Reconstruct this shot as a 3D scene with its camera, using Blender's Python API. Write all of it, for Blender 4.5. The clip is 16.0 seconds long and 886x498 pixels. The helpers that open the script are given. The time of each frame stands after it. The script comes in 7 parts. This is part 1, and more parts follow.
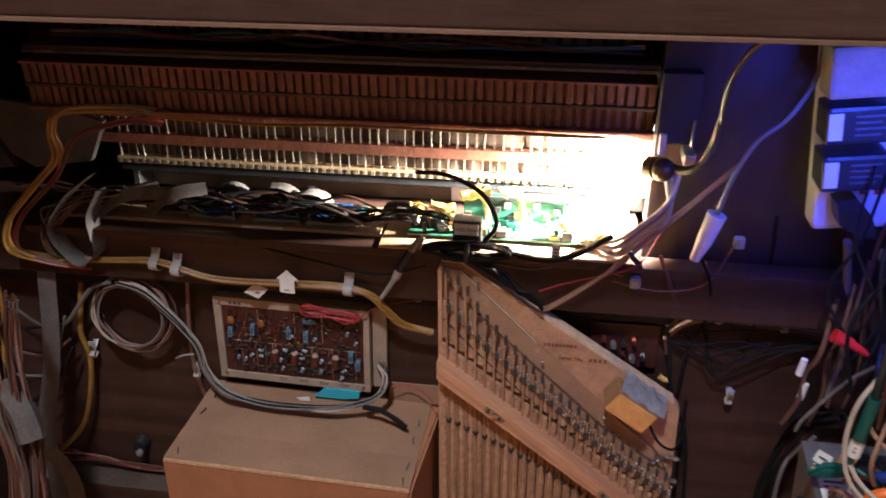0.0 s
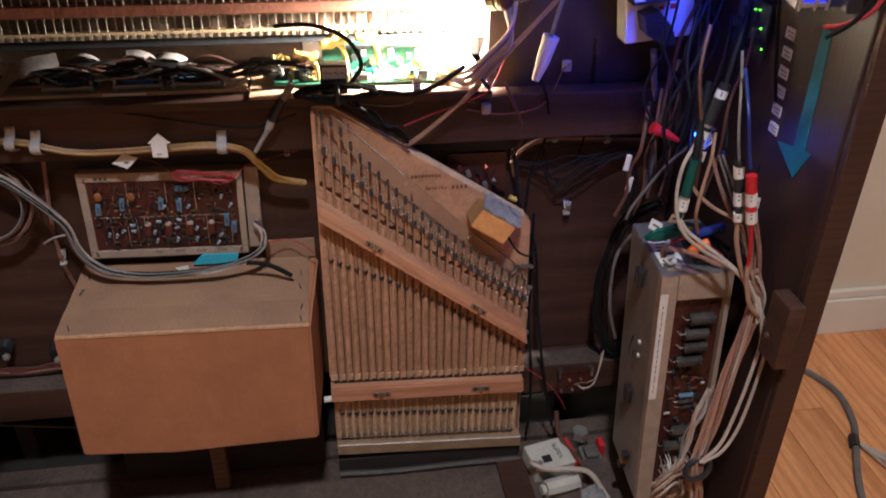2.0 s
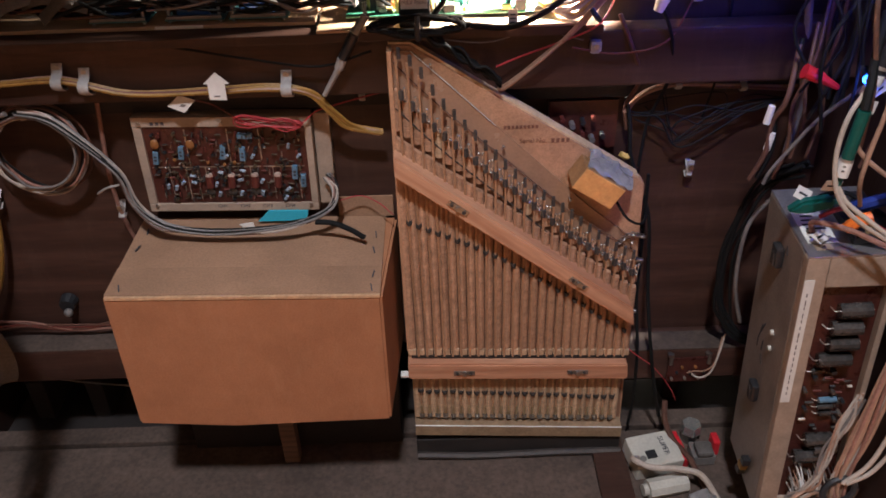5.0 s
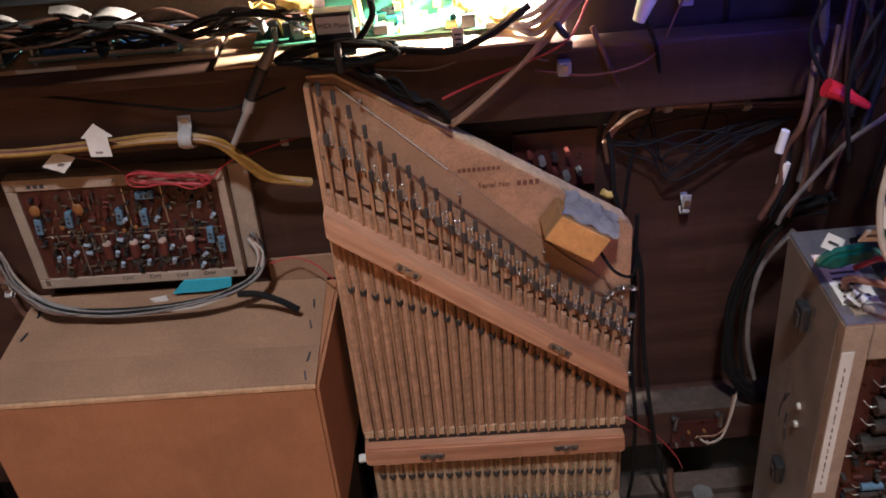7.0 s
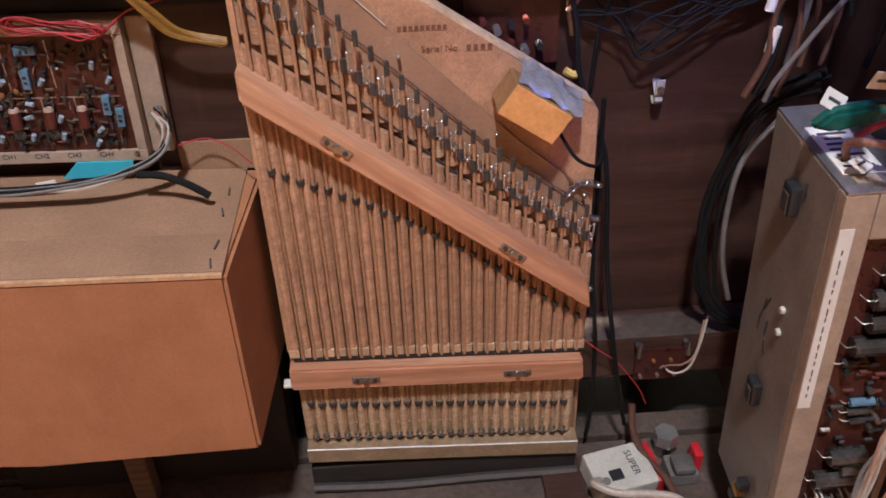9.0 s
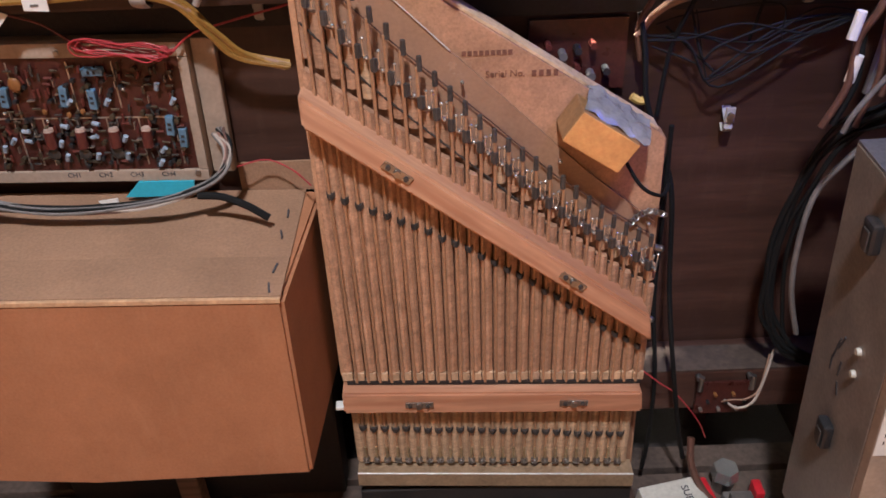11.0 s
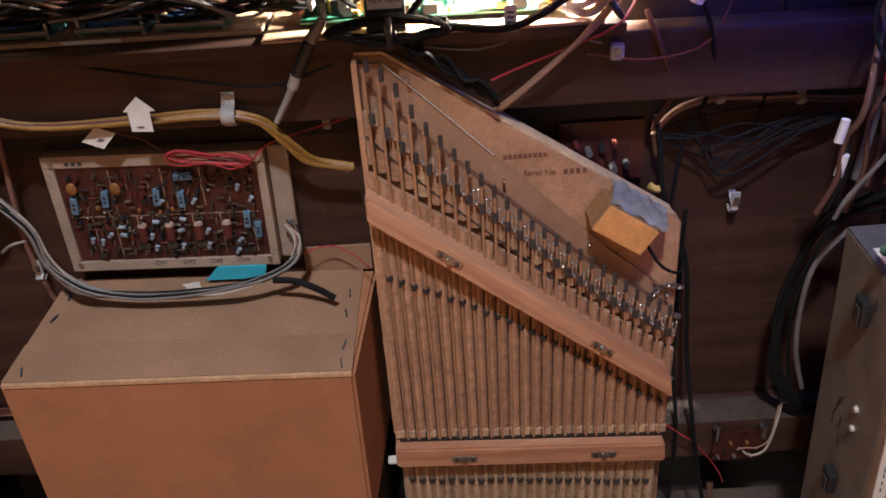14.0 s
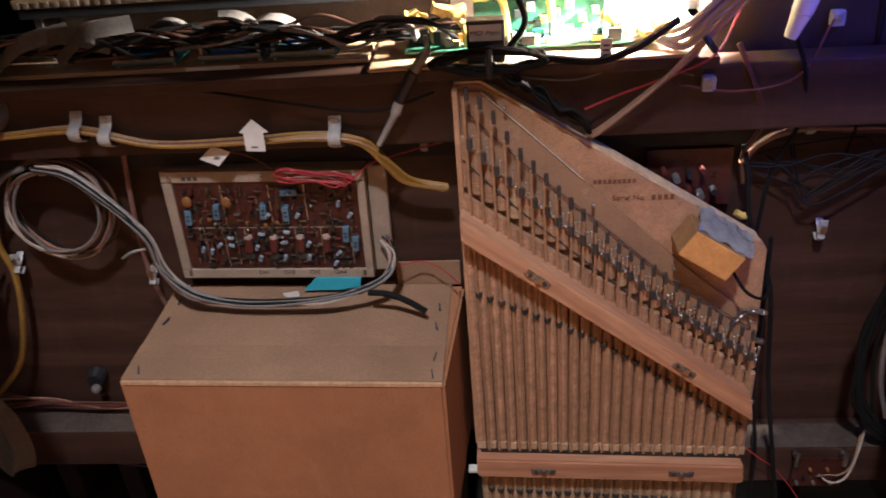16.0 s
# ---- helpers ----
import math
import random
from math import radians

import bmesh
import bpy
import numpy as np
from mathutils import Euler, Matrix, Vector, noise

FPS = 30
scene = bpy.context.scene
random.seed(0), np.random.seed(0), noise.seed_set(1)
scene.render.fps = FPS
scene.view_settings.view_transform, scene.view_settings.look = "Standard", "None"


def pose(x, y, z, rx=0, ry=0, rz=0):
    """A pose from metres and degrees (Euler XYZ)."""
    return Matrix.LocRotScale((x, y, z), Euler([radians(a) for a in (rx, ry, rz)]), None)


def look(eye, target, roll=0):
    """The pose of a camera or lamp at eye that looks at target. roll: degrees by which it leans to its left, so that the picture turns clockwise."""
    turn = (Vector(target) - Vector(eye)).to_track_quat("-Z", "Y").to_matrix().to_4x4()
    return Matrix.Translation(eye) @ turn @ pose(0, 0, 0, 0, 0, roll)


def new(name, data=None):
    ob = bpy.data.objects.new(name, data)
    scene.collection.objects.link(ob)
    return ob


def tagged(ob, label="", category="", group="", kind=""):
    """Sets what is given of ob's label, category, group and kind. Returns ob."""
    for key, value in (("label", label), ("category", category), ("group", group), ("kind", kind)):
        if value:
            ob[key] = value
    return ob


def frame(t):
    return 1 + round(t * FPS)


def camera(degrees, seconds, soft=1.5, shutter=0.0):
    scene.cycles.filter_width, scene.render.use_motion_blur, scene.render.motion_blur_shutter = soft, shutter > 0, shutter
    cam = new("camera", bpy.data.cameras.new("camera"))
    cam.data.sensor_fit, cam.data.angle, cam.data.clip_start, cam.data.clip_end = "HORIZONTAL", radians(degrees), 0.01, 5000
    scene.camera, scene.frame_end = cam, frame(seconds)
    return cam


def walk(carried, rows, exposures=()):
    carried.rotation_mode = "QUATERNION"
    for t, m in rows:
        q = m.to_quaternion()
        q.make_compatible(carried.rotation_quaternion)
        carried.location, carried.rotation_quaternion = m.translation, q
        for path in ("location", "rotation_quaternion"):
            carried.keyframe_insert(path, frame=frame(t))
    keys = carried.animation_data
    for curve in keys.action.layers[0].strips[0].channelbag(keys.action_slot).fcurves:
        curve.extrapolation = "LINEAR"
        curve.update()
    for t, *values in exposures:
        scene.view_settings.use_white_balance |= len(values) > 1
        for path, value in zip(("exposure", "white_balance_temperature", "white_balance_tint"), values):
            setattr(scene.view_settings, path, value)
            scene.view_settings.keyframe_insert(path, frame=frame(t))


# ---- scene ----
cam = camera(57.0, 16.0, 1.7, 0.4)

PATH = [
    (0, (0.034, 0.095, 0.99), (-0.236, 1.856, 0.083), -0.2),
    (0.5, (0.019, 0.035, 0.992), (-0.086, 1.818, 0.091), -0.2),
    (1, (-0.055, -0.013, 0.967), (0.121, 1.761, 0.061), 0.8),
    (1.5, (-0.079, -0.038, 0.941), (0.186, 1.696, -0.018), 1.5),
    (2, (-0.076, -0.041, 0.928), (0.189, 1.646, -0.113), 1.0),
    (2.5, (-0.084, -0.034, 0.917), (0.118, 1.609, -0.206), 1.3),
    (3, (-0.08, -0.028, 0.917), (0.053, 1.615, -0.216), 1.1),
    (3.5, (-0.074, -0.021, 0.921), (-0.01, 1.635, -0.199), 0.7),
    (6, (-0.027, 0.189, 0.813), (-0.02, 1.828, -0.333), -3.1),
    (6.5, (-0.022, 0.228, 0.806), (0.077, 1.871, -0.33), -2.1),
    (7, (0.004, 0.257, 0.816), (0.02, 1.908, -0.313), -4.6),
    (7.5, (-0.011, 0.306, 0.782), (0.127, 1.914, -0.4), -2.7),
    (8, (0.008, 0.288, 0.744), (0.178, 1.895, -0.435), -1.3),
    (8.5, (0.024, 0.281, 0.701), (0.167, 1.915, -0.443), -0.7),
    (9, (0.021, 0.292, 0.68), (0.125, 1.924, -0.472), -1.5),
    (11.5, (0.009, 0.311, 0.69), (-0.005, 1.963, -0.437), -2.3),
    (12, (0.003, 0.293, 0.717), (0.009, 1.939, -0.419), -1.9),
    (12.5, (-0.011, 0.259, 0.75), (-0.008, 1.906, -0.385), -2.4),
    (13, (-0.019, 0.252, 0.767), (-0.041, 1.916, -0.342), -3.6),
    (13.5, (-0.021, 0.257, 0.765), (-0.039, 1.946, -0.306), -3.9),
    (14, (-0.023, 0.253, 0.772), (-0.039, 1.95, -0.287), -3.7),
    (14.5, (-0.026, 0.248, 0.776), (-0.039, 1.953, -0.27), -3.6),
    (15, (-0.031, 0.243, 0.777), (-0.057, 1.948, -0.268), -4.0),
    (15.5, (-0.04, 0.239, 0.787), (-0.11, 1.942, -0.26), -4.1),
    (16, (-0.043, 0.228, 0.799), (-0.221, 1.933, -0.231), -4.8),
]
EXPOSURES = [(0.0, 0.12, 5800, 10), (0.5, 0.14, 5800, 10), (1.5, 0.15, 5800, 10), (2.5, 0.04, 5800, 10), (3.5, 0.0, 5800, 10), (6.0, 0.55, 5800, 10), (6.5, 0.55, 5800, 10), (7.0, 0.17, 5800, 10), (7.5, 0.35, 5800, 10), (8.0, 0.82, 5800, 10), (9.0, 0.82, 5800, 10), (11.5, 0.84, 5800, 10), (12.5, 0.88, 5800, 10), (13.0, 0.74, 5800, 10), (14.0, 0.28, 5800, 10), (16.0, 0.22, 5800, 10)]
walk(cam, [(t, look(eye, target, roll)) for t, eye, target, roll in PATH], EXPOSURES)

# ---- world and light ----
world = bpy.data.worlds.new("room_air")
scene.world = world
world.use_nodes = True
world.node_tree.nodes["Background"].inputs["Color"].default_value = (0.85, 0.78, 0.75, 1)
world.node_tree.nodes["Background"].inputs["Strength"].default_value = 0.032


def lamp(name, kind, place, target, energy, color, size=0.1, spot=None):
    data = bpy.data.lights.new(name, kind)
    data.energy, data.color = energy, color
    if kind == "AREA":
        data.shape, data.size = "DISK", size
    else:
        data.shadow_soft_size = size
    if spot:
        data.spot_size, data.spot_blend = radians(spot), 0.8
    ob = new(name, data)
    ob.matrix_world = look(place, target)
    return ob


lamp("ceiling_bulb", "AREA", (-0.12, -0.28, 2.33), (-0.06, -0.2, 0.0), 36.0, (0.98, 0.93, 0.92), 0.16)
lamp("work_lamp_bulb", "SPOT", (0.122, 0.956, 0.668), (0.085, 1.010, 0.612), 230.0, (1.0, 0.88, 0.70), 0.010, 138)
FAN = lamp("fan_led", "AREA", (0.335, 0.725, 0.790), (0.32, 0.95, 0.66), 0.48, (0.05, 0.08, 1.0), 0.10)
FAN.data.spread = radians(100)
lamp("status_led", "POINT", (0.347, 0.765, 0.548), (0, 0, 0), 0.05, (0.05, 0.12, 1.0), 0.004)


# ---- materials ----
def shade(name, color, rough=0.6, metal=0.0, vary=0.25, scale=40.0, bump=0.15, stretch=(1, 1, 1), dark=None, fine=300.0, spec=0.4, island=False, spin=0.0):
    """A surface with colour variation at two scales and a fine relief."""
    m = bpy.data.materials.new(name)
    m.use_nodes = True
    nt = m.node_tree
    b = nt.nodes["Principled BSDF"]
    b.inputs["Roughness"].default_value = rough
    b.inputs["Metallic"].default_value = metal
    b.inputs["Specular IOR Level"].default_value = spec
    tc = nt.nodes.new("ShaderNodeTexCoord")
    mp = nt.nodes.new("ShaderNodeMapping")
    mp.inputs["Scale"].default_value = stretch
    nt.links.new(tc.outputs["Object"], mp.inputs["Vector"])
    oi = nt.nodes.new("ShaderNodeObjectInfo")
    far = nt.nodes.new("ShaderNodeVectorMath")
    far.operation = "SCALE"
    far.inputs[0].default_value = (7.3, 11.9, 5.7)
    nt.links.new(oi.outputs["Random"], far.inputs["Scale"])
    nt.links.new(far.outputs["Vector"], mp.inputs["Location"])
    n1 = nt.nodes.new("ShaderNodeTexNoise")
    n1.inputs["Scale"].default_value = scale
    n1.inputs["Detail"].default_value = 6
    n1.inputs["Roughness"].default_value = 0.65
    n2 = nt.nodes.new("ShaderNodeTexNoise")
    n2.inputs["Scale"].default_value = fine
    n2.inputs["Detail"].default_value = 3
    nt.links.new(mp.outputs["Vector"], n1.inputs["Vector"])
    nt.links.new(mp.outputs["Vector"], n2.inputs["Vector"])
    ramp = nt.nodes.new("ShaderNodeValToRGB")
    lo = dark or tuple(c * (1 - vary) for c in color)
    hi = tuple(min(1.0, c * (1 + vary * 0.6)) for c in color)
    ramp.color_ramp.elements[0].position, ramp.color_ramp.elements[1].position = 0.3, 0.7
    ramp.color_ramp.elements[0].color, ramp.color_ramp.elements[1].color = (*lo, 1), (*hi, 1)
    nt.links.new(n1.outputs["Fac"], ramp.inputs["Fac"])
    mix = nt.nodes.new("ShaderNodeMixRGB")
    mix.blend_type = "OVERLAY"
    mix.inputs["Fac"].default_value = min(0.6, vary * 1.2)
    nt.links.new(ramp.outputs["Color"], mix.inputs["Color1"])
    nt.links.new(n2.outputs["Fac"], mix.inputs["Color2"])
    out = mix
    info = nt.nodes.new("ShaderNodeObjectInfo")
    hsv = nt.nodes.new("ShaderNodeHueSaturation")
    vr = nt.nodes.new("ShaderNodeMapRange")
    vr.inputs["To Min"].default_value, vr.inputs["To Max"].default_value = 1 - vary * 0.35, 1 + vary * 0.35
    nt.links.new(info.outputs["Random"], vr.inputs["Value"])
    if island:
        geo = nt.nodes.new("ShaderNodeNewGeometry")
        nt.links.new(geo.outputs["Random Per Island"], vr.inputs["Value"])
    nt.links.new(vr.outputs["Result"], hsv.inputs["Value"])
    nt.links.new(out.outputs["Color"], hsv.inputs["Color"])
    nt.links.new(hsv.outputs["Color"], b.inputs["Base Color"])
    rr = nt.nodes.new("ShaderNodeMapRange")
    rr.inputs["To Min"].default_value, rr.inputs["To Max"].default_value = max(0.05, rough - 0.12), min(1.0, rough + 0.12)
    nt.links.new(n1.outputs["Fac"], rr.inputs["Value"])
    nt.links.new(rr.outputs["Result"], b.inputs["Roughness"])
    if spin:
        turn = nt.nodes.new("ShaderNodeMapping")
        turn.inputs["Rotation"].default_value = (0, radians(spin), 0)
        nt.links.new(tc.outputs["Object"], turn.inputs["Vector"])
        nt.links.new(turn.outputs["Vector"], mp.inputs["Vector"])
    if bump:
        bp = nt.nodes.new("ShaderNodeBump")
        bp.inputs["Strength"].default_value = bump
        bp.inputs["Distance"].default_value = 0.002
        nt.links.new(n2.outputs["Fac"], bp.inputs["Height"])
        nt.links.new(bp.outputs["Normal"], b.inputs["Normal"])
    return m


def grained(name, color, dark, rough=0.5, along="x", rings=26.0, warp=3.0, fine=220.0, bump=0.12, spin=0.0):
    """Sawn wood: distorted growth bands and fine pores along one axis."""
    m = shade(name, color, rough, 0, 0.3, 14.0, bump, {"x": (0.12, 1, 1), "y": (1, 0.12, 1), "z": (1, 1, 0.12)}[along], dark, fine, spin=spin)
    nt = m.node_tree
    wave = nt.nodes.new("ShaderNodeTexWave")
    wave.bands_direction = {"x": "Z", "y": "X", "z": "X"}[along]
    wave.inputs["Scale"].default_value = rings
    wave.inputs["Distortion"].default_value = warp
    wave.inputs["Detail"].default_value = 3
    wave.inputs["Detail Scale"].default_value = 1.5
    mp = next(n for n in nt.nodes if n.bl_idname == "ShaderNodeMapping")
    nt.links.new(mp.outputs["Vector"], wave.inputs["Vector"])
    mix = next(n for n in nt.nodes if n.bl_idname == "ShaderNodeMixRGB")
    hsv = next(n for n in nt.nodes if n.bl_idname == "ShaderNodeHueSaturation")
    band = nt.nodes.new("ShaderNodeMixRGB")
    band.blend_type = "MIX"
    band.inputs["Color2"].default_value = (*dark, 1)
    f = nt.nodes.new("ShaderNodeMapRange")
    f.inputs["From Min"].default_value, f.inputs["To Max"].default_value = 0.45, 0.55
    nt.links.new(wave.outputs["Fac"], f.inputs["Value"])
    nt.links.new(f.outputs["Result"], band.inputs["Fac"])
    nt.links.new(mix.outputs["Color"], band.inputs["Color1"])
    nt.links.new(band.outputs["Color"], hsv.inputs["Color"])
    return m


def glowing(name, color, strength):
    m = bpy.data.materials.new(name)
    m.use_nodes = True
    b = m.node_tree.nodes["Principled BSDF"]
    b.inputs["Base Color"].default_value = (*color, 1)
    b.inputs["Emission Color"].default_value = (*color, 1)
    b.inputs["Emission Strength"].default_value = strength
    return m


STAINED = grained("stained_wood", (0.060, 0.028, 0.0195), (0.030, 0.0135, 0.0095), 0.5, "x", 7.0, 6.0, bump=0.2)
# darker copy of the stain: the low light on these panels is in the colour
STAINED_V = grained("shaded_side_stain", (0.036, 0.018, 0.014), (0.020, 0.010, 0.008), 0.45, "z", 10.0, 4.0)
RAWEDGE = grained("dark_worn_edge_wood", (0.055, 0.025, 0.016), (0.036, 0.016, 0.010), 0.6, "x", 30.0, 3.0)
DUSTY = shade("dusty_board", (0.084, 0.059, 0.046), 0.85, 0, 0.45, 9.0, 0.3, fine=160.0)
# near-black tone: the shade of recesses and gaps is put into the colour
DARKVOID = shade("shaded_void_wood", (0.024, 0.019, 0.017), 0.7, 0, 0.3)
PINE = grained("reddish_pine", (0.60, 0.355, 0.215), (0.40, 0.17, 0.09), 0.5, "x", 20.0, 5.0, bump=0.1)
PINE_D = grained("reddish_pine_diagonal", (0.60, 0.355, 0.215), (0.40, 0.17, 0.09), 0.5, "x", 20.0, 5.0, bump=0.1, spin=-38.6)
DOWEL = shade("tan_dowel", (0.455, 0.258, 0.155), 0.55, 0, 0.38, 90.0, 0.15, (1, 1, 0.30), fine=520.0)
PALEDOWEL = shade("pale_worn_slat", (0.50, 0.335, 0.205), 0.6, 0, 0.35, 70.0, 0.15, (1, 1, 0.4), fine=420.0)
HARDBOARD = shade("tan_fibreboard", (0.48, 0.265, 0.15), 0.55, 0, 0.3, 24.0, 0.2, fine=500.0)
SHEET = shade("brown_plastic_sheet", (0.34, 0.20, 0.125), 0.24, 0, 0.15, 20.0, 0.03, spec=0.6)
CARD = shade("brown_cardboard", (0.37, 0.165, 0.080), 0.85, 0, 0.14, 16.0, 0.25, fine=420.0, spec=0.2)
CARDTOP = shade("dusty_cardboard", (0.33, 0.195, 0.118), 0.85, 0, 0.22, 10.0, 0.25, fine=420.0, spec=0.2)
CARDEDGE = shade("worn_cardboard_edge", (0.58, 0.36, 0.2), 0.9, 0, 0.25, 80.0, 0.3)
STRIPTAN = shade("dull_tan_metal", (0.36, 0.25, 0.15), 0.5, 0.35, 0.3, 50.0, 0.08)
BRASS = shade("brass", (0.50, 0.38, 0.22), 0.45, 0.7, 0.25, 90.0, 0.05)
STEEL = shade("dull_steel", (0.42, 0.41, 0.39), 0.38, 1.0, 0.2, 60.0, 0.05)
NECKSTEEL = shade("tarnished_gooseneck_steel", (0.16, 0.15, 0.15), 0.45, 0.8, 0.25, 60.0, 0.05)
CHROME = shade("bright_steel", (0.66, 0.65, 0.62), 0.2, 0.8, 0.1, 60.0, 0.0)
RODMETAL = shade("tarnished_brass_rod", (0.48, 0.28, 0.16), 0.34, 0.3, 0.2, 90.0, 0.03)
# dark brown that puts the shade between the slats into the colour
GAPWOOD = shade("gap_shade_brown", (0.19, 0.10, 0.058), 0.7, 0, 0.3)
RUBBER = shade("dark_rubber", (0.060, 0.050, 0.045), 0.55, 0, 0.3)
BLACK = shade("black_plastic", (0.022, 0.022, 0.024), 0.38, 0, 0.25, 50.0, 0.05)
BLACKCABLE = shade("black_cable", (0.011, 0.011, 0.011), 0.65, 0, 0.2, 50.0, 0.0, spec=0.12)
GREY = shade("grey_cable", (0.17, 0.153, 0.142), 0.5, 0, 0.25)
# darker copy of the cable grey, with dim light put into the colour
DULLGREY = shade("dim_grey_cable", (0.11, 0.098, 0.09), 0.55, 0, 0.3)
WHITEWIRE = shade("cream_cable", (0.44, 0.37, 0.31), 0.5, 0, 0.2)
TANWIRE = shade("tan_cable", (0.33, 0.195, 0.13), 0.5, 0, 0.25)
PINKWIRE = shade("aged_brown_pink_wire", (0.27, 0.135, 0.10), 0.55, 0, 0.35)
YELLOW = shade("yellow_wire", (0.30, 0.165, 0.035), 0.45, 0, 0.3)
REDW = shade("red_wire", (0.38, 0.04, 0.045), 0.4, 0, 0.25)
BROWNW = shade("dark_brown_wire", (0.10, 0.045, 0.03), 0.55, 0, 0.3)
AGEDWHITE = shade("aged_white_plastic", (0.50, 0.48, 0.42), 0.45, 0, 0.15, 30.0, 0.04)
WHITE = shade("white_plastic", (0.78, 0.76, 0.70), 0.4, 0, 0.08, 30.0, 0.04)
PAPER = shade("white_paper_tag", (0.70, 0.68, 0.64), 0.8, 0, 0.1, 30.0, 0.05)
INK = shade("ink", (0.05, 0.05, 0.06), 0.7, 0, 0.1)
STAMP = shade("stamped_ink", (0.19, 0.08, 0.05), 0.7, 0, 0.3)
CLEAR = shade("milky_nylon", (0.36, 0.34, 0.32), 0.35, 0, 0.15)
BEIGE = shade("beige_painted_steel", (0.36, 0.275, 0.21), 0.45, 0, 0.18, 40.0, 0.06)
PCB = shade("red_brown_circuit_board", (0.060, 0.017, 0.013), 0.3, 0, 0.35, 50.0, 0.06)
PCB_GREEN = shade("green_circuit_board", (0.03, 0.12, 0.075), 0.35, 0, 0.35, 60.0, 0.06)
PCB_TEAL = shade("teal_circuit_board", (0.05, 0.15, 0.16), 0.35, 0, 0.35, 60.0, 0.06)
TIN = shade("tinned_track", (0.55, 0.52, 0.47), 0.4, 0.9, 0.2)
PALEBLUE = shade("pale_blue_capacitor", (0.11, 0.20, 0.29), 0.4, 0, 0.3)
DEEPBLUE = shade("blue_resistor_pack", (0.02, 0.09, 0.30), 0.3, 0, 0.2)
OXBLOOD = shade("dark_red_capacitor", (0.115, 0.028, 0.021), 0.4, 0, 0.2)
OCHRE = shade("ochre_disc_capacitor", (0.24, 0.10, 0.03), 0.45, 0, 0.2)
SILVERCAN = shade("silver_sleeve", (0.24, 0.225, 0.215), 0.35, 0.5, 0.2)
GREYCAP = shade("grey_waxed_capacitor", (0.060, 0.055, 0.052), 0.24, 0.2, 0.6, spec=0.7)
AMPGREY = shade("grey_brown_painted_steel", (0.27, 0.24, 0.215), 0.42, 0.3, 0.22, 30.0, 0.08)
AMPTOP = shade("zinc_plate", (0.42, 0.41, 0.42), 0.32, 0.8, 0.25, 18.0, 0.05)
TAPE = shade("blue_masking_tape", (0.02, 0.19, 0.26), 0.6, 0, 0.15, 60.0, 0.1)
CYAN = shade("light_blue_tape", (0.05, 0.42, 0.56), 0.6, 0, 0.1, 60.0, 0.1)
GREENP = shade("green_plug_sleeve", (0.006, 0.085, 0.068), 0.35, 0, 0.2)
REDP = shade("red_plug_sleeve", (0.55, 0.02, 0.03), 0.35, 0, 0.2)
ORANGEP = shade("orange_heat_shrink", (0.75, 0.16, 0.02), 0.4, 0, 0.2)
BLUEP = shade("blue_wire_sleeve", (0.012, 0.03, 0.18), 0.4, 0, 0.2)
OBLOCK = shade("orange_painted_block", (0.70, 0.335, 0.11), 0.55, 0, 0.2, 40.0, 0.15)
OBLOCKS = shade("orange_block_raw_side", (0.30, 0.16, 0.07), 0.6, 0, 0.25, 40.0, 0.15)
EDGEPINE = shade("pale_raw_board_edge", (0.60, 0.42, 0.25), 0.7, 0, 0.35, 40.0, 0.3, fine=200.0)
REDRAIL = shade("red_brown_fibre_strip", (0.25, 0.095, 0.058), 0.6, 0, 0.3, 50.0, 0.15)
RACKTAN = shade("tan_fibre_strip", (0.36, 0.25, 0.14), 0.55, 0, 0.3, 50.0, 0.15)
CONTACT = shade("tarnished_contact_metal", (0.30, 0.255, 0.205), 0.4, 0.3, 0.35, 90.0, 0.05)
YELLOWTAPE = shade("yellow_varnished_tape", (0.62, 0.43, 0.12), 0.4, 0, 0.25)
def scuff(m, scale, amount, tone):
    """Pale rubbed streaks and dust over a dark wood."""
    nt = m.node_tree
    b = nt.nodes["Principled BSDF"]
    src = b.inputs["Base Color"].links[0].from_socket
    tc = nt.nodes.new("ShaderNodeTexCoord")
    mp = nt.nodes.new("ShaderNodeMapping")
    mp.inputs["Rotation"].default_value = (0, radians(24), 0)
    mp.inputs["Scale"].default_value = (1.0, 1.0, 0.25)
    n = nt.nodes.new("ShaderNodeTexNoise")
    n.inputs["Scale"].default_value, n.inputs["Detail"].default_value, n.inputs["Roughness"].default_value = scale, 9, 0.75
    r = nt.nodes.new("ShaderNodeMapRange")
    r.inputs["From Min"].default_value, r.inputs["From Max"].default_value, r.inputs["To Max"].default_value = 0.52, 0.80, amount
    mix = nt.nodes.new("ShaderNodeMixRGB")
    mix.inputs["Color2"].default_value = (*tone, 1)
    nt.links.new(tc.outputs["Object"], mp.inputs["Vector"])
    nt.links.new(mp.outputs["Vector"], n.inputs["Vector"])
    nt.links.new(n.outputs["Fac"], r.inputs["Value"])
    nt.links.new(r.outputs["Result"], mix.inputs["Fac"])
    nt.links.new(src, mix.inputs["Color1"])
    nt.links.new(mix.outputs["Color"], b.inputs["Base Color"])


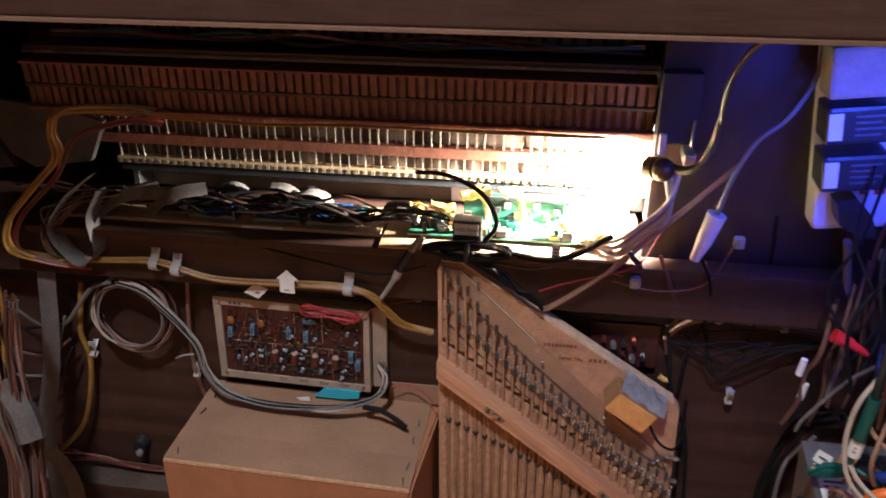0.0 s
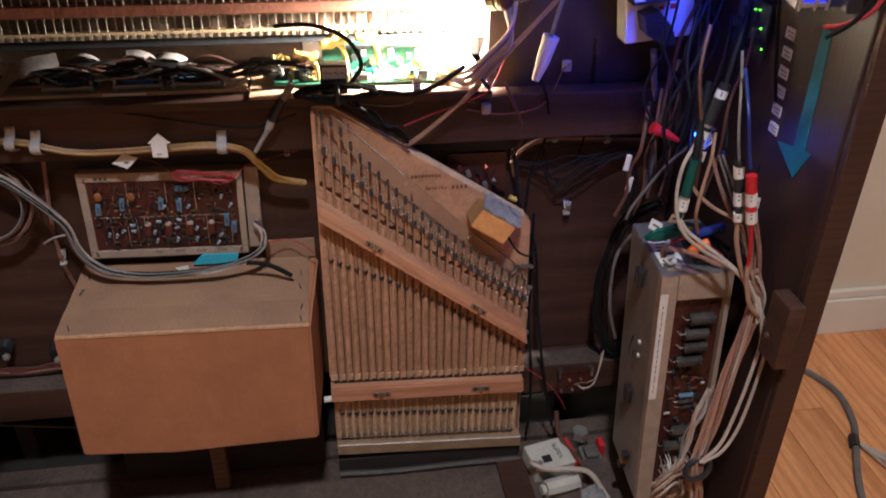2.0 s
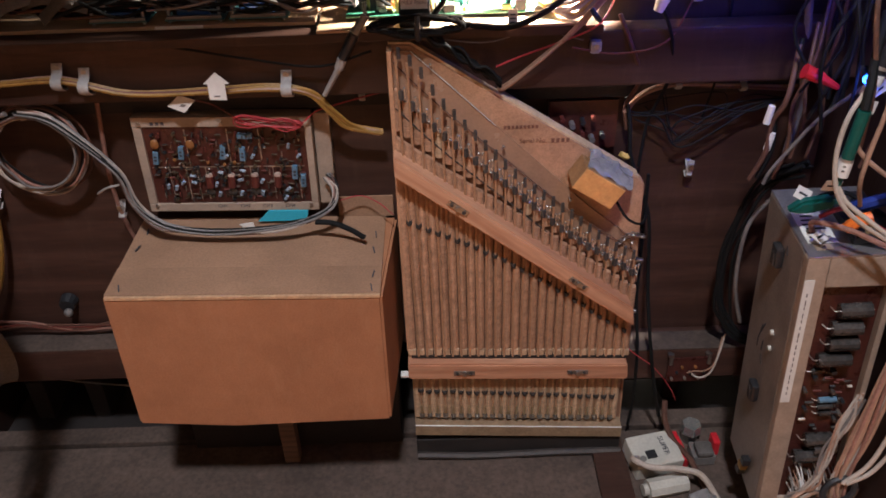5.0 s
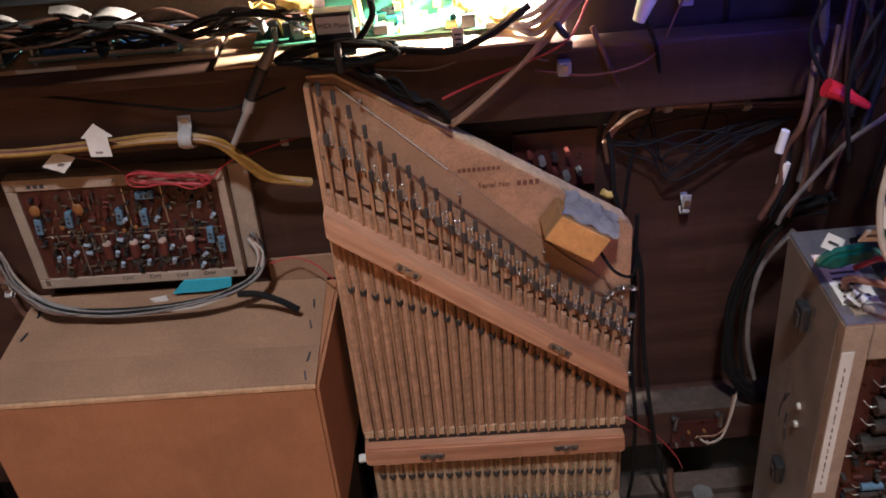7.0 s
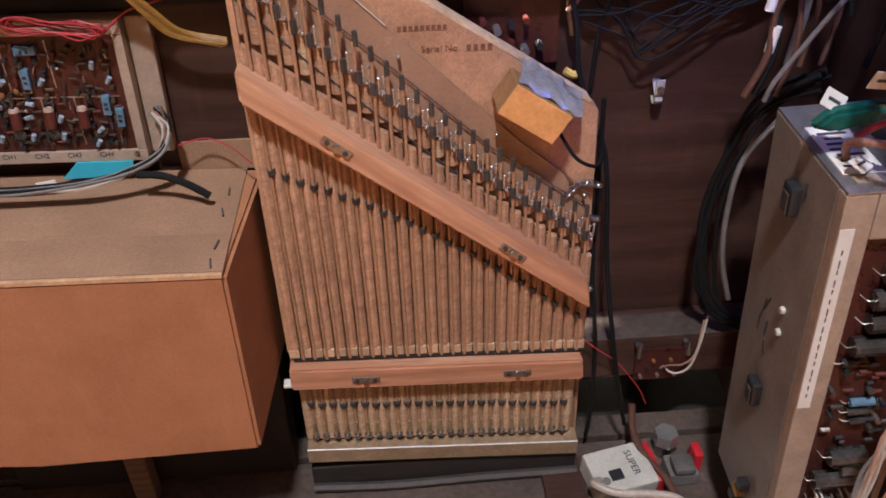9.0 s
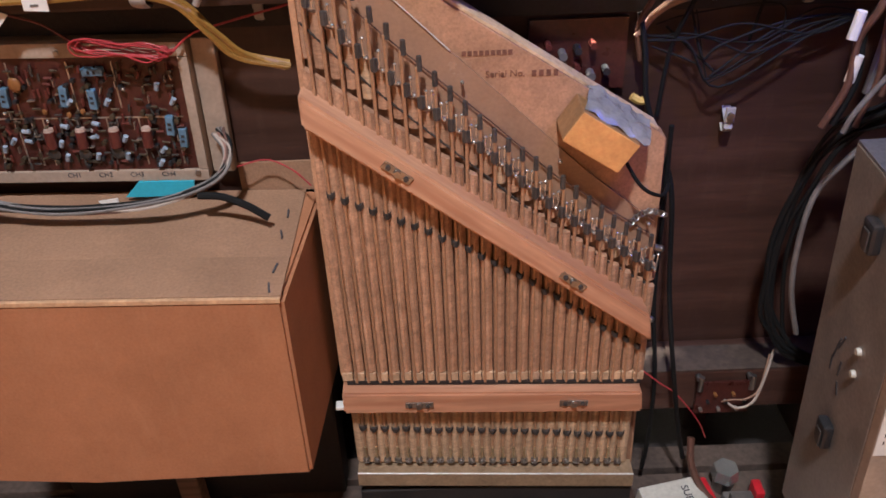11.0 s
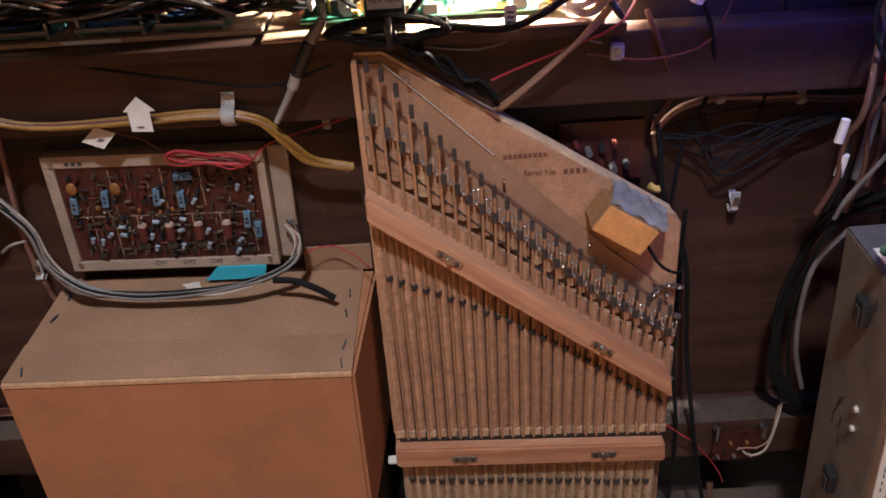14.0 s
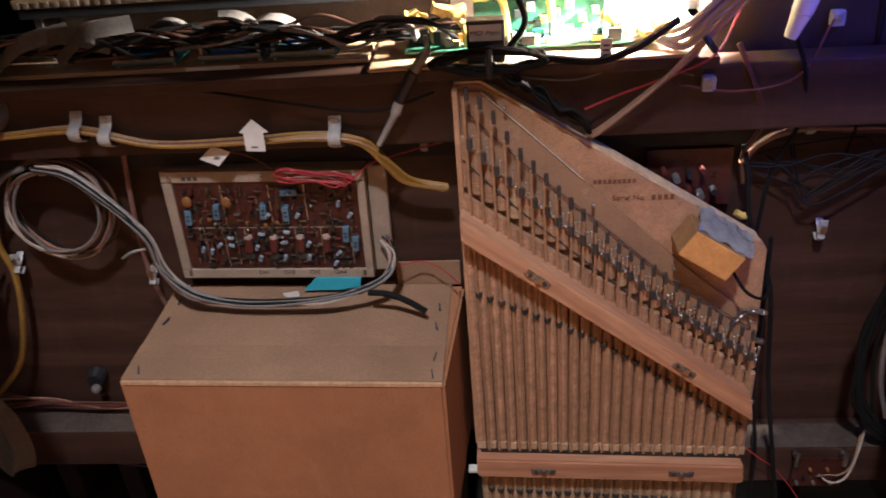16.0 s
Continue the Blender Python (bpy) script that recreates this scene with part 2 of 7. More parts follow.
scuff(STAINED, 22.0, 0.40, (0.12, 0.072, 0.052))
scuff(DUSTY, 30.0, 0.6, (0.05, 0.032, 0.025))
scuff(CARD, 60.0, 0.35, (0.46, 0.24, 0.13))
PLY = grained("pale_plywood", (0.44, 0.30, 0.185), (0.29, 0.175, 0.10), 0.6, "x", 30.0, 4.0)
PALEMETAL = shade("pale_aluminium_plate", (0.72, 0.70, 0.66), 0.42, 0.4, 0.12)
# mid-brown for walls out of view, chosen to cut their bounced light
DIMWALL = shade("bounce_dimming_wall", (0.40, 0.29, 0.19), 0.7, 0, 0.2, 6.0, 0.1)
PLASTER = shade("cream_painted_wall", (0.74, 0.66, 0.52), 0.8, 0, 0.06, 6.0, 0.1)
SKIRT = shade("white_gloss_paint", (0.78, 0.74, 0.64), 0.35, 0, 0.05, 12.0, 0.03)
DARKEDGE = grained("dusty_brown_wood", (0.17, 0.095, 0.06), (0.10, 0.055, 0.035), 0.65, "x", 30.0, 3.0)
FLOORW = grained("orange_oak_board", (0.74, 0.35, 0.145), (0.54, 0.22, 0.08), 0.28, "y", 16.0, 3.0, bump=0.05)
FOIL = shade("crumpled_clear_wrap", (0.55, 0.54, 0.54), 0.15, 0.2, 0.3, 60.0, 0.5, fine=90.0)
FOIL.node_tree.nodes["Principled BSDF"].inputs["Transmission Weight"].default_value = 0.55
PSUCASE = shade("galvanised_case", (0.50, 0.50, 0.52), 0.35, 0.7, 0.15)
FANGLOW = glowing("lit_blue_fan", (0.02, 0.22, 1.0), 4.5)
FANCYAN = glowing("lit_cyan_fan_blade", (0.03, 0.36, 1.0), 5.0)
LEDBLUE = glowing("blue_led", (0.03, 0.15, 1.0), 14.0)
LEDGREEN = glowing("green_led", (0.2, 1.0, 0.05), 2.0)
BULB = glowing("lamp_glass", (1.0, 0.82, 0.55), 60.0)
CEILGLOW = glowing("ceiling_lamp_glass", (1.0, 0.78, 0.55), 8.0)

# ---- mesh helpers ----
WORLD_OF = {}


def thing(name, label, category, base=(0, 0, 0), m=None, group="", kind=""):
    ob = new(name)
    ob.empty_display_size = 0.02
    ob.matrix_basis = m if m is not None else Matrix.Translation(base)
    WORLD_OF[ob.name] = ob.matrix_basis.copy()
    return tagged(ob, label, category, group, kind)


def mesh_of(name, bm, material, smooth=False):
    me = bpy.data.meshes.new(name)
    bmesh.ops.recalc_face_normals(bm, faces=bm.faces)
    bm.to_mesh(me)
    bm.free()
    for mt in material if isinstance(material, (list, tuple)) else (material,):
        me.materials.append(mt)
    if smooth:
        for p in me.polygons:
            p.use_smooth = True
        me.set_sharp_from_angle(angle=radians(38))
    return me


def part(name, bm, material, parent, label="", smooth=False, local=False):
    """One mesh under a thing; its coordinates are the world's unless local."""
    me = bm if isinstance(bm, bpy.types.Mesh) else mesh_of(name, bm, material, smooth)
    ob = new(name, me)
    ob.parent = parent
    base = WORLD_OF[parent.name]
    if not local:
        ob.matrix_parent_inverse = base.inverted()
        WORLD_OF[ob.name] = Matrix()
    else:
        WORLD_OF[ob.name] = base.copy()
    return tagged(ob, label)


def placed(name, me, parent, m):
    """A repeat that shares its mesh, posed by m in its parent's frame."""
    ob = new(name, me)
    ob.parent = parent
    ob.matrix_basis = m
    WORLD_OF[ob.name] = WORLD_OF[parent.name] @ m
    return ob


def solid(name, bm, material, label, category, kind="", group="", smooth=False):
    ob = new(name, mesh_of(name, bm, material, smooth))
    WORLD_OF[ob.name] = Matrix()
    return tagged(ob, label, category, group, kind)


def box(bm, x0, x1, y0, y1, z0, z1, bevel=0.0, turn=None):
    r = bmesh.ops.create_cube(bm, size=1.0)
    vs = r["verts"]
    for v in vs:
        v.co = Vector(((x0 + x1) / 2 + v.co.x * (x1 - x0), (y0 + y1) / 2 + v.co.y * (y1 - y0), (z0 + z1) / 2 + v.co.z * (z1 - z0)))
    if bevel:
        es = list({e for v in vs for e in v.link_edges})
        g = bmesh.ops.bevel(bm, geom=es, offset=bevel, segments=2, profile=0.6, affect="EDGES")
        vs = list({v for f in g["faces"] for v in f.verts} | {v for v in vs if v.is_valid})
    if turn is not None:
        bmesh.ops.transform(bm, matrix=turn, verts=[v for v in vs if v.is_valid])
    return bm


def prism(bm, outline, y0, y1):
    """A slab from an outline of (x, z), between two depths."""
    a = [bm.verts.new((x, y0, z)) for x, z in outline]
    b = [bm.verts.new((x, y1, z)) for x, z in outline]
    n = len(a)
    bm.faces.new(a)
    bm.faces.new(b[::-1])
    for i in range(n):
        bm.faces.new((a[i], b[i], b[(i + 1) % n], a[(i + 1) % n]))
    return bm


def cyl(bm, p0, p1, r0, r1=None, seg=10):
    p0, p1 = Vector(p0), Vector(p1)
    d = p1 - p0
    m = Matrix.Translation((p0 + p1) / 2) @ d.to_track_quat("Z", "Y").to_matrix().to_4x4()
    bmesh.ops.create_cone(bm, cap_ends=True, segments=seg, radius1=r0, radius2=r0 if r1 is None else r1, depth=d.length, matrix=m)
    return bm


def ball(bm, c, r, seg=8, squash=(1, 1, 1)):
    bmesh.ops.create_uvsphere(bm, u_segments=seg, v_segments=max(4, seg * 2 // 3), radius=r, matrix=Matrix.Translation(c) @ Matrix.Diagonal((*squash, 1)))
    return bm


def smooth_line(pts, step=6):
    p = [Vector(q) for q in pts]
    if len(p) < 3:
        return p
    q = [p[0] * 2 - p[1], *p, p[-1] * 2 - p[-2]]
    out = []
    for i in range(1, len(q) - 2):
        for k in range(step):
            t = k / step
            a, b, c, d = q[i - 1], q[i], q[i + 1], q[i + 2]
            out.append(0.5 * (2 * b + (c - a) * t + (2 * a - 5 * b + 4 * c - d) * t * t + (3 * b - a - 3 * c + d) * t ** 3))
    return out + [p[-1]]


def sweep(bm, pts, w, h=None, seg=8, step=6, side=None):
    """A round or flat cable along smoothed points; side turns the broad way of a flat one."""
    h = w if h is None else h
    line = smooth_line(pts, step)
    rows = []
    ref = Vector(side) if side else None
    prev = None
    for i, p in enumerate(line):
        t = (line[min(i + 1, len(line) - 1)] - line[max(i - 1, 0)]).normalized()
        if ref is not None:
            u = (ref - t * ref.dot(t))
            u = u.normalized() if u.length > 0.05 else (prev if prev is not None else t.orthogonal().normalized())
        elif prev is None:
            u = t.orthogonal().normalized()
        else:
            u = (prev - t * prev.dot(t)).normalized()
        prev = u
        v = t.cross(u)
        rows.append([bm.verts.new(p + u * w * math.cos(a) + v * h * math.sin(a)) for a in [2 * math.pi * k / seg for k in range(seg)]])
    for a, b in zip(rows, rows[1:]):
        for k in range(seg):
            bm.faces.new((a[k], a[(k + 1) % seg], b[(k + 1) % seg], b[k]))
    bm.faces.new(rows[0][::-1])
    bm.faces.new(rows[-1])
    return bm


def cable(name, pts, r, material, label, category="cable", flat=None, side=None, seg=8, group=""):
    bm = sweep(bmesh.new(), pts, r, flat, seg, 6, side)
    return solid(name, bm, material, label, category, group=group, smooth=True)


def strands(name, pts, count, r, spread, materials, label, seed=1, category="cable bundle", twist=1.0):
    """A loom of several wires that wander round one line; each wire is a part."""
    rng = random.Random(seed)
    t = thing(name, label, category, pts[-1])
    line = [Vector(p) for p in pts]
    for k in range(count):
        a0, rad = rng.uniform(0, 6.28), spread * math.sqrt(rng.random())
        out = []
        for i, p in enumerate(line):
            a = a0 + twist * i * rng.uniform(0.4, 0.8)
            q = rad * rng.uniform(0.7, 1.2)
            out.append(p + Vector((math.cos(a) * q, math.sin(a) * q * 0.7, math.sin(a + 0.8) * q * 0.6)))
        part("wire", sweep(bmesh.new(), out, r, seg=6, step=5), materials[k % len(materials)], t, smooth=True)
    return t


def writing(name, text, size, m, material, parent, depth=0.0002):
    """Lettering in the built-in font, turned to a mesh, at the pose m in the world."""
    cu = bpy.data.curves.new(name, "FONT")
    cu.body, cu.size, cu.extrude, cu.align_x, cu.align_y = text, size, depth, "CENTER", "CENTER"
    tmp = bpy.data.objects.new(name + "_tmp", cu)
    scene.collection.objects.link(tmp)
    me = bpy.data.meshes.new_from_object(tmp.evaluated_get(bpy.context.evaluated_depsgraph_get()))
    bpy.data.objects.remove(tmp)
    me.transform(m)
    me.materials.clear()
    me.materials.append(material)
    return part(name, me, material, parent)


def facing(x, y, z, spin=0.0):
    """A pose for flat print that faces the open side of the cabinet; spin: degrees, counter-clockwise as read."""
    return pose(x, y, z, 90, 0, 0) @ pose(0, 0, 0, 0, 0, spin)


FLOOR = -0.05      # cabinet floor
ROOM = -0.10       # room floor
WALL = 0.96        # inner face of the knee panel
SIDE = 0.415       # inner face of the cabinet's end
LEFT = -0.72

# ---- the cabinet and the room round it ----
def slab(name, x0, x1, y0, y1, z0, z1, material, label, category, bevel=0.0015):
    return solid(name, box(bmesh.new(), x0, x1, y0, y1, z0, z1, bevel), material, label, category, "structure")


slab("wall_knee_panel", LEFT, SIDE, WALL, WALL + 0.02, 0.10, 0.50, STAINED, "dark stained wooden knee panel with scuffs", "panel")
slab("wall_apron", LEFT, SIDE, 0.915, 0.945, 0.497, 0.560, STAINED, "dark stained apron board under the shelf", "panel", 0.003)
slab("shelf", LEFT, 0.130, 0.898, 1.155, 0.562, 0.572, STAINED, "dark stained wooden key shelf with dusty front edge", "shelf")
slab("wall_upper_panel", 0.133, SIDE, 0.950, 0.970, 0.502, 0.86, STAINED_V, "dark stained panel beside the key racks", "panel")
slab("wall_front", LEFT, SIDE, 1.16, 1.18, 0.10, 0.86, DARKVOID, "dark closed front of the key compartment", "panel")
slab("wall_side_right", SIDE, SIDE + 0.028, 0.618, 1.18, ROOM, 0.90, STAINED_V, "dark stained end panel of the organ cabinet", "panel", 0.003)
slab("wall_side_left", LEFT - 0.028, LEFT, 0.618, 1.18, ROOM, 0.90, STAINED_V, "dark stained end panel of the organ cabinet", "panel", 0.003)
slab("trim_side_edge", SIDE + 0.002, SIDE + 0.030, 0.609, 0.6175, ROOM, 0.90, RAWEDGE, "worn brown edge strip of the end panel", "trim")
slab("ceiling_lid", LEFT, SIDE, 0.715, 1.18, 0.880, 0.900, STAINED, "dark stained wooden lid of the cabinet", "lid")
slab("trim_top_rail", LEFT, SIDE, 0.690, 0.714, 0.864, 0.925, STAINED, "dark wooden top rail of the open back", "rail", 0.002)
slab("trim_top_rail_edge", LEFT, SIDE, 0.688, 0.7135, 0.860, 0.8635, DARKEDGE, "pale chipped lower edge of the top rail", "trim", 0.0005)
slab("floor_cabinet", LEFT, SIDE, 0.612, 0.921, FLOOR - 0.02, FLOOR, DUSTY, "dusty brown fibreboard cabinet floor", "floor")
slab("floor_strip", LEFT, SIDE, 0.926, 0.957, FLOOR - 0.02, FLOOR + 0.004, DUSTY, "pale dusty strip at the back of the cabinet floor", "floor")
slab("floor_cleat", 0.160, 0.205, 0.615, 0.900, FLOOR + 0.0005, FLOOR + 0.008, STAINED, "flat dark wooden cleat across the cabinet floor", "floor")
# slot back and floor carry the darkness inside the slot as colour
slab("wall_slot_back", LEFT, SIDE, 1.155, 1.175, FLOOR - 0.02, 0.098, DARKVOID, "back of the pedal slot, coloured near black for its shade", "panel")
slab("floor_slot", LEFT, SIDE, 0.922, 1.153, FLOOR - 0.03, FLOOR - 0.012, DARKVOID, "floor of the pedal slot, coloured near black for its shade", "floor")
slab("trim_batten", LEFT, -0.415, 0.912, 0.9585, 0.094, 0.147, STAINED, "dusty brown batten at the foot of the knee panel", "batten", 0.003)
slab("trim_batten_right", 0.196, SIDE, 0.910, 0.9585, 0.063, 0.115, STAINED, "dusty brown batten at the foot of the knee panel", "batten", 0.003)
slab("trim_batten_dust", LEFT, -0.415, 0.9115, 0.946, 0.1475, 0.149, DUSTY, "grey dust on the batten", "dust", 0)
slab("trim_batten_dust_right", 0.196, SIDE, 0.9095, 0.946, 0.1155, 0.117, DUSTY, "grey dust on the batten", "dust", 0)
# dark strip added for the shade under the apron
slab("trim_lower_rail", LEFT, SIDE, 0.948, 0.9595, 0.470, 0.4965, DARKVOID, "near-black board for the shaded gap under the apron", "trim", 0)

slab("shelf_plank", -0.164, 0.112, 0.8985, 0.985, 0.5722, 0.5748, PLY, "pale plywood strip on the key shelf", "shelf", 0.0006)

# room; unseen walls, drawn in close and browned to set the bounced light
slab("ceiling", -2.0, 2.2, -1.5, 2.2, 2.40, 2.45, PLASTER, "plain cream room ceiling", "ceiling", 0)
slab("wall_south", -2.0, 2.2, -1.55, -1.5, ROOM, 2.40, DIMWALL, "unseen brown room wall that dims the bounced light", "wall", 0)
slab("wall_north", -2.0, 2.2, 2.2, 2.25, ROOM, 2.40, DIMWALL, "unseen brown room wall that dims the bounced light", "wall", 0)
slab("wall_west", -2.05, -2.0, -1.5, 2.2, ROOM, 2.40, DIMWALL, "unseen brown room wall that dims the bounced light", "wall", 0)
slab("wall_east", 2.2, 2.25, -1.5, 2.2, ROOM, 2.40, PLASTER, "plain cream room wall", "wall", 0)
slab("wall_pier", 0.845, 2.19, 1.205, 1.6, ROOM, 2.40, PLASTER, "cream painted wall beside the organ", "wall", 0.002)
slab("baseboard", 0.835, 2.19, 1.188, 1.204, ROOM, ROOM + 0.085, SKIRT, "white painted skirting board with moulded top", "skirting", 0.003)
slab("baseboard_lip", 0.832, 2.19, 1.193, 1.2045, ROOM + 0.0855, ROOM + 0.105, SKIRT, "white painted skirting moulding", "skirting", 0.004)
room_floor = slab("floor", -2.0, 2.2, -1.5, 2.2, ROOM - 0.05, ROOM - 0.006, DARKVOID, "orange brown varnished floorboards", "floor", 0)
plank = mesh_of("floorboard", box(bmesh.new(), 0.0006, 0.0914, 0.0006, 0.949, -0.0055, 0.0, 0.0012), FLOORW)
for i in range(45):
    x = -1.958 + i * 0.092
    for j in range(-1, 4):
        y0 = -1.45 + j * 0.95 + (0.37 * i) % 0.6
        lo, hi = max(y0, -1.496), min(y0 + 0.95, 2.196)
        if hi - lo > 0.02:
            placed("floorboard", plank, room_floor, Matrix.Translation((x, lo, ROOM)) @ Matrix.Diagonal((1, (hi - lo) / 0.95, 1, 1)))
lampbody = thing("ceiling_lamp", "round warm glass ceiling lamp", "lamp", (-0.12, -0.28, 2.4))
part("base", cyl(bmesh.new(), (-0.12, -0.28, 2.3995), (-0.12, -0.28, 2.37), 0.15, seg=28), WHITE, lampbody)
part("globe", cyl(bmesh.new(), (-0.12, -0.28, 2.3695), (-0.12, -0.28, 2.345), 0.14, 0.11, seg=28), CEILGLOW, lampbody)

# ---- cardboard box ----
bx = thing("cardboard_box", "brown cardboard box turned upside down with stapled flaps", "box", (-0.261, 0.868, 0.128))
bm = bmesh.new()
prof = [(-0.4125, 0.3260), (-0.1105, 0.3175), (-0.1120, 0.1270), (-0.30, 0.1265), (-0.4165, 0.1335)]
prism(bm, prof, 0.788, 0.950)
for v in bm.verts:
    if v.co.y > 0.9 and v.co.x > -0.2:
        v.co.x += 0.012
bmesh.ops.bevel(bm, geom=list(bm.edges), offset=0.003, segments=2, affect="EDGES")
part("carton", bm, CARD, bx)
tilt = math.atan2(-0.0085, 0.302)
def flap(x0, x1, y0, y1, lift, h):
    bm = box(bmesh.new(), x0, x1, y0, y1, 0, h, 0.0006)
    for v in bm.verts:
        v.co.z += 0.3260 + lift + (v.co.x + 0.4125) * math.tan(tilt) * 1.0
    return bm
part("top_flap", flap(-0.411, -0.112, 0.791, 0.842, 0.0002, 0.003), CARDTOP, bx, "front flap with a worn pale fold")
part("top_flap", flap(-0.411, -0.112, 0.8435, 0.949, 0.0002, 0.0018), CARDTOP, bx)
part("raised_flap", box(bmesh.new(), -0.170, -0.102, 0.9505, 0.9530, 0.318, 0.3475, 0.0006), CARDTOP, bx, "back flap standing up")
part("folded_edge", flap(-0.4100, -0.1125, 0.7872, 0.7905, -0.0016, 0.0042), CARDEDGE, bx, "pale worn fold")
for sx, sy, a in [(-0.122, 0.800, 10), (-0.121, 0.825, -8), (-0.123, 0.872, 12), (-0.122, 0.905, 5), (-0.398, 0.803, 20), (-0.399, 0.880, -12), (-0.397, 0.915, 8)]:
    st = box(bmesh.new(), -0.0007, 0.0007, -0.006, 0.006, 0, 0.0012)
    bmesh.ops.transform(st, matrix=pose(sx, sy, 0.3292 + (sx + 0.4125) * math.tan(tilt), 0, 0, a), verts=st.verts)
    part("staple", st, INK, bx)
prop = solid("wooden_prop", box(bmesh.new(), -0.279, -0.257, 0.880, 0.900, FLOOR, 0.1262, 0.002), DARKEDGE, "short wooden prop under the cardboard box", "prop")
# added support, not visible; near black to match the shade under the box
ledge = solid("support_block", box(bmesh.new(), -0.412, -0.110, 0.912, 0.947, FLOOR, 0.1255, 0.003), DARKVOID, "unseen support block under the box, near black like its shade", "block")

# ---- board of rods ----
RB = thing("rod_board", "tan board with dowels, brass rods and pine rails", "instrument part", (0.05, 0.92, FLOOR))
bm = bmesh.new()
prism(bm, [(-0.0925, 0.5565), (-0.0700, 0.5560), (0.185, 0.3870), (0.1935, 0.3800), (0.1950, 0.30), (0.2020, -0.012), (-0.0900, -0.012)], 0.903, 0.922)
bmesh.ops.bevel(bm, geom=list(bm.edges), offset=0.0015, segments=1, affect="EDGES")
part("backboard", bm, HARDBOARD, RB)
part("cover_sheet", prism(bmesh.new(), [(-0.0905, 0.552), (-0.0680, 0.5500), (0.02, 0.462), (0.128, 0.3560), (0.191, 0.302), (0.1915, 0.24), (-0.0905, 0.43)], 0.8995, 0.9022), SHEET, RB, "glossy brown sheet")
bm = bmesh.new()
sweep(bm, [(-0.0690, 0.8985, 0.5505), (-0.02, 0.8985, 0.5025), (0.02, 0.8985, 0.4625)], 0.0006, seg=5)
part("sheet_edge", bm, PALEMETAL, RB, "bright cut edge")
part("raw_edge", prism(bmesh.new(), [(-0.0920, 0.5570), (-0.0698, 0.5565), (0.1850, 0.3876), (0.1862, 0.3890), (-0.0690, 0.5590), (-0.0922, 0.5592)], 0.9035, 0.9222), EDGEPINE, RB, "pale splintered board edge")
part("side_strip", box(bmesh.new(), -0.0935, -0.0885, 0.886, 0.9025, 0.15, 0.556, 0.001), HARDBOARD, RB)
bm = prism(bmesh.new(), [(-0.0925, 0.4455), (0.1885, 0.2255), (0.1925, 0.1960), (-0.0925, 0.4195)], 0.8645, 0.8980)
bmesh.ops.bevel(bm, geom=list(bm.edges), offset=0.0022, segments=2, affect="EDGES")
rail = part("diagonal_rail", bm, PINE_D, RB, "reddish pine rail")
bm = prism(bmesh.new(), [(-0.0925, 0.1390), (0.1930, 0.1265), (0.1955, 0.1000), (-0.0930, 0.1125)], 0.8715, 0.8985)
bmesh.ops.bevel(bm, geom=list(bm.edges), offset=0.0022, segments=2, affect="EDGES")
bar = part("cross_bar", bm, PINE, RB, "reddish pine bar")
bm = prism(bmesh.new(), [(-0.0885, 0.0215), (0.1975, 0.0045), (0.1975, -0.0135), (-0.0890, 0.0035)], 0.876, 0.9025)
part("brass_strip", bm, STRIPTAN, RB, "dull tan metal strip")
# thin pale line added as the highlight on the strip's top edge
part("strip_lip", sweep(bmesh.new(), [(-0.0885, 0.8765, 0.0217), (0.05, 0.8765, 0.0135), (0.1975, 0.8765, 0.0047)], 0.0009, seg=6), PALEMETAL, RB, "pale lip for the highlight along the strip")
# sheets behind the slats, coloured dark so that the gaps look shaded
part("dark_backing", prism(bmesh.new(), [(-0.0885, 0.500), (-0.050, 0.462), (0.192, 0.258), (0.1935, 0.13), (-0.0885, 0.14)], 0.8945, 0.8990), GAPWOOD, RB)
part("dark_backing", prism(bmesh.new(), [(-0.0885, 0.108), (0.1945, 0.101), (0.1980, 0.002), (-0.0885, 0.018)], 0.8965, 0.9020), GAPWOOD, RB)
part("foot_board", box(bmesh.new(), -0.089, 0.199, 0.882, 0.902, FLOOR, -0.0140, 0.002), DARKVOID, RB)
# void-black strip added as the shadow line between slat feet and bar
part("slat_foot_gap", prism(bmesh.new(), [(-0.0880, 0.1438), (0.1935, 0.1315), (0.1935, 0.1275), (-0.0880, 0.1398)], 0.8835, 0.8940), DARKVOID, RB, "dark strip for the shaded gap under the slats")
part("felt_strip", sweep(bmesh.new(), [(-0.088, 0.878, -0.040), (0.0, 0.876, -0.043), (0.10, 0.877, -0.042), (0.20, 0.878, -0.044)], 0.005, seg=6), RUBBER, RB, "frayed dark felt")
# plates with three holes and a screw
for x, z, a, host in [(-0.024, 0.3795, -38.6, rail), (0.118, 0.2680, -38.6, rail), (-0.020, 0.1225, -1.9, bar), (0.128, 0.1175, -1.9, bar)]:
    yf = 0.8640 if host is rail else 0.8710
    pl = box(bmesh.new(), -0.0135, 0.0135, -0.0012, 0, -0.0035, 0.0035, 0.0006)
    bmesh.ops.transform(pl, matrix=pose(x, yf, z, 0, -a, 0), verts=pl.verts)
    plate = part("plate", pl, STEEL, host)
    for k in (-1, 0, 1):
        c = pose(x, yf, z, 0, -a, 0) @ Vector((k * 0.0085, -0.0012, 0))
        part("screw", cyl(bmesh.new(), c, c + Vector((0, -0.0018 if k else -0.003, 0)), 0.0021 if k else 0.0030, seg=10), STEEL if not k else RUBBER, plate)
N = 25
PITCH = 0.01112
HOME = Vector((0.05, 0.92, FLOOR))


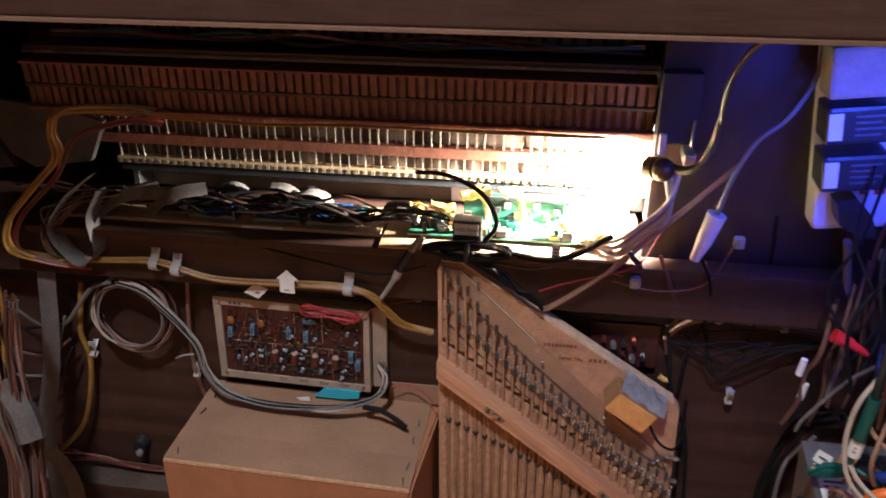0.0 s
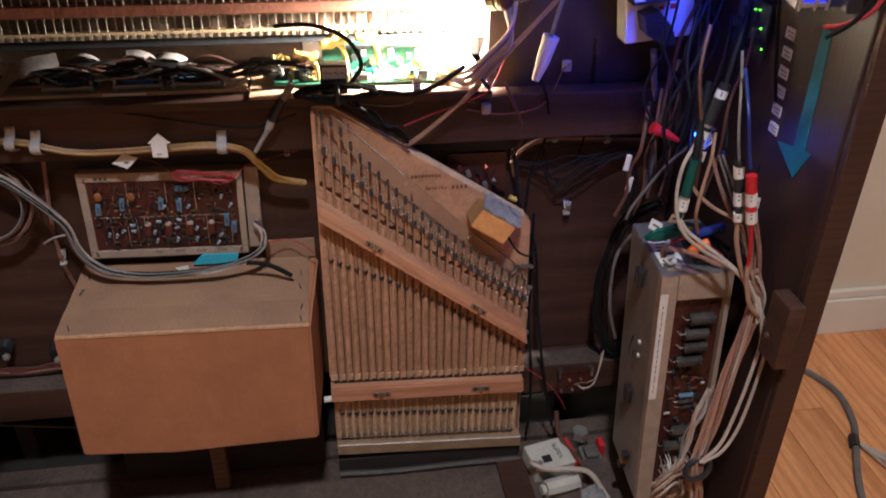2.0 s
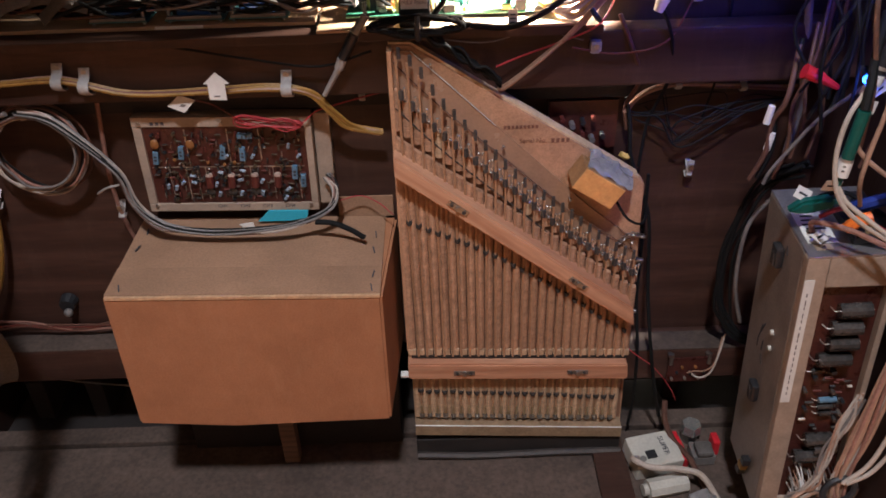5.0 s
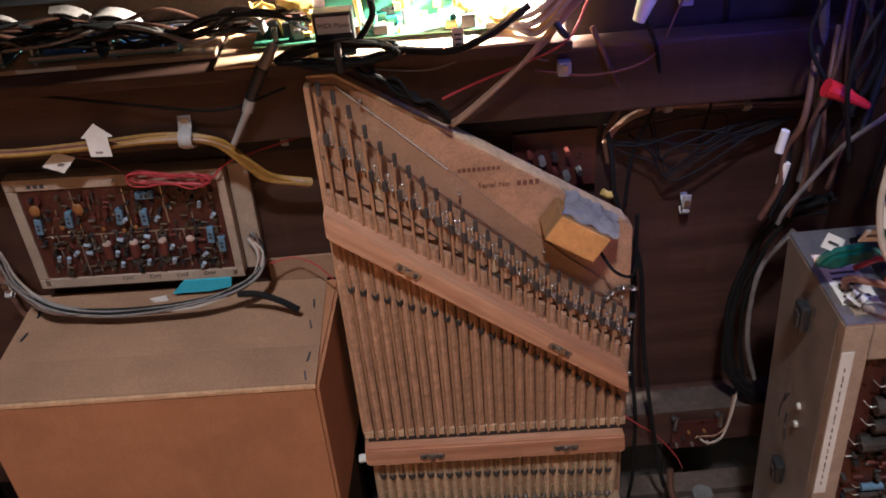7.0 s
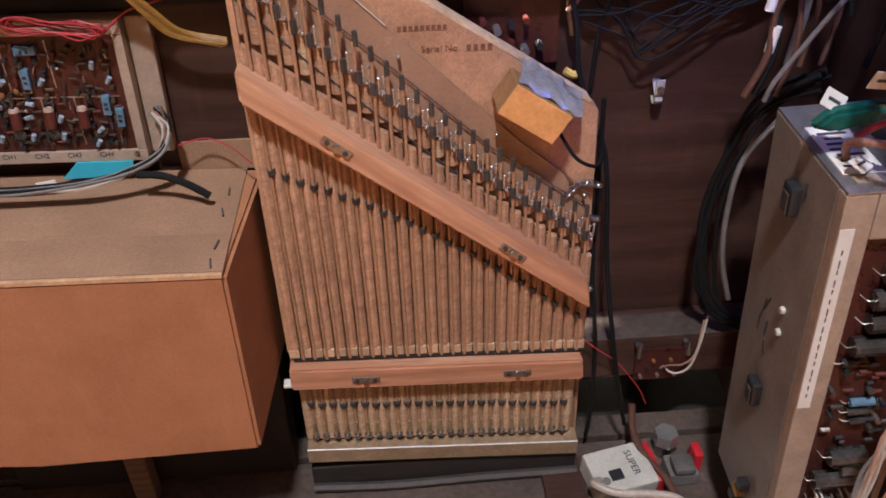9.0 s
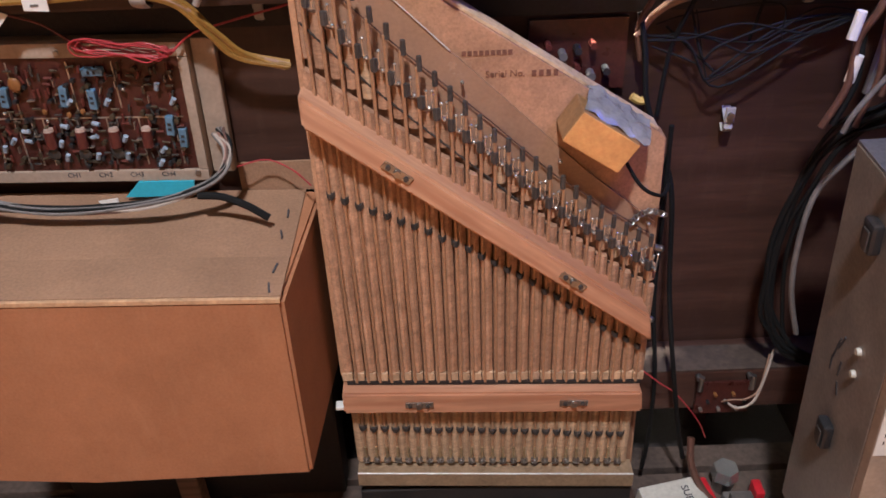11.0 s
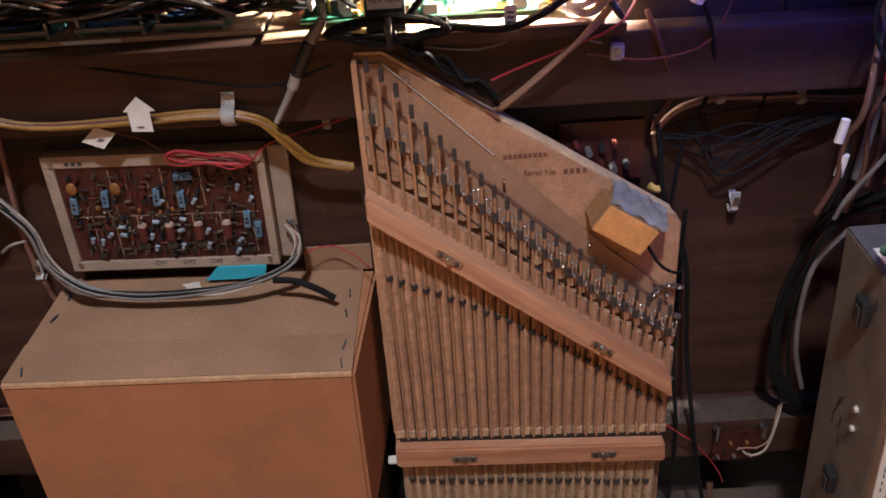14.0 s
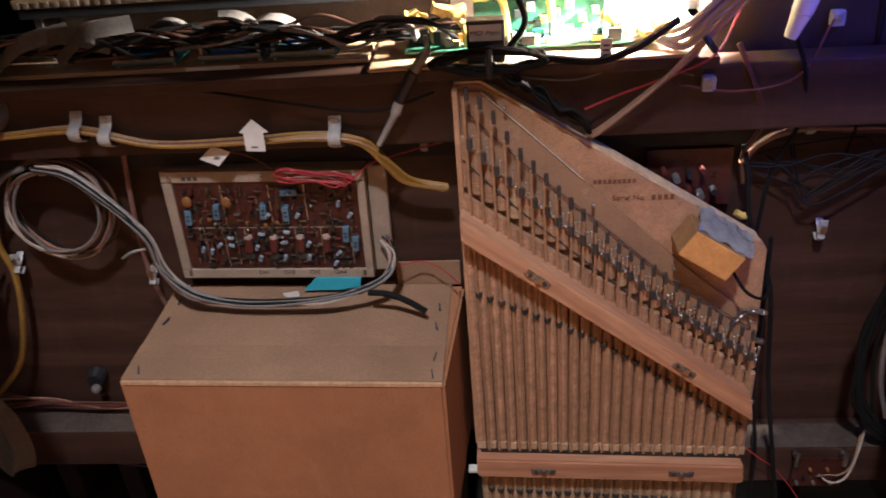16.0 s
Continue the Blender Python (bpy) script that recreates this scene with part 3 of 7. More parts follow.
def moulded(top):
    """A half-round moulded slat of height 1 with a flat foot; top: how far the cut falls across it."""
    bm = bmesh.new()
    w = 0.0049
    arc = [(-w, 0.0045), (-w, -0.0004), (-0.0038, -0.0016), (-0.0013, -0.0034), (0.0013, -0.0034), (0.0038, -0.0016), (w, -0.0004), (w, 0.0045)]
    lo = [bm.verts.new((x, y, 0.0)) for x, y in arc]
    hi = [bm.verts.new((x, y, 1.0 - top * (x + w) / (2 * w))) for x, y in arc]
    n = len(arc)
    for i in range(n):
        bm.faces.new((lo[i], lo[(i + 1) % n], hi[(i + 1) % n], hi[i]))
    bm.faces.new(lo[::-1])
    bm.faces.new(hi)
    return bm


def winged(w, h, t):
    """A folded clip: two wings raked back from the rod, notched like an arrow head."""
    bm = bmesh.new()
    for s in (-1, 1):
        q = [(0.0006 * s, -0.0026, -h), (w * s, 0.0010, -h * 0.55), (w * s, 0.0010, h), (0.0006 * s, -0.0026, h * 0.45)]
        f = [bm.verts.new(p) for p in q]
        k = [bm.verts.new((x, y + t, z)) for x, y, z in q]
        bm.faces.new(f)
        bm.faces.new(k[::-1])
        for i in range(4):
            bm.faces.new((f[i], k[i], k[(i + 1) % 4], f[(i + 1) % 4]))
    cyl(bm, (0, 0, -h * 0.8), (0, 0, h * 0.6), 0.0020, 0.0020, 8)
    return bm


slat_mesh = mesh_of("slat", moulded(0.026), DOWEL)
short_mesh = mesh_of("slat", moulded(0.0), PALEDOWEL)
foot_mesh = mesh_of("slat_foot", box(bmesh.new(), -0.0050, 0.0050, -0.0040, 0.0045, 0.0, 0.0095, 0.0006), PALEDOWEL)
rod_mesh = mesh_of("rod", cyl(bmesh.new(), (0, 0, 0), (0, 0, 1), 0.0014, seg=8), RODMETAL, True)
clip_mesh = mesh_of("rod_clip", winged(0.0034, 0.0036, 0.0011), RUBBER)
cup_mesh = mesh_of("rod_clip", winged(0.0040, 0.0034, 0.0011), RUBBER)
grom = bmesh.new()
cyl(grom, (0, 0, -0.0056), (0, 0, 0.0048), 0.0020, 0.0022, 10)
box(grom, -0.0030, 0.0030, -0.0006, 0.0020, -0.0052, 0.0044, 0.0006)
grom_mesh = mesh_of("grommet", grom, RUBBER, True)
tip_mesh = mesh_of("rod_tip", cyl(bmesh.new(), (0, 0, 0), (0, 0, 0.0115), 0.0022, 0.0020, seg=8), RUBBER, True)
bead = bmesh.new()
ball(bead, (0, 0, 0), 0.0016, 8)
sweep(bead, [(0, 0, -0.001), (0, 0.0006, -0.007), (0.0004, 0.002, -0.014)], 0.0007, seg=5, step=3)
bead_mesh = mesh_of("bead_wire", bead, CHROME, True)
cross_mesh = mesh_of("bead_stud", ball(cyl(bmesh.new(), (0, -0.004, 0), (0, 0.004, -0.002), 0.0012, seg=8), (0, -0.0045, 0), 0.0017, 8), CHROME, True)
peg_mesh = mesh_of("brass_peg", cyl(bmesh.new(), (0, 0, 0), (0, 0, 0.016), 0.0016, 0.0013, seg=8), BRASS, True)
eye = cyl(bmesh.new(), (0, 0.002, 0), (0, -0.0015, 0), 0.0037, seg=12)
cyl(eye, (0, -0.0014, 0), (0, -0.0034, 0), 0.0022, 0.0018, 10)
eye_mesh = mesh_of("peg_eye", eye, STEEL, True)
def along(x, knots):
    return float(np.interp(x, [k[0] for k in knots], [k[1] for k in knots]))
LOWER = ((-0.092, 0.356), (-0.053, 0.336), (0.010, 0.304), (0.080, 0.259), (0.138, 0.212), (0.192, 0.171))
TIPS = ((-0.092, 0.560), (-0.065, 0.540), (-0.042, 0.500), (0.002, 0.450), (0.050, 0.397), (0.102, 0.356), (0.157, 0.307), (0.190, 0.288))
UPPER = ((-0.090, 0.518), (-0.048, 0.471), (0.002, 0.424), (0.051, 0.379), (0.103, 0.329), (0.170, 0.280), (0.190, 0.266))
def stretch(me, name, x, y, z0, z1, lean=0.0):
    return placed(name, me, RB, Matrix.Translation(Vector((x, y, z0)) - HOME) @ Matrix.Rotation(lean, 4, "Y") @ Matrix.Diagonal((1, 1, z1 - z0, 1)))
def spot(me, name, x, y, z, turn=0.0):
    return placed(name, me, RB, Matrix.Translation(Vector((x, y, z)) - HOME) @ Matrix.Rotation(turn, 4, "Z"))
rng = random.Random(11)
for i in range(N + 1):
    xs = -0.0870 + i * PITCH
    f = i / N
    bar_top = 0.1390 - (xs + 0.0925) * 0.0438
    edge_over = 0.4455 - (xs + 0.0925) * 0.783
    stretch(slat_mesh, "slat", xs, 0.8885, bar_top + 0.0150, edge_over + 0.0200 + rng.uniform(-0.0015, 0.0015), -0.004)
    spot(foot_mesh, "slat_foot", xs, 0.8885, bar_top + 0.0050 + rng.uniform(-0.0004, 0.0004))
    # a second, set-back tier of slats above the diagonal rail
    high = along(xs, UPPER) - 0.004
    if high > edge_over + 0.030:
        stretch(short_mesh if i % 9 == 4 else slat_mesh, "slat", xs, 0.8925, edge_over + 0.0235, high + rng.uniform(-0.002, 0.002), -0.004)
    low = 0.0235 - 0.0160 * f
    stretch(short_mesh, "slat", -0.0845 + i * 0.01085, 0.8920, low + 0.002, 0.108 - 0.009 * f)
for i in range(N):
    f = i / (N - 1)
    x = -0.0815 + i * PITCH
    bar_top = 0.1390 - (x + 0.0925) * 0.0438
    tip = along(x, TIPS)
    stretch(rod_mesh, "rod", x + 0.003, 0.8838, bar_top + 0.004, tip, -0.008 - 0.006 * (tip > 0.45))
    spot(tip_mesh, "rod_tip", x + 0.0005, 0.8838, tip - 0.003)
    spot(clip_mesh, "rod_clip", x + 0.0010, 0.8832, along(x, LOWER) + rng.uniform(-0.0015, 0.0015), rng.uniform(-0.15, 0.15))
    g = along(x, UPPER)
    spot(grom_mesh, "grommet", x + 0.0008, 0.8832, g + rng.uniform(-0.0012, 0.0012), rng.uniform(-0.3, 0.3))
    spot(bead_mesh, "bead_wire", x + 0.0046, 0.8840, g + 0.0080 + rng.uniform(-0.001, 0.001))
    if i > 0:
        spot(bead_mesh, "bead_wire", x + 0.0088, 0.8858, g + 0.0075 + rng.uniform(-0.001, 0.001))
        spot(cross_mesh, "bead_stud", x + 0.0068, 0.8880, g - 0.0060)
    if i % 7 == 2:
        spot(cross_mesh, "bead_stud", x + 0.010, 0.8960, tip + 0.008)
    # below the cross bar
    xb = -0.0790 + i * 0.01085
    low = 0.0235 - 0.0160 * f
    stretch(rod_mesh, "rod", xb, 0.8885, low + 0.012, 0.110 - 0.009 * f)
    spot(cup_mesh, "rod_clip", xb, 0.8865, low + 0.0535 - 0.006 * f + rng.uniform(-0.0012, 0.0012), rng.uniform(-0.1, 0.1))
    spot(peg_mesh, "brass_peg", xb, 0.8860, low + 0.011)
    spot(eye_mesh, "peg_eye", xb, 0.8850, low + 0.0090)
for dz, r, mt in ((0.0245, 0.0006, BROWNW), (-0.024, 0.0010, RUBBER)):
    pts = [(-0.088 + k * 0.0275, 0.8895 if dz < 0 else 0.8965, along(-0.088 + k * 0.0275, UPPER) + dz) for k in range(11)]
    part("cross_wire", sweep(bmesh.new(), pts, r, seg=5, step=3), mt, RB, smooth=True)
writing("stamp", "Serial No.", 0.0076, facing(0.062, 0.9026, 0.4405), STAMP, RB)
for k in range(4):
    part("stamped_bar", box(bmesh.new(), 0.0825 + k * 0.0056, 0.0860 + k * 0.0056, 0.9024, 0.9029, 0.4378, 0.4428), STAMP, RB)
for k in range(9):
    part("stamped_bar", box(bmesh.new(), 0.029 + k * 0.0044, 0.0322 + k * 0.0044, 0.9024, 0.9029, 0.4560, 0.4598), STAMP, RB)

ob = thing("orange_block", "small orange painted wooden block on the board", "block", (0.135, 0.902, 0.39))
M = pose(0.1328, 0.902, 0.3965, 0, 34, 0)
bm = box(bmesh.new(), -0.0272, 0.0272, -0.034, 0, -0.0140, 0.0140, 0.0015)
bmesh.ops.transform(bm, matrix=M, verts=bm.verts)
part("body", bm, OBLOCKS, ob)
bm = box(bmesh.new(), -0.0268, 0.0268, -0.0362, -0.0343, -0.0137, 0.0137, 0.0006)
bmesh.ops.transform(bm, matrix=M, verts=bm.verts)
part("face", bm, OBLOCK, ob, "bright orange face")
bm = bmesh.new()
bmesh.ops.create_grid(bm, x_segments=14, y_segments=8, size=0.5)
for v in bm.verts:
    u, w = v.co.x + 0.5, v.co.y + 0.5
    v.co = Vector((-0.026 + 0.062 * u, -0.030 + 0.027 * w - 0.006 * math.sin(w * 3.1), 0.0150 + 0.013 * w * (1 - 0.35 * abs(u - 0.4))))
    v.co += Vector((0.0, 0.0030, 0.0030)) * noise.noise(Vector((u * 7, w * 5, 1.7)))
g = bmesh.ops.extrude_face_region(bm, geom=bm.faces[:])
bmesh.ops.translate(bm, vec=(0, 0.0002, -0.0005), verts=[e for e in g["geom"] if isinstance(e, bmesh.types.BMVert)])
bmesh.ops.transform(bm, matrix=M, verts=bm.verts)
part("foil_wrap", bm, FOIL, ob, "crumpled clear wrap")
cable("block_lead", [(0.156, 0.885, 0.372), (0.170, 0.874, 0.352), (0.188, 0.878, 0.341), (0.2005, 0.905, 0.336), (0.203, 0.93, 0.30)], 0.0016, BLACKCABLE, "thin black lead from the orange block")
bm = bmesh.new()
links = smooth_line([(0.169, 0.897, 0.301), (0.174, 0.896, 0.309), (0.182, 0.896, 0.3145), (0.190, 0.896, 0.3145), (0.199, 0.899, 0.309)], 3)
for k, c in enumerate(links):
    ring = [c + Vector((0.0022 * math.cos(w), 0.0016 * math.sin(w) * (k % 2), 0.0018 * math.sin(w))) for w in [2 * math.pi * j / 8 for j in range(9)]]
    sweep(bm, ring, 0.0008, seg=5, step=2)
solid("chain", bm, STEEL, "short dull steel chain on the board", "chain")
for z in (0.276, 0.196):
    bm = cyl(bmesh.new(), (0.1935, 0.899, z), (0.1995, 0.899, z - 0.002), 0.0030, seg=10)
    ball(bm, (0.2000, 0.899, z - 0.002), 0.0032)
    part("side_screw", bm, STEEL, RB, smooth=True)
part("white_peg", box(bmesh.new(), -0.1050, -0.0915, 0.895, 0.905, 0.0945, 0.0985, 0.001), WHITE, RB, "white plastic peg")

# ---- module with exposed circuit board ----
MD = thing("circuit_module", "beige framed module with a crowded red-brown circuit board", "circuit module", (-0.285, 0.95, 0.333))
M = pose(-0.2905, 0.934, 0.4060, 0, 1.5, 0)
def md(bm):
    bmesh.ops.transform(bm, matrix=M, verts=bm.verts)
    return bm
W2, H2 = 0.1015, 0.0620
part("chassis", md(box(bmesh.new(), -W2, W2, 0.004, 0.020, -H2, H2, 0.002)), BEIGE, MD)
part("flange", md(box(bmesh.new(), W2 + 0.001, W2 + 0.020, 0.010, 0.0225, -H2 + 0.002, H2 - 0.001, 0.002)), BEIGE, MD, "beige mounting flange")
for a in [(-W2, W2, H2 - 0.012, H2), (-W2, W2, -H2, -H2 + 0.0105), (-W2, -W2 + 0.010, -H2 + 0.0110, H2 - 0.0125), (W2 - 0.0080, W2, -H2 + 0.0110, H2 - 0.0125)]:
    part("frame_bar", md(box(bmesh.new(), a[0], a[1], -0.001, 0.0035, a[2], a[3], 0.0008)), BEIGE, MD)
board = part("circuit_board", md(box(bmesh.new(), -W2 + 0.0102, W2 - 0.0082, 0.0015, 0.0038, -H2 + 0.0107, H2 - 0.0122)), PCB, MD)
bm = bmesh.new()
box(bm, -W2 + 0.013, W2 - 0.013, 0.0006, 0.0014, -0.0030, -0.0019)
for x, a, b in [(-0.070, -0.046, -0.003), (-0.050, -0.046, -0.003), (-0.038, -0.046, -0.003), (-0.028, -0.046, -0.003), (0.0015, -0.046, -0.003), (0.0245, -0.046, -0.003), (0.051, -0.046, -0.003), (0.0815, -0.046, -0.012), (-0.0445, -0.002, 0.046), (0.0035, -0.002, 0.046), (0.0395, 0.006, 0.046)]:
    box(bm, x, x + 0.0010, 0.0006, 0.0014, a, b)
tagged(part("tinned_track", md(bm), TIN, board), kind="stuff")
rng = random.Random(23)
OLIVE = shade("dull_olive_resistor", (0.060, 0.043, 0.025), 0.5, 0, 0.6)
MILKBLUE = shade("milky_blue_capacitor", (0.30, 0.36, 0.44), 0.35, 0, 0.3)
WAX = shade("pale_wax_cap", (0.42, 0.30, 0.24), 0.5, 0, 0.25)
pale = mesh_of("film_capacitor", box(bmesh.new(), -0.0032, 0.0032, -0.0060, 0, -0.0085, 0.0085, 0.001), PALEBLUE)
mark = mesh_of("printed_mark", box(box(bmesh.new(), -0.0014, 0.0014, -0.0064, -0.0061, 0.0008, 0.0030), -0.0014, 0.0014, -0.0064, -0.0061, -0.0036, -0.0014), BLACK)
oxb = mesh_of("tubular_capacitor", cyl(bmesh.new(), (0, -0.0048, -0.0090), (0, -0.0048, 0.0060), 0.0046, seg=12), OXBLOOD, True)
oxcap = mesh_of("capacitor_end", cyl(bmesh.new(), (0, -0.0048, 0.0062), (0, -0.0048, 0.0085), 0.0044, 0.0036, seg=12), WAX, True)
disc = mesh_of("disc_capacitor", ball(bmesh.new(), (0, -0.007, 0), 0.0065, 10, (0.8, 0.35, 1)), OCHRE, True)
wafer = mesh_of("disc_capacitor", ball(bmesh.new(), (0, -0.004, 0), 0.0055, 10, (1, 0.3, 1)), GREYCAP, True)
can = mesh_of("transistor_can", cyl(bmesh.new(), (0, 0, 0), (0, -0.0055, 0), 0.0020, seg=9), OLIVE, True)
milk = mesh_of("small_capacitor", cyl(bmesh.new(), (-0.0008, -0.004, -0.0030), (0.0008, -0.005, 0.0030), 0.0019, 0.0021, 8), MILKBLUE, True)
dot = mesh_of("solder_bead", ball(bmesh.new(), (0, -0.004, 0), 0.0016, 8), CHROME, True)
res = mesh_of("resistor", cyl(bmesh.new(), (-0.0032, -0.003, 0), (0.0032, -0.003, 0), 0.0011, seg=6), OLIVE, True)
resd = mesh_of("resistor", cyl(bmesh.new(), (0, -0.003, -0.0032), (0, -0.003, 0.0032), 0.0012, seg=6), OXBLOOD, True)
blk = mesh_of("transistor", box(bmesh.new(), -0.0018, 0.0018, -0.005, 0, -0.0014, 0.0014, 0.0004), BLACK)
yel = mesh_of("tantalum_bead", ball(bmesh.new(), (0, -0.004, 0), 0.0023, 8, (1, 0.8, 1.1)), OCHRE, True)
grr = mesh_of("resistor", cyl(bmesh.new(), (0, -0.003, -0.003), (0, -0.003, 0.003), 0.0011, seg=6), GREYCAP, True)
tin = mesh_of("wire_link", box(bmesh.new(), -0.0003, 0.0003, -0.004, 0, -0.0030, 0.0030), TIN)
B0 = Matrix.Translation(Vector((-0.285, 0.95, 0.333))).inverted() @ M
def on_board(me, name, x, z, spin=0.0):
    return placed(name, me, MD, B0 @ Matrix.Translation((x, 0.0013, z)) @ Matrix.Rotation(spin, 4, "Y"))
for x, z, a in [(-0.051, 0.018, 0.1), (-0.003, 0.018, 0.1), (0.0195, 0.0155, 0.05), (0.025, 0.039, 1.55), (0.0775, -0.009, 0.05), (0.0865, -0.020, 0.05), (-0.081, 0.012, 0.1)]:
    on_board(pale, "film_capacitor", x, z, a)
    on_board(mark, "printed_mark", x, z, a)
for x in (-0.0235, 0.0025, 0.030, 0.057):
    on_board(oxb, "tubular_capacitor", x, -0.018, 0.05)
    on_board(oxcap, "capacitor_end", x, -0.018, 0.05)
    if x < 0.05:
        on_board(wafer, "disc_capacitor", x - 0.001, -0.034)
on_board(disc, "disc_capacitor", -0.038, 0.030)
on_board(disc, "disc_capacitor", -0.078, 0.031)
for x, z in [(-0.022, 0.005), (-0.003, 0.002), (0.009, 0.005), (-0.060, 0.009)]:
    on_board(yel, "tantalum_bead", x, z)
for x, z, a in [(-0.055, -0.021, 0.4), (-0.064, -0.028, 0), (-0.073, -0.026, 0), (-0.042, -0.021, 1.4), (-0.042, -0.012, 1.3), (-0.009, -0.008, 1.4), (0.017, -0.006, 1.5), (-0.016, -0.024, 0.1), (-0.014, -0.037, 0.1), (0.012, -0.036, 0.1), (0.038, -0.020, 0.2), (0.037, -0.036, 0), (0.013, -0.018, 1), (0.031, 0.013, 0.3), (0.000, 0.013, 0.5), (0.0735, 0.026, 0), (0.084, 0.013, 0.3), (0.068, -0.031, 0.5), (0.064, -0.043, 0.3)]:
    on_board(milk, "small_capacitor", x, z, a)
for x, z in [(-0.072, -0.001), (-0.022, -0.003), (-0.055, 0.004), (0.046, 0.024), (0.012, -0.012)]:
    on_board(dot, "solder_bead", x, z)
used = []
for k in range(420):
    x, z = rng.uniform(-0.085, 0.087), rng.uniform(-0.046, 0.044)
    if any((x - a) ** 2 + (z - b) ** 2 < 0.000012 for a, b in used):
        continue
    used.append((x, z))
    me, nm = rng.choice([(can, "transistor_can"), (res, "resistor"), (grr, "resistor"), (resd, "resistor"), (grr, "resistor"), (tin, "wire_link"), (blk, "transistor"), (blk, "transistor"), (resd, "resistor"), (res, "resistor")])
    on_board(me, nm, x, z, rng.choice([0, 0, 1.57, rng.uniform(-0.4, 0.4)]))
for k, t in enumerate(("CH1", "CH2", "CH3", "CH4")):
    writing("lettering", t, 0.0062, M @ pose(-0.014 + k * 0.0270, -0.0012, -0.0553, 90, 0, 0), INK, MD)
bm = bmesh.new()
for k in range(3):
    box(bm, -0.080 + k * 0.006, -0.0762 + k * 0.006, -0.0014, -0.0009, 0.0525, 0.0562)
part("marking_bars", md(bm), INK, MD)
for x, z in [(-0.093, 0.054), (0.092, 0.054), (0.0925, -0.054), (-0.093, -0.054), (0.0, 0.0545)]:
    part("screw", md(cyl(bmesh.new(), (x, -0.0008, z), (x, -0.003, z), 0.0022, seg=8)), STEEL, MD)
part("tape", md(prism(bmesh.new(), [(0.040, -0.0615), (0.088, -0.0615), (0.086, -0.072), (0.064, -0.076), (0.026, -0.0765)], -0.0035, -0.0012)), CYAN, MD, "light blue masking tape")
part("paper_tag", md(prism(bmesh.new(), [(0.004, -0.0765), (0.021, -0.0735), (0.022, -0.080), (0.008, -0.081)], -0.010, -0.009)), PAPER, MD)

# ---- key contact racks ----
RACKDARK = shade("brown_fibre_backing", (0.085, 0.054, 0.034), 0.6, 0, 0.3)


def rack(label, x0, x1, y, z0, z1, rail_top, rail_low, mat_top, mat_low, pitch, depth, tooth_w, seed):
    """Two fibre rails with a row of contact blades between them."""
    t = thing("contact_rack", label, "contact rack", ((x0 + x1) / 2, y + 0.05, z0))
    part("upper_rail", box(bmesh.new(), x0, x1, y - 0.004, y + depth, z1, z1 + rail_top, 0.001), mat_top, t)
    part("lower_rail", box(bmesh.new(), x0, x1, y - 0.005, y + depth, z0 - rail_low, z0, 0.001), mat_low, t)
    part("backing", box(bmesh.new(), x0 + 0.001, x1 - 0.001, y + 0.0085, y + 0.020, z0, z1), RACKDARK, t)
    rng = random.Random(seed)
    h = z1 - z0
    bm = box(bmesh.new(), -0.0008, 0.0008, 0, 0.0016, 0, h, 0.0003)
    box(bm, -tooth_w / 2, tooth_w / 2, 0.0, 0.003, h * 0.82, h, 0.0004)
    box(bm, -tooth_w / 2, tooth_w / 4, 0.0, 0.003, 0, h * 0.14, 0.0004)
    sweep(bm, [(0, 0.0008, h), (0.0008, -0.004, h + 0.002), (0.0016, -0.005, h + 0.005), (0.0004, -0.003, h + 0.0062)], 0.0005, seg=4, step=2)
    me = mesh_of("contact_blade", bm, CONTACT)
    n = int((x1 - x0) / pitch)
    for i in range(n):
        placed("contact_blade", me, t, Matrix.Translation((x0 + (i + 0.5) * pitch - (x0 + x1) / 2 + rng.uniform(-0.0006, 0.0006), rng.uniform(-0.052, -0.048), 0)) @ Matrix.Rotation(rng.uniform(-0.08, 0.08), 4, "Z"))
    return t


CONTACT_RED = shade("red_brown_key_tail", (0.22, 0.10, 0.068), 0.55, 0, 0.35, 60.0, 0.1)
r1 = thing("key_tail_rack", "red-brown rack of wooden key tails", "key rack", (-0.23, 1.0, 0.704))
part("top_board", box(bmesh.new(), -0.590, 0.130, 0.958, 1.10, 0.768, 0.775, 0.001), STAINED, r1, "dark board with a grey front edge")
part("steel_edge", box(bmesh.new(), -0.590, 0.130, 0.9545, 0.9575, 0.7665, 0.7700), GREYCAP, r1)
part("upper_rail", box(bmesh.new(), -0.592, 0.130, 0.946, 1.05, 0.7555, 0.7585, 0.001), REDRAIL, r1)
part("backing", box(bmesh.new(), -0.590, 0.130, 0.9555, 0.970, 0.7065, 0.7555), REDRAIL, r1)
part("middle_rail", box(bmesh.new(), -0.590, 0.130, 0.9475, 0.9550, 0.7285, 0.7325, 0.001), RACKDARK, r1)
part("lower_rail", box(bmesh.new(), -0.590, 0.130, 0.942, 1.05, 0.7030, 0.7065, 0.001), REDRAIL, r1)
me_up = mesh_of("key_tail", box(bmesh.new(), -0.0036, 0.0036, 0, 0.014, 0, 0.0225, 0.0008), CONTACT_RED)
me_lo = mesh_of("key_tail", box(bmesh.new(), -0.0030, 0.0030, 0, 0.014, 0, 0.0215, 0.0008), CONTACT_RED)
rng = random.Random(5)
for i in range(68):
    x = -0.586 + i * 0.0106
    placed("key_tail", me_up, r1, Matrix.Translation((x + 0.23, -0.0515 + rng.uniform(-0.001, 0.001), 0.0290)))
    placed("key_tail", me_lo, r1, Matrix.Translation((x + 0.23, -0.0500 + rng.uniform(-0.0015, 0.0015), 0.0028)))
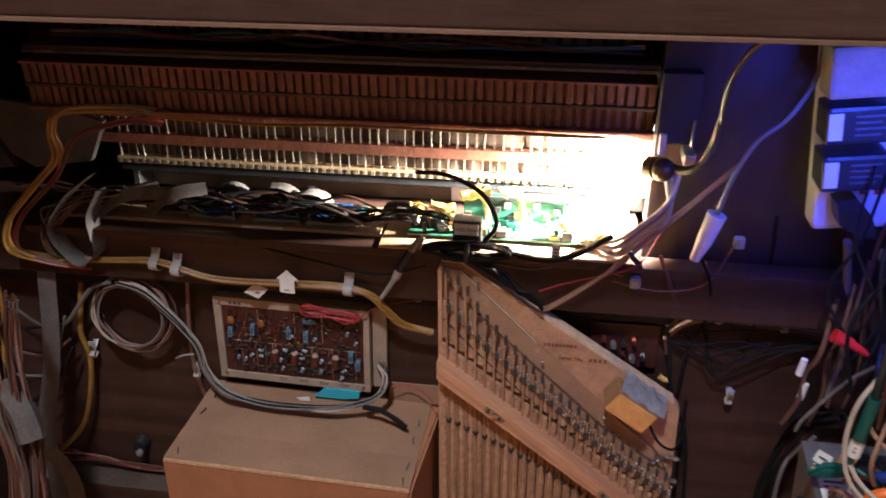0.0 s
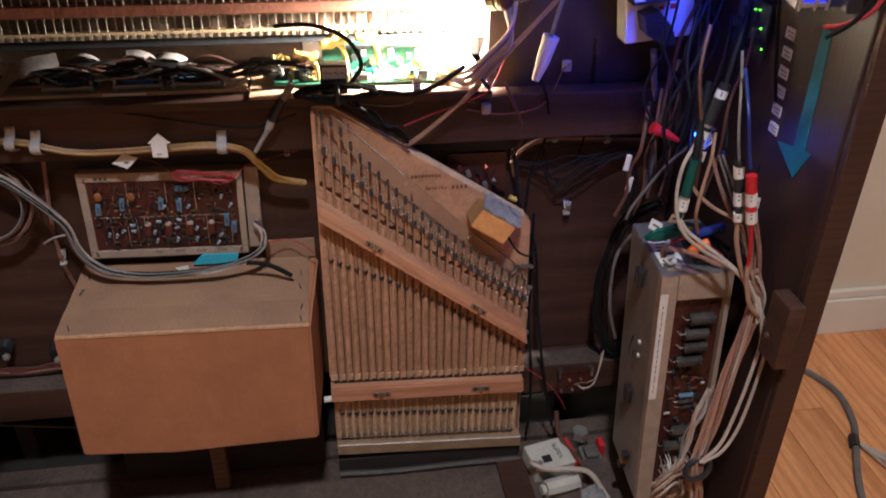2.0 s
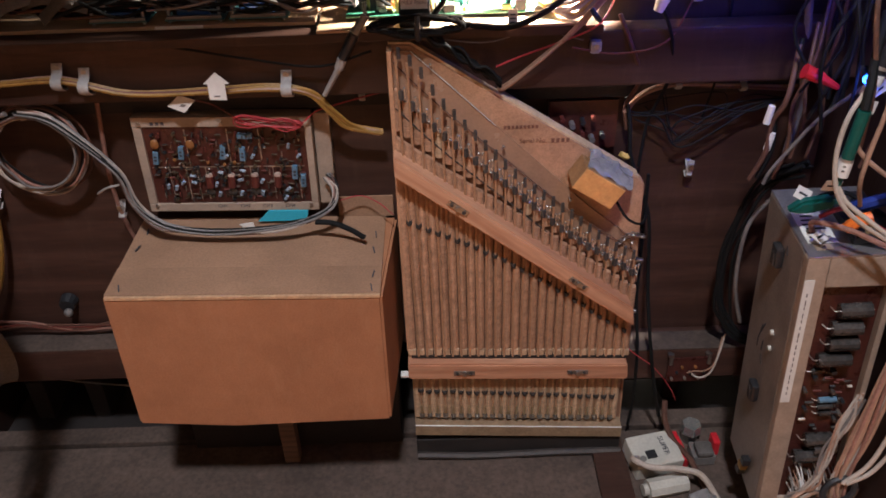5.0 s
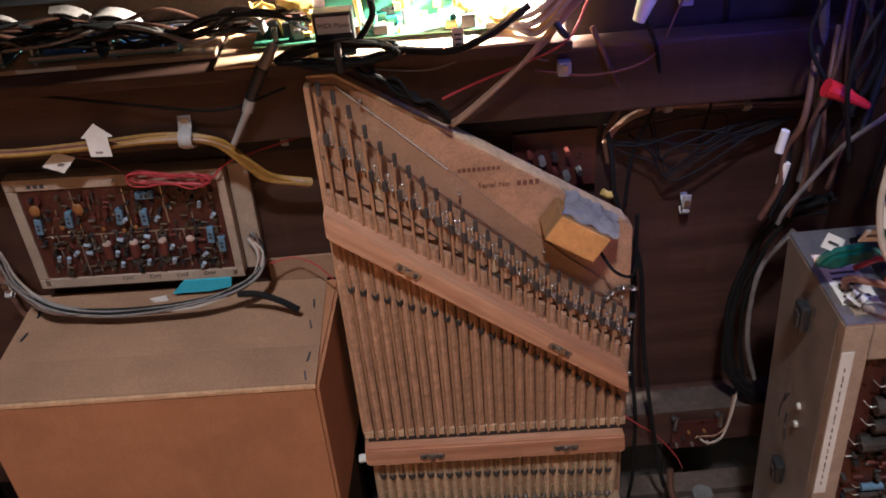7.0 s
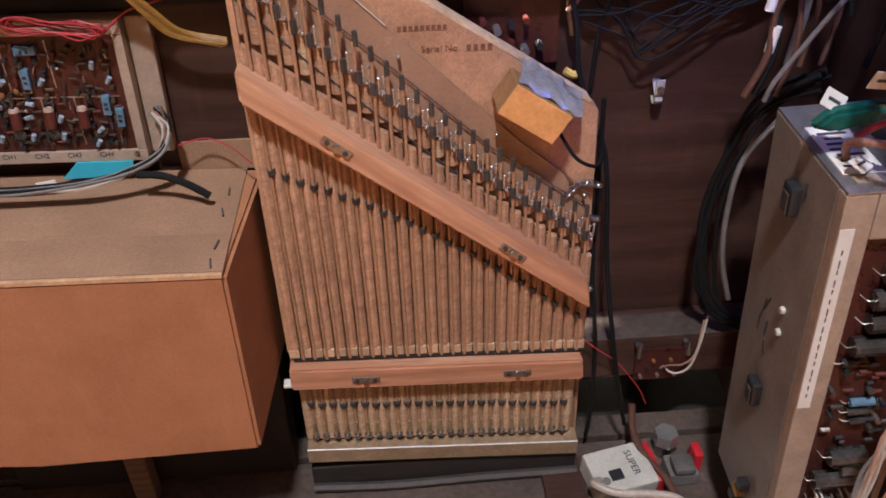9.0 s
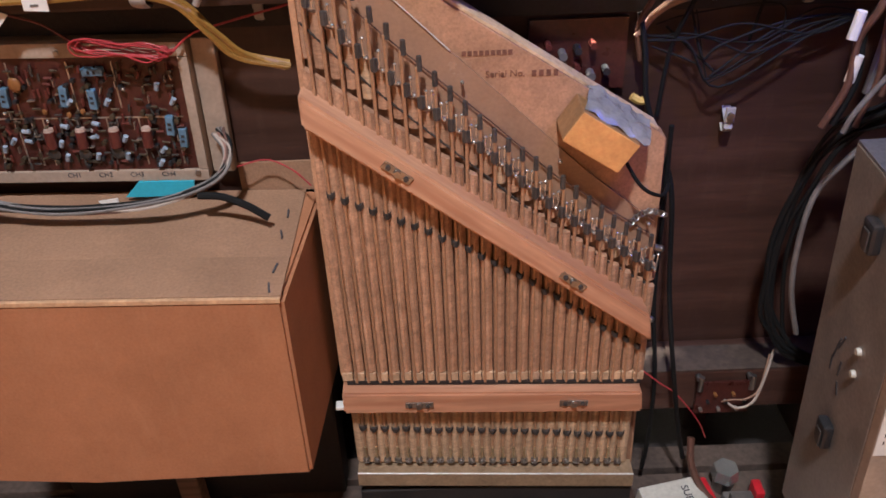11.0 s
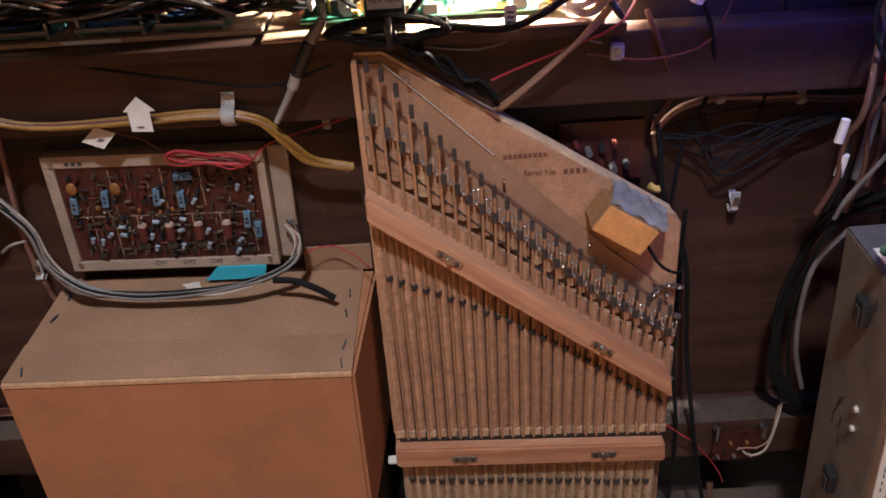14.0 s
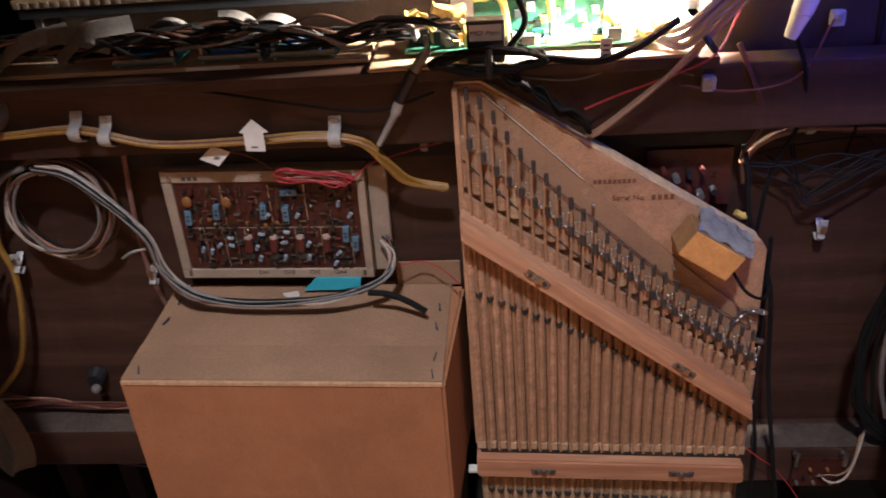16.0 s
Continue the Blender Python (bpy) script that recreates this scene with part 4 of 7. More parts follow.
rack("row of tarnished metal key contacts in brown rails", -0.562, 0.135, 0.985, 0.6645, 0.6850, 0.010, 0.0125, REDRAIL, REDRAIL, 0.0105, 0.06, 0.0030, 6)
rack("lower row of key contacts in a tan rail", -0.522, 0.140, 1.002, 0.6275, 0.6460, 0.003, 0.0085, RACKTAN, RACKTAN, 0.0102, 0.06, 0.0034, 7)
bm = bmesh.new()
for i in range(64):
    x = -0.518 + i * 0.0102
    box(bm, x, x + 0.004, 0.9945, 0.9965, 0.6205, 0.6255)
tagged(solid("contact_tags", bm, CONTACT, "row of solder tags under the contacts", "solder tags", "stuff"))
strip = thing("rack_support", "black steel angle under the contact racks", "bracket", (-0.2, 1.03, 0.575))
part("angle", box(bmesh.new(), -0.52, 0.150, 1.000, 1.005, 0.6085, 0.6170, 0.0008), BLACK, strip)
part("web", box(bmesh.new(), -0.10, 0.150, 1.040, 1.046, 0.5725, 0.6840, 0.0008), PALEMETAL, strip, "pale metal web")
# same web, coloured dark at this end for the lamp's fall-off
part("web", box(bmesh.new(), -0.52, -0.101, 1.040, 1.046, 0.5725, 0.6840, 0.0008), RACKDARK, strip, "web darkened where the lamp light falls off")
for x in (-0.505, 0.142):
    part("leg", box(bmesh.new(), x - 0.004, x + 0.004, 1.005, 1.040, 0.5725, 0.6165, 0.0008), STEEL, strip)
bk = thing("end_bracket", "dark grey bracket at the end of the racks", "bracket", (0.155, 0.97, 0.69))
part("plate", box(bmesh.new(), 0.1315, 0.172, 0.930, 0.9495, 0.700, 0.775, 0.002), shade("slate_grey_paint", (0.030, 0.026, 0.030), 0.6), bk)
part("tab", box(bmesh.new(), 0.1345, 0.1415, 0.924, 0.9295, 0.690, 0.712, 0.001), PALEMETAL, bk, "bright steel tab")
part("clamp", box(bmesh.new(), 0.160, 0.172, 0.915, 0.9495, 0.682, 0.6945, 0.002), STEEL, bk)
part("tall_pin", cyl(bmesh.new(), (0.167, 0.926, 0.70), (0.1675, 0.926, 0.728), 0.0014, seg=6), STEEL, bk)
pl = thing("upright_plate", "bright aluminium plate standing on the shelf", "plate", (0.10, 1.0, 0.572))
part("plate", box(bmesh.new(), -0.005, 0.112, 0.992, 0.995, 0.5725, 0.6075, 0.001), PALEMETAL, pl)
part("rib", box(bmesh.new(), 0.1125, 0.1165, 0.975, 0.998, 0.5725, 0.612, 0.001), BLACK, pl)
# workings above the racks, almost in the dark
hi = thing("tab_switch_row", "dark row of stop tab switches with wiring", "switch row", (-0.2, 1.05, 0.776))
part("bar", box(bmesh.new(), -0.56, 0.11, 1.02, 1.06, 0.7755, 0.800, 0.002), DARKVOID, hi)
rng = random.Random(9)
tab_me = mesh_of("tab_spring", box(bmesh.new(), -0.005, 0.005, 0, 0.02, 0, 0.014, 0.001), RACKDARK)
for i in range(40):
    placed("tab_spring", tab_me, hi, Matrix.Translation((-0.345 + i * 0.0165, -0.052, 0.006 + rng.uniform(-0.002, 0.003))))
for k in range(4):
    part("wire", sweep(bmesh.new(), [(-0.56 + j * 0.075, 0.985 + rng.uniform(-0.01, 0.01), 0.782 + rng.uniform(-0.004, 0.009)) for j in range(10)], 0.0018, seg=5), [BROWNW, BROWNW, PCB_TEAL, PINKWIRE][k], hi, smooth=True)

# ---- gooseneck work lamp ----
gl = thing("gooseneck_lamp", "steel gooseneck work lamp, lit, hung into the cabinet", "lamp", (0.155, 0.93, 0.69))
neck = [(0.148, 0.905, 0.684), (0.160, 0.893, 0.686), (0.172, 0.880, 0.698), (0.179, 0.868, 0.725), (0.179, 0.852, 0.752), (0.176, 0.826, 0.793), (0.184, 0.805, 0.826), (0.202, 0.79, 0.850), (0.225, 0.78, 0.8795)]
part("neck", sweep(bmesh.new(), neck, 0.0032, seg=8), NECKSTEEL, gl, smooth=True)
bm = bmesh.new()
line = smooth_line(neck, 6)
for a, b in zip(line[:24], line[1:25]):
    for f in (0.0, 0.5):
        q = a.lerp(b, f)
        cyl(bm, q, q + (b - a).normalized() * 0.0012, 0.0045, seg=8)
part("coil", bm, NECKSTEEL, gl, "ribbed flexible steel sleeve", smooth=True)
bm = ball(bmesh.new(), (0.139, 0.905, 0.681), 0.0125, 14)
cyl(bm, (0.1345, 0.910, 0.680), (0.127, 0.919, 0.6775), 0.0122, 0.0128, 16)
part("head", bm, shade("bronze_painted_metal", (0.12, 0.075, 0.05), 0.4, 0.6), gl, "bronze lamp head", smooth=False)
part("bulb", ball(bmesh.new(), (0.116, 0.9345, 0.6745), 0.0085, 12), BULB, gl, "glowing bulb", smooth=True)

# ---- boards and wiring on the shelf ----
tray = thing("plywood_tray", "pale plywood tray with teal circuit boards", "tray", (-0.36, 0.97, 0.572))
part("panel", box(bmesh.new(), -0.58, -0.168, 0.926, 1.0, 0.5722, 0.5765, 0.001), PLY, tray)
part("label", box(bmesh.new(), -0.335, -0.285, 0.9248, 0.9262, 0.5735, 0.5765), PAPER, tray)
rng = random.Random(31)
for bxx in (-0.405, -0.325, -0.258):
    bd = part("circuit_board", box(bmesh.new(), bxx, bxx + 0.062, 0.931, 0.990, 0.5795, 0.5812), PCB_TEAL, tray)
    part("edge_connector", box(bmesh.new(), bxx + 0.002, bxx + 0.060, 0.9295, 0.9335, 0.5815, 0.5850, 0.0005), SILVERCAN, bd)
    for r in range(3):
        y = 0.937 + r * 0.017
        part("chip", box(bmesh.new(), bxx + 0.012, bxx + 0.046, y, y + 0.0075, 0.5815, 0.5885, 0.001), DEEPBLUE, bd, "blue resistor pack")
        part("pin_row", box(bmesh.new(), bxx + 0.005, bxx + 0.056, y + 0.009, y + 0.0115, 0.5815, 0.5865, 0.0004), BLACK, bd)
    for s in (0.004, 0.057):
        part("standoff", cyl(bmesh.new(), (bxx + s, 0.9345, 0.5767), (bxx + s, 0.9345, 0.592), 0.0018, seg=6), STEEL, bd)
for k, (x, y, r) in enumerate([(-0.470, 0.955, 0.016), (-0.365, 0.962, 0.018), (-0.305, 0.960, 0.024), (-0.262, 0.972, 0.019), (-0.145, 0.945, 0.017)]):
    bm = bmesh.new()
    pts = [(x + math.cos(a) * r * 1.25, y + 0.014 * math.sin(a * 0.5 + k), 0.588 + math.sin(a) * r * 1.05) for a in [math.pi * (0.75 + 0.25 * math.sin(k * 2.1) - j / 7 * 0.95) for j in range(8)]]
    sweep(bm, pts, 0.0060, 0.0006, 6, 4, (0.35, 1, 0.2))
    solid("ribbon_cable", bm, GREY if k in (1, 3) else DULLGREY, "grey ribbon cable looped over the shelf boards", "ribbon cable", group="ribbon cables on the shelf", smooth=False)
    bm = ball(bmesh.new(), (x - 0.004, y + 0.012, 0.594), 0.0135, 12, (1.5, 0.8, 0.85))
    for v in bm.verts:
        v.co += (v.co - Vector((x - 0.004, y + 0.012, 0.592))) * 0.45 * noise.noise(v.co * 75)
    solid("cable_wrap", bm, BLACK, "black wrapped knot of cable on the shelf", "cable", group="black cable knots", smooth=True)
for k in range(44):
    rng = random.Random(60 + k)
    x0 = -0.64 + k * 0.0088
    pts = [(x0 + j * 0.05 + rng.uniform(-0.01, 0.01), 0.93 + rng.uniform(-0.008, 0.03), 0.585 + rng.uniform(0.002, 0.024)) for j in range(5)]
    cable("shelf_wire", pts, 0.0011 + 0.0004 * (k % 3), [BLACKCABLE, BLACKCABLE, BROWNW, BLACKCABLE, GREY][k % 5], "thin tangled wire over the shelf boards", "wire", group="shelf wires")
for k, (a, b) in enumerate([((-0.470, 0.935, 0.602), (-0.40, 0.930, 0.598)), ((-0.445, 0.915, 0.590), (-0.380, 0.94, 0.615)), ((-0.52, 0.92, 0.575), (-0.44, 0.94, 0.612))]):
    a, b = Vector(a), Vector(b)
    sag = (a + b) / 2 + Vector((0, -0.01, 0.012))
    cable("ribbon_tail", [a, sag, b], 0.0078, DULLGREY, "flat grey ribbon cable across the shelf", "ribbon cable", 0.0007, (0.2, 0.6, 1), 6, "ribbon cables on the shelf")

gp = thing("green_circuit_board", "green circuit board crowded with parts under the lamp", "circuit board", (-0.03, 0.96, 0.572))
part("board", box(bmesh.new(), -0.135, 0.085, 0.925, 0.985, 0.5785, 0.5800), PCB_GREEN, gp)
part("upright_board", box(bmesh.new(), -0.075, 0.062, 0.972, 0.9745, 0.5790, 0.6155, 0.0005), PCB_GREEN, gp)
part("edge_strip", box(bmesh.new(), -0.058, 0.055, 0.9685, 0.9715, 0.6085, 0.6125, 0.0005), BLACK, gp)
for x in (-0.12, -0.03, 0.075):
    part("spacer", box(bmesh.new(), x - 0.004, x + 0.004, 0.935, 0.975, 0.5750, 0.5783), BLACK, gp)
rng = random.Random(77)
kinds = [(BLACK, 0.006, 0.009), (SILVERCAN, 0.004, 0.011), (GREENP, 0.005, 0.010), (OCHRE, 0.004, 0.007), (WHITE, 0.004, 0.006), (PCB_GREEN, 0.006, 0.012), (YELLOWTAPE, 0.005, 0.005), (BLACK, 0.004, 0.013)]
for k in range(64):
    mt, w, h = rng.choice(kinds)
    x, y = rng.uniform(-0.13, 0.078), rng.uniform(0.929, 0.966)
    bm = box(bmesh.new(), x - w, x + w, y - w * 0.6, y + w * 0.6, 0.5802, 0.5802 + h * rng.uniform(0.6, 1.3), 0.0008) if k % 2 else cyl(bmesh.new(), (x, y, 0.5802), (x, y, 0.5802 + h), w * 0.6, seg=8)
    part("component", bm, mt, gp)
for k in range(10):
    x = -0.05 + k * 0.0115
    part("component", box(bmesh.new(), x, x + 0.007, 0.9685, 0.9717, 0.586 + (k % 3) * 0.006, 0.594 + (k % 3) * 0.006, 0.0006), [OCHRE, BLACK, TIN][k % 3], gp)
for x, y, z, s, a in [(-0.095, 0.930, 0.612, 0.015, 0.4), (-0.060, 0.955, 0.622, 0.018, -0.3), (-0.020, 0.955, 0.626, 0.014, 0.2), (0.045, 0.935, 0.598, 0.010, 0.6), (0.078, 0.925, 0.592, 0.013, -0.7), (-0.125, 0.945, 0.606, 0.011, 0.9)]:
    bm = box(bmesh.new(), -s, s, -0.004, 0.004, -s * 0.4, s * 0.4, 0.003)
    bmesh.ops.subdivide_edges(bm, edges=bm.edges[:], cuts=2, use_grid_fill=True)
    for v in bm.verts:
        v.co += Vector((0, 0.005, 0.005)) * noise.noise(v.co * 120 + Vector((a * 10, 0, 0)))
    bmesh.ops.transform(bm, matrix=pose(x, y, z, 20, math.degrees(a) * 0.6, 15), verts=bm.verts)
    solid("yellow_tape", bm, YELLOWTAPE, "crumpled yellow insulating tape round shelf wiring", "tape", group="yellow tape wads")
    cable("taped_lead", [(x, y, z), (x + 0.012, y + 0.004, z - 0.012), (x + 0.016, y + 0.003, 0.5795)], 0.0035, YELLOWTAPE, "yellow taped lead into the shelf boards", "wire")
mb = thing("label_box", "small black box with a white paper label", "adapter", (-0.062, 0.899, 0.575))
part("case", box(bmesh.new(), -0.079, -0.047, 0.9005, 0.918, 0.5750, 0.6110, 0.0015), BLACK, mb)
part("paper_label", box(bmesh.new(), -0.0765, -0.0495, 0.8993, 0.9003, 0.5945, 0.6080), PAPER, mb)
writing("lettering", "MIDI Piano", 0.0056, facing(-0.063, 0.8992, 0.601), INK, mb)
for k in range(6):
    rng = random.Random(90 + k)
    pts = []
    for j in range(13):
        a = 2 * math.pi * j / 12 + 0.3 * k
        pts.append((-0.058 + (0.047 + rng.uniform(-0.008, 0.006)) * math.cos(a), 0.890 + 0.006 * math.sin(a * 2 + k), 0.5805 + (0.0075 + rng.uniform(-0.003, 0.004)) * math.sin(a)))
    cable("coiled_lead", pts, 0.0021, BLACKCABLE, "black coiled lead bound on the shelf edge", "cable", group="coiled black lead")
cable("lead_tie", [(-0.060, 0.884, 0.592), (-0.0605, 0.880, 0.580), (-0.060, 0.884, 0.568)], 0.0030, BLACK, "black tie round the coiled lead", "tie")
cable("rising_lead", [(-0.045, 0.892, 0.588), (-0.030, 0.898, 0.612), (-0.048, 0.912, 0.640), (-0.090, 0.94, 0.648), (-0.130, 0.965, 0.640)], 0.0028, BLACKCABLE, "black lead arching over the green board")
cable("shelf_lead", [(-0.007, 0.888, 0.580), (0.03, 0.888, 0.5765), (0.06, 0.892, 0.585), (0.095, 0.905, 0.602)], 0.0034, BLACKCABLE, "black lead along the shelf edge")
for k, r in enumerate((0.0, 0.004, 0.008, 0.012, 0.016, 0.02, 0.024)):
    pts = [(-0.057 + j * 0.0135, 0.897 - r * 0.3 + 0.004 * math.sin(j + k), 0.571 - j * 0.0098 + (0.006 if j % 2 else -0.003) * math.cos(k) + r * 0.3) for j in range(7)]
    pts.append((0.022 - 0.004 * k, 0.894, 0.521 + 0.002 * k))
    cable("hanging_lead", pts, 0.0017, BLACKCABLE, "thin black lead bunched along the top of the board", "cable", group="bunched black leads")
ct = thing("paper_flag", "small white cable flag on the shelf edge", "label", (0.037, 0.894, 0.573))
part("flag", box(bmesh.new(), 0.031, 0.0405, 0.8925, 0.8935, 0.5735, 0.593), PAPER, ct)
bm = bmesh.new()
for z in (0.579, 0.583, 0.587):
    box(bm, 0.033, 0.0385, 0.8921, 0.8925, z, z + 0.0015)
part("print_bars", bm, INK, ct)
# taped white bundle at the end of the shelf
for k in range(7):
    rng = random.Random(200 + k)
    dz = rng.uniform(-0.010, 0.010)
    pts = [(0.070 + rng.uniform(-0.01, 0.01), 0.925, 0.580 + abs(dz)), (0.100, 0.910 + dz * 0.3, 0.588 + dz), (0.125, 0.905, 0.612 + dz), (0.150, 0.905 + dz * 0.5, 0.640 + dz), (0.155 + dz, 0.930, 0.672)]
    cable("cloth_wire", pts, 0.0028, [WHITEWIRE, TANWIRE, WHITEWIRE, YELLOWTAPE][k % 4], "cloth covered wire rising from the shelf end", "wire", group="cloth covered wires")
strands("tan_loom", [(0.215, 0.905, 0.690), (0.170, 0.900, 0.645), (0.127, 0.898, 0.599), (0.100, 0.892, 0.572), (0.078, 0.895, 0.550), (0.033, 0.905, 0.507), (0.012, 0.93, 0.485)], 4, 0.0018, 0.003, [TANWIRE, TANWIRE, PINKWIRE], "tan wires slanting down from the shelf end", 3)
cable("loom_tie", [(0.114, 0.889, 0.592), (0.118, 0.886, 0.586), (0.123, 0.889, 0.580)], 0.0028, BLACK, "black tie round the tan wires", "tie")
cable("red_lead", [(0.02, 0.9, 0.530), (0.05, 0.905, 0.540), (0.09, 0.9, 0.556), (0.125, 0.895, 0.575), (0.15, 0.93, 0.60)], 0.0011, REDW, "thin red lead before the apron")
cable("dark_lead", [(-0.42, 0.915, 0.566), (-0.33, 0.908, 0.562), (-0.24, 0.905, 0.546), (-0.165, 0.9, 0.537), (-0.11, 0.905, 0.55)], 0.0014, BLACKCABLE, "thin dark lead across the apron")
cable("grey_lead", [(-0.05, 0.897, 0.565), (0.01, 0.90, 0.557), (0.06, 0.905, 0.566), (0.11, 0.90, 0.556)], 0.0008, GREY, "thin grey lead across the apron")
# plug with clear strain relief before the apron
dp = thing("inline_plug", "slim black plug with clear plastic tail", "plug", (-0.155, 0.905, 0.53))
part("body", cyl(bmesh.new(), (-0.125, 0.897, 0.572), (-0.140, 0.899, 0.545), 0.0055, 0.0048), BLACK, dp, smooth=True)
part("band", cyl(bmesh.new(), (-0.1402, 0.899, 0.5446), (-0.145, 0.900, 0.534), 0.0050), CLEAR, dp, smooth=True)
part("tail", cyl(bmesh.new(), (-0.1452, 0.900, 0.5336), (-0.164, 0.906, 0.502), 0.0034, 0.0026), CLEAR, dp, "clear plastic tail", smooth=True)
part("collar", cyl(bmesh.new(), (-0.112, 0.899, 0.590), (-0.1248, 0.897, 0.5725), 0.0040, 0.0052), SILVERCAN, dp, smooth=True)

# ---- power strip with adapters ----
ps = thing("power_strip", "white power strip with adapters on the dark panel", "power strip", (0.31, 0.94, 0.63))
M = pose(0.331, 0.912, 0.720, 0, -6.5, 0)
def lay(bm, mm=None):
    bmesh.ops.transform(bm, matrix=M if mm is None else mm, verts=bm.verts)
    return bm
part("body", lay(box(bmesh.new(), -0.044, 0.044, 0.0, 0.036, -0.096, 0.105, 0.005)), WHITE, ps)
for z in (-0.032, 0.010, 0.052):
    part("socket_slots", lay(box(box(bmesh.new(), 0.012, 0.0155, -0.0012, 0.0002, z - 0.004, z + 0.004), 0.022, 0.0255, -0.0012, 0.0002, z - 0.004, z + 0.004)), INK, ps)
part("red_mark", lay(box(bmesh.new(), -0.002, 0.004, -0.001, 0.0002, -0.057, -0.053)), REDP, ps)
part("red_mark", lay(box(bmesh.new(), 0.012, 0.022, -0.001, 0.0002, -0.058, -0.052)), REDP, ps)
for z, nm in ((0.030, "upper"), (-0.018, "lower")):
    ad = thing("wall_adapter", "black plug-in adapter with white paper label", "adapter", M @ Vector((-0.02, -0.03, z)), group="plug-in adapters")
    part("case", lay(box(bmesh.new(), -0.050, 0.010, -0.042, -0.0005, z - 0.0185, z + 0.0185, 0.004)), BLACK, ad)
    part("paper_label", lay(box(bmesh.new(), -0.0485, -0.036, -0.0432, -0.0422, z - 0.013, z + 0.013)), PAPER, ad)
    bm = bmesh.new()
    for k in range(4):
        box(bm, -0.025, 0.003 - 0.005 * (k % 2), -0.0428, -0.0422, z + 0.008 - k * 0.006, z + 0.010 - k * 0.006)
    part("print", lay(bm), shade("worn_grey_print", (0.09, 0.09, 0.10), 0.6), ad)
pg = thing("mains_plug", "black mains plug in the power strip", "plug", M @ Vector((0, -0.02, -0.075)))
part("body", lay(prism(bmesh.new(), [(-0.030, -0.055), (-0.012, -0.050), (0.004, -0.070), (0.012, -0.094), (-0.004, -0.094), (-0.026, -0.078)], -0.028, -0.0005)), BLACK, pg)
part("neck", lay(cyl(bmesh.new(), (0.0, -0.014, -0.092), (0.003, -0.014, -0.105), 0.006, 0.0045)), BLACK, pg, smooth=True)
part("grip", lay(box(bmesh.new(), -0.022, -0.006, -0.030, -0.0282, -0.074, -0.060, 0.0008)), BLACK, pg)
ad = thing("wall_adapter", "white plug-in adapter tilted at the strip's end", "adapter", M @ Vector((-0.02, -0.03, 0.083)), group="plug-in adapters")
part("case", lay(box(bmesh.new(), -0.050, 0.004, -0.040, -0.0005, 0.055, 0.104, 0.004)), BEIGE, ad)
ad = thing("wall_adapter", "black plug-in adapter beside the power strip", "adapter", M @ Vector((0.03, -0.03, 0.04)), group="plug-in adapters")
part("case", lay(box(bmesh.new(), 0.014, 0.0435, -0.034, -0.0018, 0.022, 0.075, 0.004)), BLACK, ad)
cable("strip_cord", [(0.330, 0.897, 0.617), (0.336, 0.905, 0.600), (0.346, 0.915, 0.564), (0.352, 0.92, 0.535), (0.356, 0.92, 0.505), (0.366, 0.93, 0.462), (0.362, 0.93, 0.40)], 0.0042, GREY, "thick grey mains cord below the power strip")
bb = thing("junction_box", "small blue plastic junction box on the panel", "junction box", (0.365, 0.94, 0.5))
part("case", box(bmesh.new(), 0.334, 0.392, 0.925, 0.949, 0.500, 0.541, 0.003), shade("blue_plastic", (0.04, 0.08, 0.45), 0.4), bb)
part("lid_screw", cyl(bmesh.new(), (0.385, 0.9245, 0.533), (0.385, 0.9225, 0.533), 0.003, seg=8), STEEL, bb)
# white inline plug and its cord
wp = thing("white_inline_plug", "white plastic plug hanging on a twisted cord", "plug", (0.187, 0.9, 0.60))
part("body", cyl(bmesh.new(), (0.197, 0.893, 0.640), (0.188, 0.893, 0.606), 0.0105, 0.0085, 12), WHITE, wp, smooth=True)
part("nose", cyl(bmesh.new(), (0.1878, 0.893, 0.6055), (0.1815, 0.893, 0.586), 0.0080, 0.0050, 12), WHITE, wp, smooth=True)
cable("twisted_cord", [(0.197, 0.893, 0.640), (0.207, 0.89, 0.685), (0.223, 0.89, 0.721), (0.250, 0.895, 0.746), (0.272, 0.91, 0.785), (0.275, 0.93, 0.83)], 0.0026, GREY, "grey twisted cord down to the white plug")

# ---- lit computer supply on the end panel ----
pu = thing("power_supply", "steel power supply with a glowing blue fan", "power supply", (0.375, 0.73, 0.73))
M = pose(0.3715, 0.715, 0.808, 10.7, 0, 0)
part("case", lay(box(bmesh.new(), -0.0125, 0.0145, -0.0705, 0.0725, -0.065, 0.054, 0.0015)), PSUCASE, pu)
rim = bmesh.new()
for a, b, c, d in [(-0.0705, 0.0725, -0.065, -0.040), (-0.0705, 0.0725, 0.048, 0.054), (-0.0705, -0.064, -0.040, 0.048), (0.066, 0.0725, -0.040, 0.048)]:
    box(rim, -0.0150, -0.0127, a, b, c, d, 0.0006)
part("rim", lay(rim), PSUCASE, pu, "folded sheet steel face")
part("fan_disc", lay(cyl(bmesh.new(), (-0.0127, 0.020, 0.006), (-0.0137, 0.020, 0.006), 0.043, seg=32)), FANGLOW, pu, "glowing blue fan")
